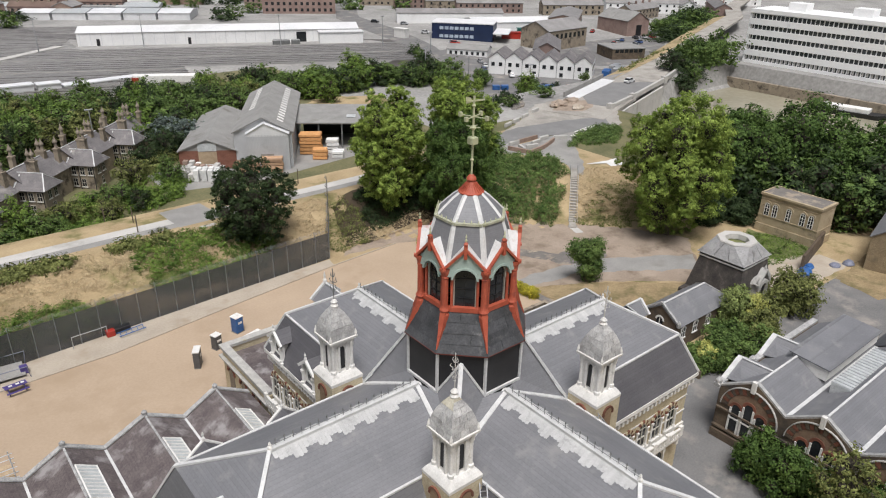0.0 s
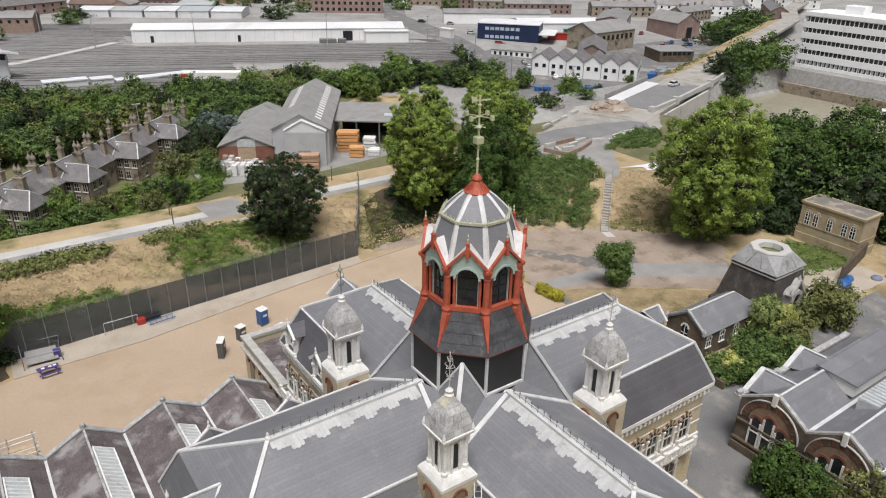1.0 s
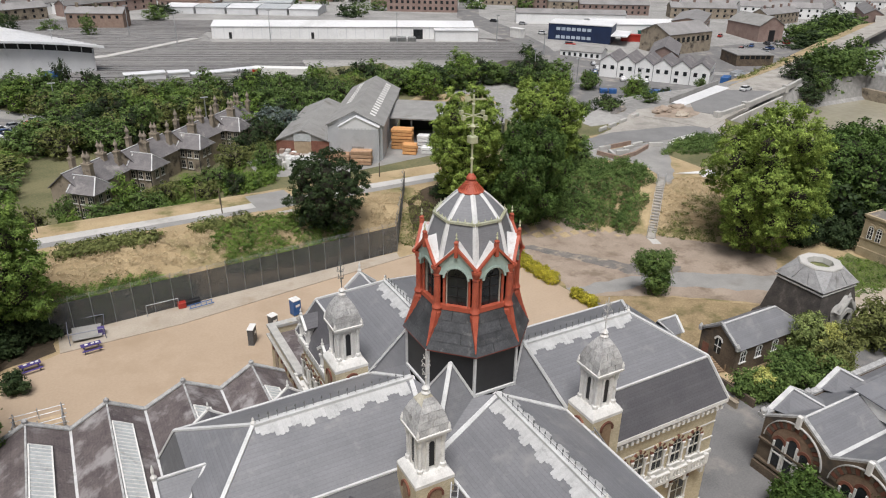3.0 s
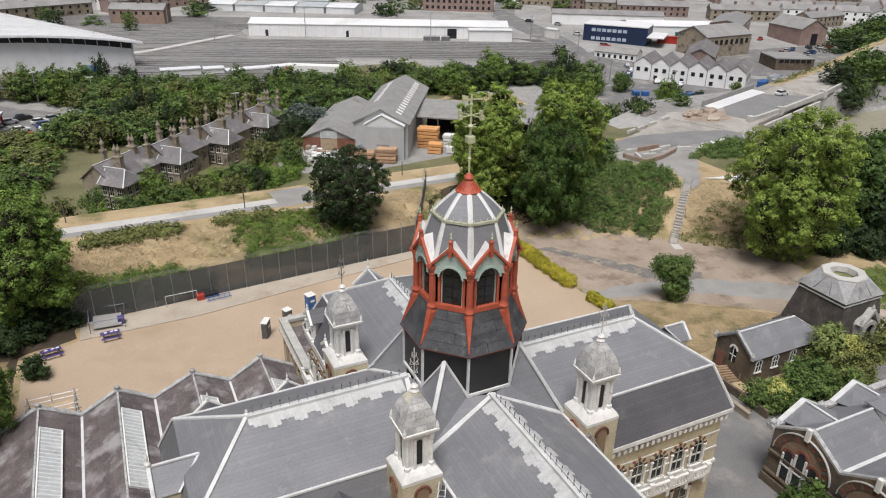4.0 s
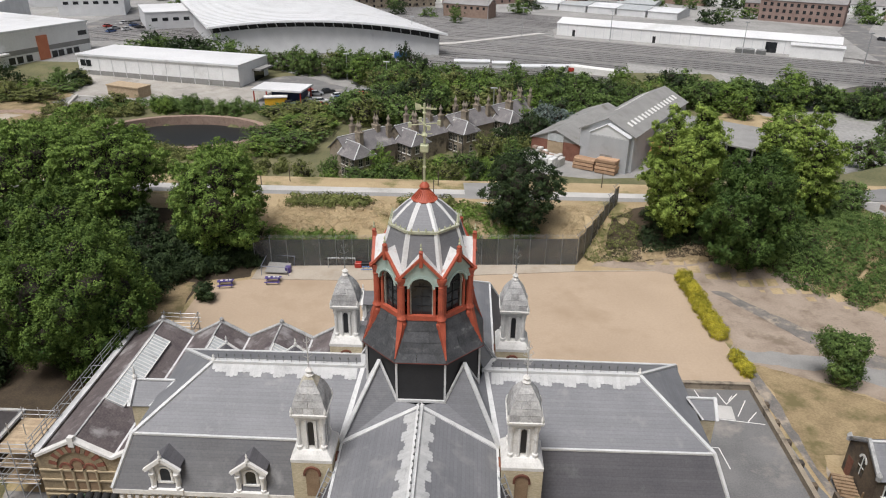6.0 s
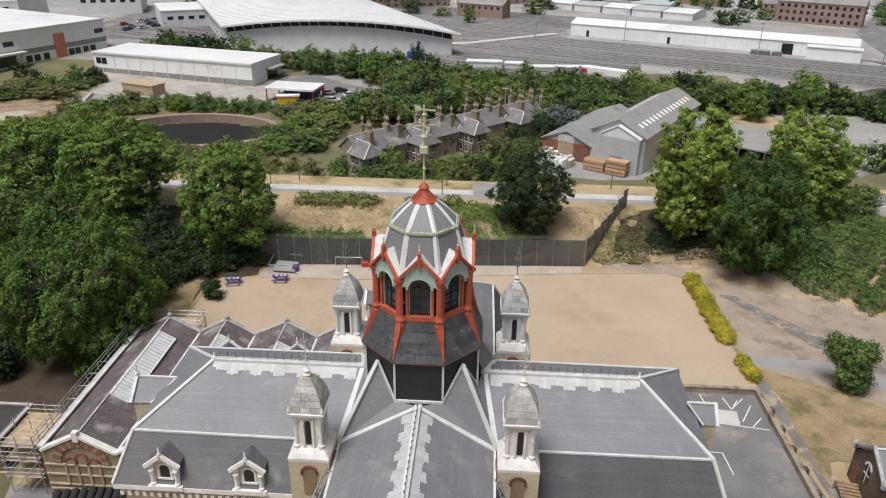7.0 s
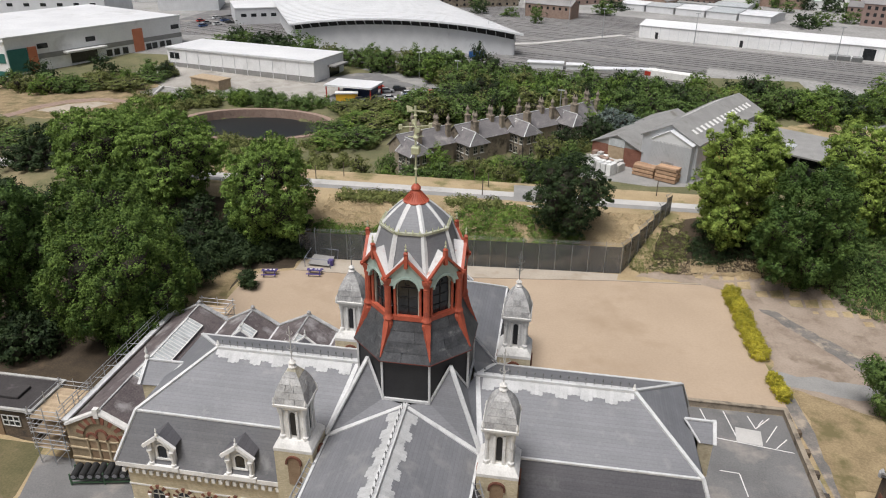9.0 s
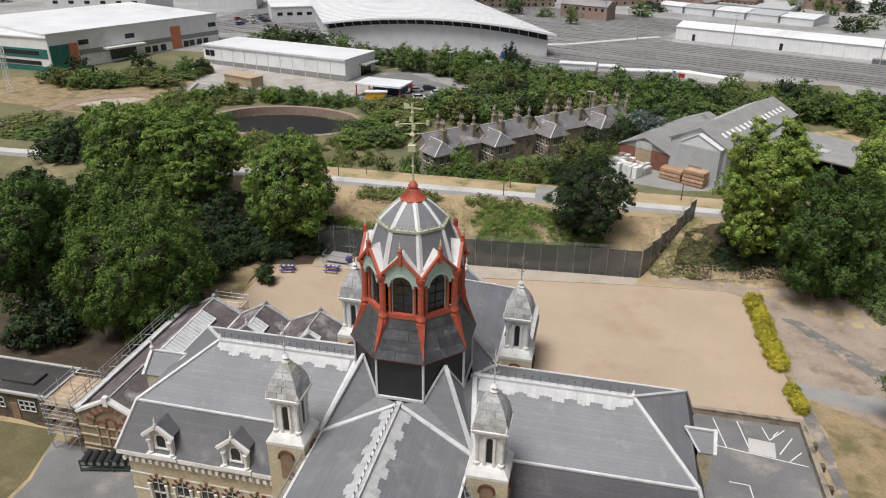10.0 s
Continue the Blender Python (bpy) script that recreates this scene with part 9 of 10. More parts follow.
for i, (x, y, r) in enumerate(((-36, 164, 25), (-33, 166, 25), (-31, 163, 25), (-29, 166, 25), (-46, 151, 15), (-50, 157, 15), (-43, 166, 20), (-40, 169, 20), (-47, 170, 20), (-52, 172, 110), (-34, 158, 25), (-28, 169, 25),
                               (145, 128, 60), (150, 122, 60), (147, 160, 60), (152, 165, 60), (156, 172, 60), (170, 172, 20), (158, 166, 20), (240, 196, 30), (244, 199, 30), (248, 201, 30), (236, 200, 30), (252, 198, 30), (208, 232, -60), (190, 236, -60), (186, 262, -60), (178, 276, -60), (171, 205, -60),
                               (-150, 262, 60), (-146, 268, 60), (-152, 270, 60), (-143, 274, 60), (-158, 276, 60), (-148, 280, 60), (-155, 286, 60))):
    copy_thing(CARS[i % 5], pose(x, y, gz(x, y) + 0.07, 0, 0, r))
copy_thing(CARS[0], pose(147.5, 96.5, 4.72, 0, 0, 10))
kiosk = thing("car_park_canopy", "small office with a broad white flat canopy roof", "building", pose(-58, 158, -2, 0, 0, -8))
part("wall", cube(4, 13, 0, 5, 0, 3.2), M_NAVY, kiosk)
part("roof", cube(-1.5, 13.5, -1.5, 8, 3.5, 4.0), M_WHITEROOF, kiosk)
bm = bmesh.new()
for x, y in ((-1, -1), (-1, 7.5), (13, -1), (13, 7.5)):
    box(bm, x - 0.15, x + 0.15, y - 0.15, y + 0.15, 0, 3.5)
split_parts("post", bm, M_CAR[3], kiosk)
van = block("yellow_van", "yellow van parked beside the canopy", (-55, 153), (-49, 154.5), 2.0, 2.2, material("yellow_van_paint", (0.6, 0.33, 0.02), (0.68, 0.4, 0.03), 1, 6, 0.4, 0), M_WHITE, category="van")

# industrial sheds
b, L = block("distribution_shed", "white long low industrial shed with grey cladding band", (-125, 186.5), (-68, 172.6), 18, 6.4, M_WHITEWALL, M_WHITEROOF, 0.0, rows=())
part("band", cube(-0.06, L + 0.06, -0.1, 0.0, 0, 1.7), M_SHEET, b, "blue-grey lower cladding band")
part("coping", cube(-0.3, L + 0.3, -0.35, 0.3, 6.2, 6.8), M_SHEETWALL, b)
part("office_window", cube(1, 5, -0.12, 0.0, 3, 5), M_GLASS, b)
part("end_door", cube(L - 0.0, L + 0.12, 9, 15, 0, 3.4), M_GLASS, b)
part("end_canopy", cube(L, L + 3, 8, 16, 3.6, 4.1), M_SHEET, b)
for i in range(11):
    part("downpipe", cube(3 + i * 5, 3.15 + i * 5, -0.16, -0.02, 0, 6.2), M_SHEETWALL, b)
b, L = block("logistics_building", "large pale grey logistics building with orange and teal panels", (-166, 161.5), (-139.5, 223.5), 58, 11.0, M_WHITEWALL, M_WHITEROOF, 0.0)
part("band", cube(10, L + 0.06, -0.1, 0.0, 3.4, 5.0), M_SHEET, b, "blue-grey cladding band")
part("orange_panel", cube(6.8, 9.6, -0.5, 0.0, 0, 7.6), M_ORANGE, b, "orange cladding panel")
part("orange_panel", cube(46, 50, -0.5, 0.0, 0, 8.6), M_ORANGE, b, "orange cladding panel")
part("teal_panel", cube(0.2, 6.6, -0.3, 0.0, 0, 7.5), M_TEALCLAD, b, "teal cladding panel")
part("coping", cube(-0.3, L + 0.3, -0.4, 0.4, 10.8, 11.5), M_SHEETWALL, b)
part("dock_door", cube(21, 31, -0.15, 0.0, 0.3, 3.8), M_GLASS, b)
part("dock_canopy", cube(18.5, 33.5, -3.0, 0.0, 4.2, 4.8), M_WHITE, b)
for x in (10.2, 27.5, 63):
    part("window", cube(x, x + 3.6, -0.12, 0, 6.6, 8.2), M_GLASS, b)
for x in (34.5, 37.5, 41, 51, 53.6, 57, 60):
    part("window", cube(x, x + 2.2, -0.12, 0, 0.6, 2.8), M_GLASS, b)
m, L = frame_of((-212, 166.5), (-166.2, 161.5))
b = thing("logistics_offices", "office front with teal cladding and ribbon windows", "building", m)
part("wall", cube(0, L, 0, 30, -0.5, 11.0), M_WHITEWALL, b)
part("roof", cube(-0.3, L + 0.2, -0.3, 30, 11.0, 11.45), M_WHITEROOF, b)
part("teal_band", cube(4, L - 0.6, -0.15, 0, 4.6, 7.6), M_TEALCLAD, b)
part("teal_band", cube(4, L - 0.6, -0.15, 0, 0.4, 2.0), M_TEALCLAD, b)
for z in (2.4, 5.6):
    part("ribbon_window", cube(5, L - 4, -0.22, -0.1, z, z + 1.3), M_GLASS, b)

# curved train depot
dep = thing("train_depot", "huge train depot with a curved pale metal roof", "depot", frame_of((-92.5, 222.5), (-9.0, 223.2), 0.0)[0])
LEAN = Matrix(((1, -0.485, 0, 0), (0, 1, 0, 0), (0, 0, 1, 0), (0, 0, 0, 1)))     # its sides run off at an angle
n, W, D = 24, 83.5, 140
def dep_z(f):
    return 8.4 + 3.9 * (1 - (2 * (f - 0.47) / 1.06) ** 2)
bm = bmesh.new()
for i in range(n):
    x0, x1 = W * i / n, W * (i + 1) / n
    z0, z1 = dep_z(i / n), dep_z((i + 1) / n)
    v = [bm.verts.new(p) for p in ((x0, 0, -0.5), (x1, 0, -0.5), (x1, 0, z1 - 2.4), (x0, 0, z0 - 2.4))]
    bm.faces.new(v)
box(bm, W - 0.3, W, 0, D, -0.5, dep_z(1) - 1.0)
box(bm, 0, 0.3, 0, D, -0.5, dep_z(0) - 1.0)
bm.transform(LEAN)
part("wall", bm, M_SHEETWALL, dep, "plain white metal wall")
bm = bmesh.new()
lo, hi = [], []
for i in range(n + 1):
    x0, z0 = -2 + (W + 4) * i / n, dep_z(i / n)
    lo.append([bm.verts.new(p) for p in ((x0, -2.5, z0 - 0.6), (x0, D, z0 - 0.6))])
    hi.append([bm.verts.new(p) for p in ((x0, -2.5, z0), (x0, D, z0))])
for i in range(n):
    bm.faces.new((hi[i][0], hi[i + 1][0], hi[i + 1][1], hi[i][1]))
    bm.faces.new((lo[i][0], lo[i][1], lo[i + 1][1], lo[i + 1][0]))
    bm.faces.new((lo[i][0], lo[i + 1][0], hi[i + 1][0], hi[i][0]))
bm.transform(LEAN)
part("roof", bm, M_SHEETWALL, dep, "pale ribbed curved roof")
bm = bmesh.new()
for j in range(40):
    y = -2 + j * (D / 40)
    for i in range(0, n, 1):
        x0, x1 = -2 + (W + 4) * i / n, -2 + (W + 4) * (i + 1) / n
        beam(bm, (x0, y, dep_z(i / n) + 0.08), (x1, y, dep_z((i + 1) / n) + 0.08), 0.35, 0.2)
bm.transform(LEAN)
part("roof_ribs", bm, M_WHITEROOF, dep)
# black strip along the curve imitates the overhang's shadow on the wall
bm = bmesh.new()
top = [bm.verts.new((W * i / n, 0.25, dep_z(i / n) - 0.62)) for i in range(n + 1)]
low = [bm.verts.new((W * i / n, 0.25, dep_z(i / n) - 2.5)) for i in range(n + 1)]
for i in range(n):
    bm.faces.new((low[i], low[i + 1], top[i + 1], top[i]))
part("clerestory", bm, M_PANEL, dep, "black strip standing in for shade under the curved roof")
for i in range(0, n + 1, 1):
    part("roof_strut", beam(bmesh.new(), (W * i / n, 0.1, dep_z(i / n) - 2.5), (W * i / n, -2.2, dep_z(i / n) - 0.6), 0.25), M_STEEL, dep)

# railway sidings
RM, RL = frame_of((40.0, 273.4), (139.5, 229.9), 0.2)
ground_patch("rail_yard", [tuple((RM @ Vector(p)).to_2d()) for p in ((-190, -62, 0), (-118, -104, 0), (-20, -108, 0), (40, -86, 0), (128, -58, 0), (126, 2, 0), (0, 26, 0), (-40, 62, 0), (-190, 62, 0))], M_BALLAST, "railway sidings on dark ballast", 0.05, category="railway")
tracks = thing("railway_tracks", "parallel railway sidings with steel rails", "railway", RM, kind="structure")
for j in range(44):
    y = 60 - j * 3.75
    x0, x1 = (-185, -5) if y > 14 else (-185, 125 if y > -48 else 40 + (y + 48) * -0.2)
    if -4 < y < 24:
        x1 = -8
    bm = bmesh.new()
    for g in (-0.75, 0.75):
        beam(bm, (x0, y + g, 0.25), (x1, y + g, 0.25), 0.13, 0.3)
    part("track", bm, M_RAIL, tracks, "pair of steel rails")
    bm = bmesh.new()
    beam(bm, (x0, y + 1.9, 0.2), (x1, y + 1.9, 0.2), 0.45, 0.25)
    part("cable_trough", bm, M_SLEEPER if j % 6 == 0 else M_BALLAST, tracks)
for j in range(16):
    bm = bmesh.new()
    for g in (-0.75, 0.75):
        beam(bm, (-188, 52 - j * 9.2 + g, 0.27), (-6 + 2 * j, 12 - j * 5.6 + g, 0.27), 0.2, 0.3)
    part("track", bm, M_RAIL, tracks, "pair of steel rails")
bm = bmesh.new()
beam(bm, (-70, -76, 0.4), (-30, -40, 0.4), 4.5, 0.5)
beam(bm, (-30, -40, 0.4), (-8, 2, 0.4), 3.5, 0.5)
part("crossing_boards", bm, M_CONCRETE, tracks, "pale walkway across the sidings")
b, L = block("carriage_shed", "very long white carriage shed", (39.6, 277.0), (139.8, 232.0), 15, 5.0, M_WHITEWALL, M_WHITEROOF, 1.7)
part("door_opening", cube(84, 88, -0.12, 0, 0, 4), M_GLASS, b)
for i in range(28):
    part("panel_joint", cube(1 + i * 3.9, 1.25 + i * 3.9, -0.07, 0, 0, 4.9), M_SHEETWALL, b)
part("low_annex", cube(93, 111, -6, -0.05, -0.3, 4.2), M_WHITEWALL, b)
part("annex_roof", cube(92.7, 111.3, -6.3, 0.1, 4.2, 4.5), M_WHITEROOF, b)
for x in (7, 41):
    part("door", cube(x, x + 1.2, -0.1, 0, 0, 2.6), M_PANEL, b)
for x0, w in ((72, 4.5), (76, 3.0), (79.5, 3.5)):
    whole("machine", soften(cube(0, w, -2.2, -0.4, 0, 2.2), 0.3), M_IRON, "dark track machine beside the shed", "machine", m=RM @ pose(x0, -3, 0))
train = thing("train", "white and red electric train on the sidings", "train", pose(36.0, 198.5, gz(42, 195) - 0.2, 0, 0, -30))
for i in range(1):
    part("carriage", soften(cube(i * 20, i * 20 + 19, -1.4, 1.4, 0.4, 3.6), 0.35), M_WHITE, train)
    part("cab_end" if i == 0 else "door_band", cube(i * 20 - 0.05, i * 20 + 2, -1.45, 1.45, 0.9, 2.8), M_CAR[3], train)


def mast(x, y, h, label="tall slender steel lamp mast"):
    l = thing("lamp_mast", label, "lamp post", pose(x, y, gz(x, y)), "lamp masts")
    part("pole", lathe(bmesh.new(), 0, 0, ((0.22, 0), (0.1, h)), 8), M_STEEL, l)
    part("lamp_head", soften(cube(-0.9, 0.9, -0.15, 0.15, h - 0.1, h + 0.2), 0.05), M_STEEL, l)


for x, y in ((60, 262), (105, 235), (10, 300), (-20, 235), (140, 214), (-12, 330), (24, 268)):
    mast(x, y, 12)
for x, y, h in ((9, 141, 9), (-37, 186, 8), (-23, 176, 8), (138, 128, 8), (131, 150, 8), (128, 170, 8), (150, 195, 8)):
    mast(x, y, h, "slender steel street lamp")

# streets to the north-east
ground_patch("street", [(136, 148), (126, 152), (136, 180), (150, 215), (160, 262), (170, 300), (230, 400), (240, 396), (184, 300), (174, 255), (160, 205), (146, 172)], M_ASPHALT, "grey street", 0.06, category="road")
ground_patch("street", [(100, 128), (128, 150), (138, 144), (150, 118), (118, 112), (100, 118)], M_ASPHALT, "grey street junction", 0.05, category="road")
ground_patch("works_forecourt", [(138, 158), (132, 146), (128, 136), (146, 122), (164, 114), (190, 132), (176, 160), (172, 200), (150, 196)], M_ASPHALT, "grey works forecourt", 0.07, category="yard")
M_SKYPANE = material("pale_blue_office_pane", (0.3, 0.36, 0.45), (0.5, 0.56, 0.62), 0.5, 3, 0.2, 0.0)
b, L = block("navy_building", "navy blue office building with two rows of windows", (171, 221), (188.8, 200.7), 15, 8.2, M_NAVY, M_WHITEROOF, z=-1.4)
for zz in (2.2, 5.6):
    windows_row(b, L - 5, 0.0, zz, zz + 1.3, 7, 1.7, M_SKYPANE, 3.2)
part("end_canopy", cube(L + 0.1, L + 7, -2, 15, 4.6, 5.0), M_WHITEROOF, b)
block("low_white_building", "low white building with small windows", (155.2, 191.2), (164.8, 177.8), 8, 3.0, M_WHITEWALL, M_SHEET, 1.6, z=-1.8, rows=((1.0, 2.3, 7, 1.0, 0.5),))
m, L = frame_of((145.5, 156), (166.9, 126.6))
wk = thing("white_works", "white painted factory with a row of gables", "factory", m)
WD = 15.5
part("wall", cube(0, L, 0, WD, -0.4, 5.6), M_WHITEWALL, wk)
ng = 6
for i in range(ng):
    x0, x1 = L * i / ng, L * (i + 1) / ng
    bm = bmesh.new()
    poly(bm, [(x0, -0.02, 5.5), (x1, -0.02, 5.5), ((x0 + x1) / 2, -0.02, 7.7)])
    part("gable", bm, M_WHITEWALL, wk)
    for sd in (0, 1):
        bm = bmesh.new()
        e = x0 if sd == 0 else x1
        slab(bm, [((x0 + x1) / 2, -0.2, 7.8), ((x0 + x1) / 2, WD, 7.8), (e, WD, 5.6), (e, -0.2, 5.6)], 0.15)
        part("roof", bm, M_SLATE_OLD, wk)
    for dx in (-1.35, 1.35):
        for z in ((2.9, 0.5) if (i + int(dx)) % 3 == 0 else (2.9,)):
            cx = (x0 + x1) / 2 + dx
            part("window", cube(cx - 0.6, cx + 0.6, -0.08, 0, z, z + 1.3), M_GLASS, wk)
    part("downpipe", cube(x0 - 0.08, x0 + 0.08, -0.14, 0, 0, 5.6), M_IRON, wk)
for i in range(4):
    part("side_window", cube(L, L + 0.08, 2 + i * 3.4, 3.2 + i * 3.4, 2.9, 4.2), M_GLASS, wk)
block("brick_mill", "brown brick mill with a hipped slate roof", (196, 174.5), (222, 176.6), 15, 8.0, M_COTTAGE, M_GREYTILE, 3.6, rows=((4.6, 6.6, 8, 1.6, 1),))
block("mill_range", "slate-roofed brick range beside the works", (176, 150), (196, 168), 10, 6.0, M_DULLBRICK, M_SLATE_OLD, 2.8, rows=((2.4, 4.0, 7, 1.4, 1),))
block("brick_works", "pale brick factory range with rows of windows", (224, 184), (254, 207), 13, 9.5, M_PIER, M_GREYTILE, 1.6, rows=((1, 2.6, 11, 2.0, 1), (4.2, 5.6, 11, 2.0, 1), (7.0, 8.2, 11, 2.0, 1)))
gs, L = block("gabled_brick_shed", "red brick shed with a tall gable", (259, 183), (272, 180.4), 22, 7.0, M_DULLBRICK, M_SHEET, 4.0, ridge_along=False)
part("door_opening", cube(L * 0.42, L * 0.66, -0.1, 0, 0, 5.0), M_PANEL, gs, "dark open doorway")
block("yard_shed", "low grey brick workshop building", (206, 149), (219, 143), 14, 4.0, M_BROWN, M_SHEET, 0.0, rows=((2.6, 4.0, 6, 1.6, 1),))
ground_patch("brick_works_yard", [(196, 139), (222, 137), (262, 163), (272, 181), (225, 183), (198, 173), (184, 150)], M_ASPHALT, "cluttered grey works yard", 0.05, category="yard")
for i, (x, y, r) in enumerate(((236, 172, 20), (241, 174, 24), (247, 176, 30), (258, 177, 60), (263, 176, 60), (268, 175, 64), (243, 166, 100), (250, 169, 80), (232, 162, 30), (190, 134, 30), (194, 138, 28))):
    copy_thing(CARS[(i * 3 + 3) % 5], pose(x, y, gz(x, y) + 0.07, 0, 0, r))
for i, (x, y, r) in enumerate(((148, 146.5, 55), (152.5, 140, 40), (142, 156, -50), (171, 206, -40), (176, 232, -60))):
    copy_thing(CARS[(0, 0, 2, 1, 0)[i]], pose(x, y, gz(x, y) + 0.12, 0, 0, r))
for x, y, ln, r in ((184, 128.5, 7, 24), (187, 132.5, 6, 20), (176, 127.5, 5, 30)):
    whole("storage_tank", soften(cube(-ln / 2, ln / 2, -1.3, 1.3, 0, 2.6), 0.15), M_BLUE if ln < 6 else M_STEEL, "steel storage container beside the white works", "container", m=pose(x, y, gz(x, y) + 0.05, 0, 0, r))
bins = thing("blue_skips", "row of blue waste skips by the street", "skips", frame_of((128, 134.5), (148, 122))[0])
for i in (0, 1, 4, 5, 6, 7):
    part("skip", soften(cube(i * 2.8, i * 2.8 + 2.4, 0, 1.7, 0, 1.5), 0.1), M_BLUE, bins)
for i, (p0, p1, mt, lb) in enumerate((((199, 205.5), (206, 200.8), M_CAR[3], "red steel shipping container"), ((213, 210), (220, 205), M_TEALCLAD, "teal steel shipping container"), ((206, 199.6), (211, 196), M_WHITEWALL, "white steel shipping container"))):
    block("container", lb, p0, p1, 2.5, 2.6, mt, mt, category="container")
block("white_warehouse", "long white warehouse behind the navy building", (197, 222), (240, 202), 18, 5, M_WHITEWALL, M_WHITEROOF, 1.4)
block("lorry", "white box lorry on the street", (158.5, 232), (160, 226), 2.6, 3.6, M_WHITE, M_WHITE, category="lorry")
block("shop_row", "low white and red shop parade", (186, 268), (232, 240), 10, 5, M_WHITEWALL, M_GREYTILE, 1.8)

# bridge road and riverside
rd = [(104, 80), (122, 87), (152, 97.6), (196, 115), (257, 141), (334, 172), (379, 200), (430, 222)]


def road_half(x):
    """Half of the road's width: broad on the bridge, narrow beyond it."""
    return line(x, ((0, 7.8), (146, 7.8), (158, 4.2), (500, 4.2)))


def road_strip(first, last, lo, hi, zlo, zhi, thick):
    """A strip along the road between two offsets from its middle, given in metres (a number) or as a share of the half width (a tuple)."""
    out = bmesh.new()
    for (a, b2), (c, d) in list(zip(rd, rd[1:]))[first:last]:
        nn = Vector((-(d - b2), c - a, 0)).normalized()
        o = [(v[0] * road_half(x) + v[1]) if isinstance(v, tuple) else v for x in (a, c) for v in (lo, hi)]
        slab(out, [Vector((a, b2, zlo)) + nn * o[0], Vector((c, d, zlo)) + nn * o[2], Vector((c, d, zhi)) + nn * o[3], Vector((a, b2, zhi)) + nn * o[1]], thick)
    return out


def deck(along, across, z):
    """A point on the bridge, by its distance along it and across it."""
    return Vector((0.936 * along - 0.351 * across, 0.351 * along + 0.936 * across, z))


whole("bridge_road", road_strip(0, 7, (-1, 0), (1, 0), 4.7, 4.7, 1.0), M_APRON, "pale grey bridge road over the river", "road", "structure")
bm = bmesh.new()
beam(bm, deck(143.3, 47.8, 5.2), deck(174.5, 47.6, 5.2), 0.45, 1.5)
whole("bridge_parapet", bm, M_PATHGREY, "weathered grey brick bridge parapet", "parapet", "structure")
bm = bmesh.new()
for p, q in zip((deck(137, 32.8, 5.0), deck(152, 31.6, 5.0), deck(181, 30.6, 5.0)), (deck(152, 31.6, 5.0), deck(181, 30.6, 5.0), deck(200, 31.2, 5.0))):
    beam(bm, p, q, 0.7, 1.3)
for p in (deck(137, 32.8, 5.2), deck(152, 31.6, 5.2), deck(181, 30.6, 5.2)):
    box(bm, p.x - 0.7, p.x + 0.7, p.y - 0.7, p.y + 0.7, 4.0, 6.1)
whole("bridge_parapet", bm, M_CONCRETE, "pale stone bridge parapet with square piers", "parapet", "structure")
bm = bmesh.new()
slab(bm, [deck(a, c, 4.77) for a, c in ((138.7, 33.4), (178, 31.4), (169, 42.8), (146, 43.4), (138.9, 39.4))], 0.05)
whole("bridge_surface", bm, M_NEWTAR, "dark new tarmac on the bridge", "road", "structure")
bm = bmesh.new()
slab(bm, [deck(a, c, 4.8) for a, c in ((142.5, 43.6), (172, 43.0), (173, 47.2), (143.5, 47.4))], 0.06)
whole("bridge_footway", bm, M_WHITEROOF, "pale pinkish footway on the bridge", "pavement", "structure")
whole("bridge_verge", road_strip(2, 5, (1, 0.1), (1, 6.5), 4.68, 3.0, 0.5), M_DRY, "dry tan verge along the bridge road", "verge", "structure")
whole("verge_bank", road_strip(2, 5, (1, 6.4), (1, 12.0), 3.0, -2.2, 0.5), M_SCRUBLAND, "rough green bank below the road", "verge", "structure")
rng = np.random.default_rng(520)
lobes = []
for i in range(90):
    f = rng.random()
    r = rng.uniform(0.8, 1.7)
    lobes.append((163 + 47 * f + rng.uniform(-1.4, 1.4), 110.5 + 19 * f + rng.uniform(-1.8, 1.8), rng.uniform(2.2, 3.4), r, r, r * 0.8))
tagged(new("verge_hedge", leaves_mesh("verge_hedge", rng, lobes, 9000, 0.4, M_LEAF["olive"], inner=0.6)), "dry olive hedge along the bridge road", "hedge", kind="stuff")
ground_patch("gravel_apron", [(76, 77), (90, 84), (104, 93), (118, 94), (121, 80), (106, 67), (97, 68), (88, 72), (76, 74)], M_APRON, "pale concrete and gravel works area", 0.12, category="ground", ragged=0.5)
ground_patch("works_road", [(60, 75), (74, 77.5), (84, 79.5), (98, 78), (109, 74.5), (104, 68), (97, 69.5), (88, 70), (80, 71.5), (60, 72)], M_NEWTAR, "grey tarmac road across the works area", 0.16, category="road", ragged=0.3)
ground_patch("sand_spread", [(103.5, 86), (106.5, 90.5), (112, 93), (119, 88.5), (117, 84), (108.5, 81)], M_EARTH, "spread of tan sand and rubble", 0.26, category="ground", ragged=0.8)


def heap(name, label, x, y, z, rot, w, d, h, mat, seed):
    """A loose heap: a low dome roughened all over."""
    bm = bmesh.new()
    bmesh.ops.create_icosphere(bm, subdivisions=4, radius=1.0)
    bmesh.ops.delete(bm, geom=[v for v in bm.verts if v.co.z < -0.15], context="VERTS")
    for v in bm.verts:
        k = 1 + 0.35 * noise.noise(v.co * 1.7 + Vector((seed, 0, 0))) + 0.16 * noise.noise(v.co * 5.0 + Vector((0, seed, 0)))
        v.co = Vector((v.co.x * w / 2 * k, v.co.y * d / 2 * k, max(v.co.z, -0.1) * h * k))
    return whole(name, bm, mat, label, "heap", m=pose(x, y, z, 0, 0, rot))


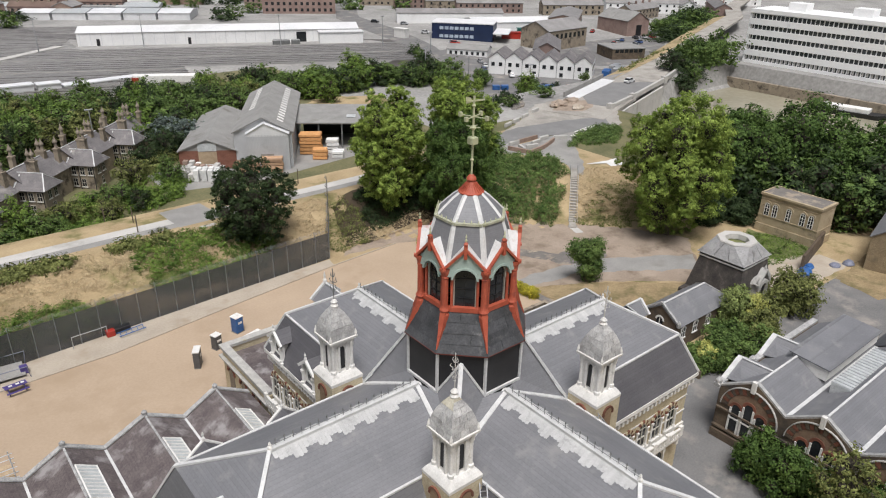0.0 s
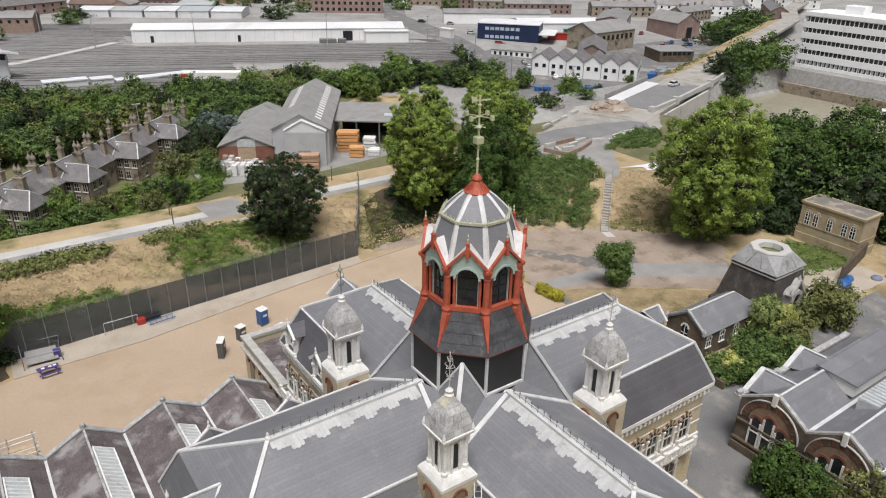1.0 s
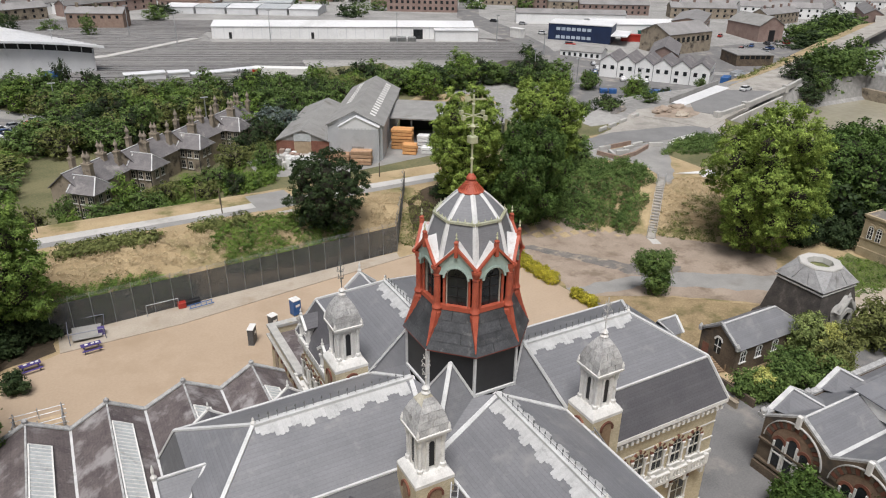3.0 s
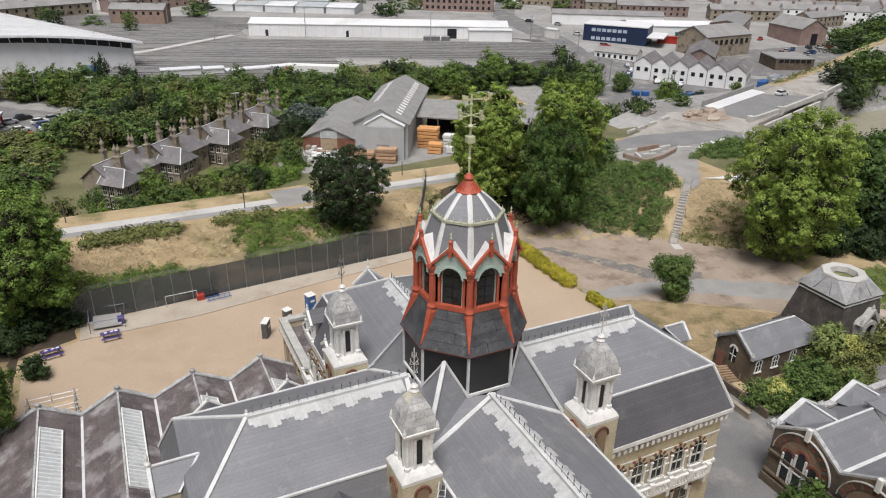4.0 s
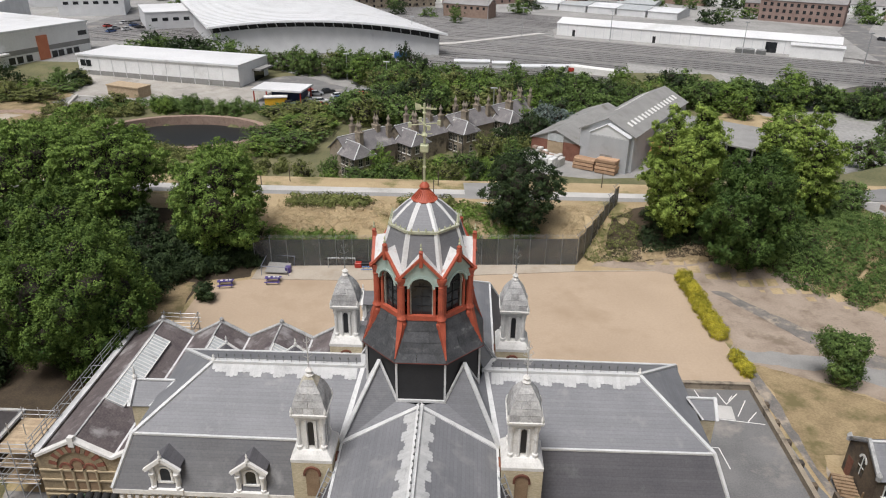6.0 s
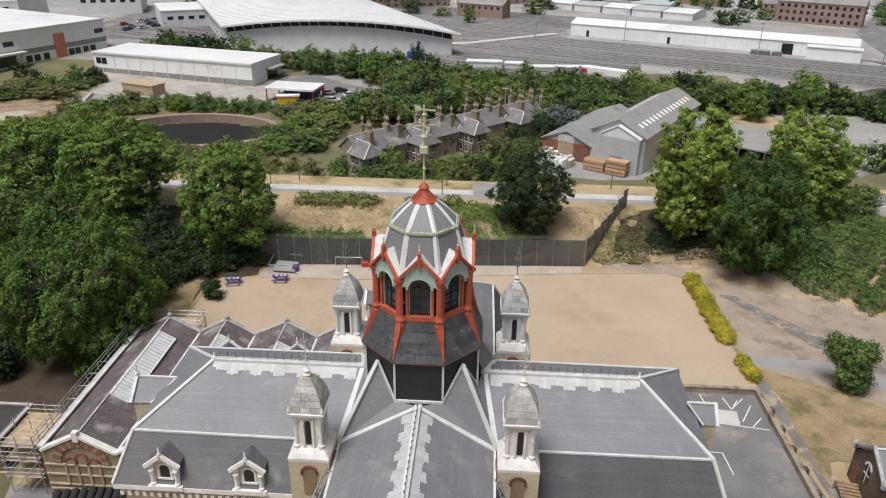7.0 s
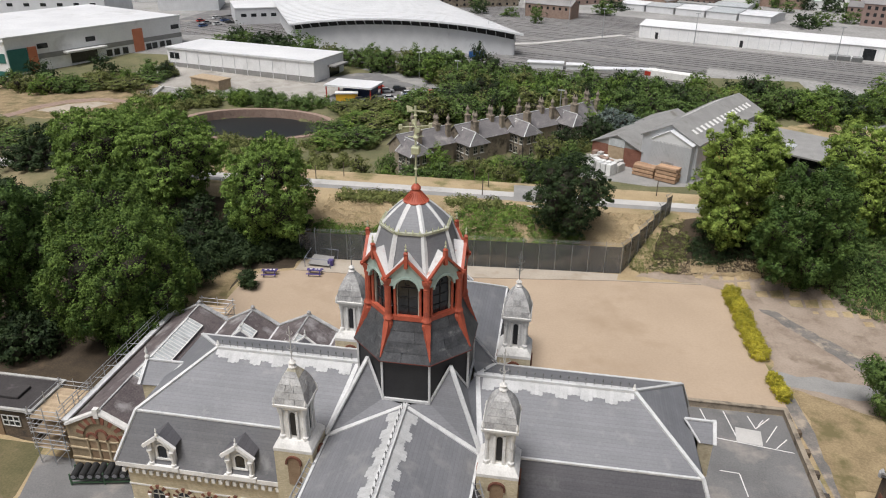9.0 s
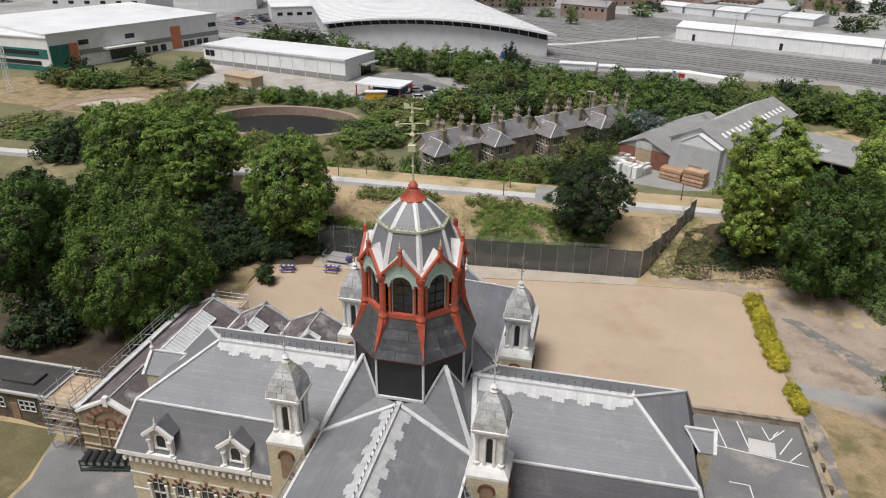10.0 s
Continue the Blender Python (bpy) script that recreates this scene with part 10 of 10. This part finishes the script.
heap("spoil_mound", "heap of tan sand and spoil", 108.6, 88.6, 4.7, 22, 7.5, 3.6, 1.3, M_EARTH, 1)
heap("spoil_mound", "heap of tan sand and rubble", 114.2, 89.6, 4.7, 15, 6.0, 3.4, 1.1, M_EARTH, 2)
heap("spoil_mound", "low heap of broken rubble", 110.2, 83.8, 4.7, 40, 5.0, 3.2, 0.8, M_TRACK, 3)
heap("spoil_mound", "heap of grey rubble beside the works road", 100.0, 95.0, 4.3, 30, 8.0, 3.0, 1.1, M_TARPATCH, 4)
for x, y, r in ((84, 82, 20), (88, 83.5, 20), (93, 85.5, 20), (99, 88, 18), (86, 67.6, -30), (76, 66.5, -10), (79, 68.2, 8), (73.4, 66.8, 70), (82.5, 69.4, 6), (74.6, 70.4, 4)):
    whole("concrete_barrier", soften(cube(-1.5, 1.5, -0.3, 0.3, 0, 0.85), 0.08), M_CONCRETE, "grey precast concrete barrier on the works area", "barrier", group="concrete barriers", m=pose(x, y, gz(x, y) + 0.05, 0, 0, r))
for x, y, r in ((91.5, 67.4, 12), (94.5, 69.0, 12), (98.0, 69.6, 6)):
    whole("paving_slab", soften(cube(-2.2, 2.2, -0.7, 0.7, 0, 0.22), 0.04), M_WHITE, "long pale concrete slab laid on the ground", "slab", group="pale slabs", m=pose(x, y, gz(x, y) + 0.12, 0, 0, r))
low = thing("low_wall", "broken low brick wall at the top of the steps", "wall")
for x0, y0, x1, y1 in ((72.6, 63.6, 77.6, 64.6), (77.6, 64.6, 83.4, 67.2), (72.6, 63.6, 71.0, 68.4), (74.5, 70.4, 82.0, 70.9)):
    part("wall_length", beam(bmesh.new(), (x0, y0, gz(x0, y0) + 0.45), (x1, y1, gz(x1, y1) + 0.45), 0.4, 0.9), M_PIER, low)
ground_patch("works_path", [(69.6, 49.2), (71.4, 48.6), (76, 52.3), (80, 57), (84, 61.5), (88, 66.5), (99, 69), (97, 70.6), (86, 70.2), (76, 70), (68, 71.5), (69, 66), (73, 62.5), (75, 58.5), (73, 54)], M_PATHGREY, "grey path from the steps to the works area", 0.07, category="path", ragged=0.4)
ground_patch("crossing_slab", [(76.2, 52.6), (82, 51.4), (84.5, 51.4), (83.2, 47.6), (79.6, 48.6), (80.4, 50.4)], M_WHITE, "bright concrete slab at the top of the steps", 0.14, category="path")
bm = bmesh.new()
poly(bm, [(118, -80, -2.9), (204, -80, -2.9), (204, 99, -2.9), (118, 99, -2.9)])
whole("river", bm, M_WATER, "murky green-brown tidal river", "river", "structure")
bm = bmesh.new()
for (a, b2), (c, d) in zip(rd[0:2], rd[1:3]):
    nn = Vector((-(d - b2), c - a, 0)).normalized() * 8.0
    slab(bm, [Vector((a, b2, 3.9)) - nn, Vector((c, d, 3.9)) - nn, Vector((c, d, -4)) - nn, Vector((a, b2, -4)) - nn], 0.6)
whole("bridge_abutment", bm, M_CONCRETE, "weathered grey concrete side wall of the bridge", "wall", "structure")
whole("river_wall", cube(202.5, 204, -60, 98, -4, 0.4), M_COTTAGE, "timber-piled river wall", "wall", "structure")
bm = bmesh.new()
poly(bm, [(204, -80, -0.7), (330, -80, -0.7), (330, 110, -0.7), (204, 100, -0.7)])
whole("riverside_yard", bm, M_PATHGREY, "grey riverside yard", "yard", "structure")

off = thing("office_block", "white seven-storey office slab with ribbon windows on stilts", "office building", pose(212, 97.5, -1.0))
OH = 22.5
part("core", cube(0.4, 15, -88, -0.2, 1.2, OH), M_OFFICE, off)
for f in range(6):
    z = 2.1 + f * 3.4
    part("spandrel", cube(0, 15.4, -88.4, 0, z - 0.95, z + 1.05), M_OFFICE, off, "white spandrel band")
    first = None
    for i in range(60):
        y = -1.2 - i * 1.44
        if first is None:
            first = part("pane", cube(0.24, 0.45, -0.52, 0.52, 0.1, 1.62), M_OFFICEGLASS, off)
            first.matrix_basis = pose(0, y, z + 0.92)
            bl = part("blind", cube(0.2, 0.3, -0.1, 0.42, 0.3, 1.6), M_CONCRETE, off)
            bl.matrix_basis = pose(0, y, z + 0.92)
        else:
            piece(first, pose(0, y, z + 0.92))
            if (i * 7 + f * 3) % 7 in (0, 3, 4):
                piece(bl, pose(0, y, z + 0.92))
part("roof_edge", cube(-0.1, 15.5, -88.6, 0.1, OH - 0.6, OH + 0.7), M_OFFICE, off)
part("end_wall", cube(0.2, 15.2, -0.2, 0.15, -0.5, OH), M_OFFICE, off)
for x in (2.5, 7, 11.5):
    part("end_window_strip", cube(x, x + 1.1, 0.1, 0.22, 3, OH - 1), M_GLASS, off)
for i in range(11):
    part("column", cube(0.6, 1.4, -8.2 - i * 8, -7.4 - i * 8, -0.5, 1.3), M_WHITE, off)
part("ground_floor", cube(4, 14, -86, -2, -0.5, 1.2), M_GLASS, off)
for x, y in ((5, -10), (7, -30), (4, -50)):
    part("roof_plant", soften(cube(x, x + 5, y - 6, y, OH, OH + 3.2), 0.1), M_WHITEWALL, off)
boat = thing("barge", "white and dark moored barge", "boat", pose(196, 52, -2.9, 0, 0, -80))
bm = bmesh.new()
rings = []
for x, w, zt in ((-11, 1.4, 1.5), (-9, 2.4, 1.3), (7, 2.5, 1.3), (11, 1.0, 1.9)):
    rings.append([bm.verts.new(p) for p in ((x, -w * 0.8, -0.4), (x, w * 0.8, -0.4), (x, w, zt), (x, -w, zt))])
for a, b3 in zip(rings, rings[1:]):
    for i in range(4):
        bm.faces.new((a[i], a[(i + 1) % 4], b3[(i + 1) % 4], b3[i]))
bm.faces.new(rings[0][::-1]), bm.faces.new(rings[-1])
part("hull", bm, M_PANEL, boat)
part("deck_house", soften(cube(-8, 5, -1.8, 1.8, 1.25, 2.6), 0.15), M_WHITE, boat)

# far town
for n in range(5):
    x, y = 36 + n * 14, 372 - n * 8.4
    block("grey_shed", "pale grey industrial shed with a low ribbed roof", (x, y), (x + 13, y - 7.8), 22, 3.4, M_SHEETWALL, M_ROOFGLASS if n % 2 else M_SHEETWALL, 1.0, group="grey sheds")
    block("grey_shed", "pale grey industrial shed with a low ribbed roof", (x - 10, y + 32), (x + 8, y + 22), 18, 4.0, M_SHEETWALL, M_SHEET if n % 2 else M_ROOFGLASS, 1.2, group="grey sheds")
block("yellow_roof_shed", "shed with a yellow-grey roof and yellow doors", (72, 414), (108, 392), 22, 5.5, M_WHITEWALL, M_STOCK, 1.6)
block("white_hall", "white hall with a gabled roof", (123, 406), (146, 392), 14, 5, M_WHITEWALL, M_WHITEROOF, 2.0)
block("brick_flats", "three-storey red brick flats with pale window bands", (147, 337), (180, 317), 11, 10, M_DULLBRICK, M_GREYTILE, 2.5, rows=((1.2, 2.8, 12, 1.4, 0.8), (4.4, 6.0, 12, 1.4, 0.8), (7.4, 9.0, 12, 1.4, 0.8)))
block("brick_church", "dark red brick church tower block", (291, 322), (310, 310), 16, 15, M_DULLBRICK, M_TILE, 4, rows=((4, 8, 4, 1.6, 2),))
k = 0
for p0, p1 in (((276, 254), (306, 236)), ((318, 244), (352, 218)), ((240, 286), (272, 266)), ((232, 304), (268, 282)), ((250, 318), (284, 296)), ((222, 322), (252, 302)), ((214, 346), (250, 324)), ((300, 270), (340, 244)), ((330, 300), (372, 268)), ((262, 344), (300, 320)), ((196, 372), (236, 348)),
               ((210, 392), (250, 366)), ((330, 258), (372, 230)), ((352, 206), (392, 236)), ((362, 190), (400, 220)), ((300, 212), (330, 216)), ((-22, 385), (28, 414)), ((-10, 372), (36, 398)), ((-60, 352), (-18, 372)), ((-100, 338), (-66, 350)), ((30, 440), (80, 424)), ((90, 440), (140, 415)),
               ((160, 420), (200, 396)), ((172, 442), (212, 416)), ((280, 380), (330, 346)), ((340, 340), (390, 305)), ((250, 412), (300, 380)), ((385, 280), (430, 250)), ((390, 250), (440, 215)), ((150, 366), (178, 352))):
    k += 1
    wm, rm = ((M_DULLBRICK, M_GREYTILE), (M_COTTAGE, M_GREYTILE), (M_WHITEWALL, M_GREYTILE))[k % 3]
    bl2, L = block("terrace", "row of two-storey terraced houses with tiled roofs", p0, p1, 9, 5.4, wm, rm, 2.6, rows=((0.8, 2.1, int(8 + k % 4), 1.1, 0.6), (3.4, 4.7, int(8 + k % 4), 1.1, 0.6)), group="terraces", category="house")
    for i in range(4):
        part("chimney", cube(L * (i + 0.5) / 4 - 0.6, L * (i + 0.5) / 4 + 0.6, 4.1, 4.9, 6.5, 9.4), M_DULLBRICK, bl2)
for p0, p1, h, d in (((-138, 270), (-112, 284), 7, 30), ((-196, 306), (-168, 316), 9, 30), ((-128, 300), (-100, 312), 5, 26), ((-240, 250), (-196, 262), 11, 40), ((-170, 380), (-120, 400), 9, 30), ((-90, 300), (-70, 306), 5, 12), ((-250, 330), (-215, 345), 9, 30), ((-120, 400), (-70, 420), 8, 30), ((-60, 420), (-20, 440), 7, 20)):
    block("business_unit", "grey and white business unit with a flat pale roof", p0, p1, d, h, M_SHEETWALL, M_WHITEROOF, rows=((h - 3.6, h - 2.2, 6, 2.4, 1.5),), group="business units")
ground_patch("estate_road", [(-172, 240), (-140, 240), (-130, 300), (-140, 345), (-172, 340)], M_ASPHALT, "grey estate road and parking", 0.05, category="road")

# low sheds at the edge of the sidings
for p0, p1, h in (((-2.9, 201.5), (9.0, 201.3), 3.4), ((10.0, 201.2), (16.2, 201), 3.0), ((17, 201), (40, 203), 1.6)):
    block("siding_shed", "low pale grey shed at the edge of the sidings", p0, p1, 4, h * 0.75, M_SHEETWALL, M_SHEETWALL, category="shed", group="siding sheds")
whole("skip_container", soften(cube(-2.6, 2.6, -1.2, 1.2, 0, 2.5), 0.08), M_BLUE, "bright blue steel container by the depot", "container", m=pose(-22, 216, gz(-22, 216), 0, 0, -10))

# concrete bund and kerbs on the works yard
bund = thing("concrete_bund", "low pale concrete bund round the works yard", "kerb", pose(0, 0, 0))
for (xa, ya), (xb, yb) in (((-112, 158.9), (-109, 148)), ((-109, 148), (-84, 151)), ((-84, 151), (-76, 158))):
    part("bund_wall", beam(bmesh.new(), (xa, ya, -1.6), (xb, yb, -1.6), 0.6, 0.9), M_CONCRETE, bund)
lat = thing("lattice_mast", "white steel lattice mast on the waste ground", "mast", pose(-158.9, 134.7, gz(-158.9, 134.7)))
for x, y in ((-0.5, -0.5), (0.5, -0.5), (0.5, 0.5), (-0.5, 0.5)):
    part("leg", beam(bmesh.new(), (x, y, 0), (x, y, 14), 0.14), M_WHITE, lat)
for i in range(14):
    for (x0, y0), (x1, y1) in (((-0.5, -0.5), (0.5, -0.5)), ((0.5, -0.5), (0.5, 0.5)), ((0.5, 0.5), (-0.5, 0.5)), ((-0.5, 0.5), (-0.5, -0.5))):
        part("brace", beam(bmesh.new(), (x0, y0, i), (x1, y1, i + 1), 0.07), M_WHITE, lat)
for x, y in ((-5.4, 79.0), (-2.4, 74.5), (26.4, 75.6), (-28.8, 74.9), (-3.0, 70.5), (-33.3, 72.6), (12, 76.5)):
    post = whole("path_post", lathe(bmesh.new(), 0, 0, ((0.09, -0.2), (0.08, 2.6), (0.03, 2.75)), 6), M_BARK, "thin weathered wooden post beside the path", "post", group="path posts", m=pose(x, y, gz(x, y)))

# small houses that fill the skyline
rng = np.random.default_rng(12)
for i in range(70):
    x = rng.uniform(-40, 460)
    y = rng.uniform(330, 620) - 0.25 * max(0, x - 150)
    if x > 120 and y < 300 - 0.1 * x:
        continue
    a = radians((-32, 58, -32, -25)[i % 4])
    ln, h = rng.uniform(22, 46), rng.uniform(5, 6.4)
    p0 = (x, y)
    p1 = (x + ln * math.cos(a), y + ln * math.sin(a))
    wm, rm = ((M_COTTAGE, M_GREYTILE), (M_WHITEWALL, M_GREYTILE), (M_DULLBRICK, M_TILE), (M_PIER, M_GREYTILE))[int(rng.integers(4))]
    hs, L = block("terrace", "distant row of houses with dull tiled roofs", p0, p1, rng.uniform(8, 10), h, wm, rm, rng.uniform(2.2, 3.0), rows=((h - 2.2, h - 0.9, 7, 1.2, 0.8),), group="distant terraces", category="house")
    for k in range(3):
        part("chimney", cube(L * (k + 0.5) / 3 - 0.6, L * (k + 0.5) / 3 + 0.6, 4.0, 4.8, h + 1.2, h + 4.2), M_COTTAGE, hs)
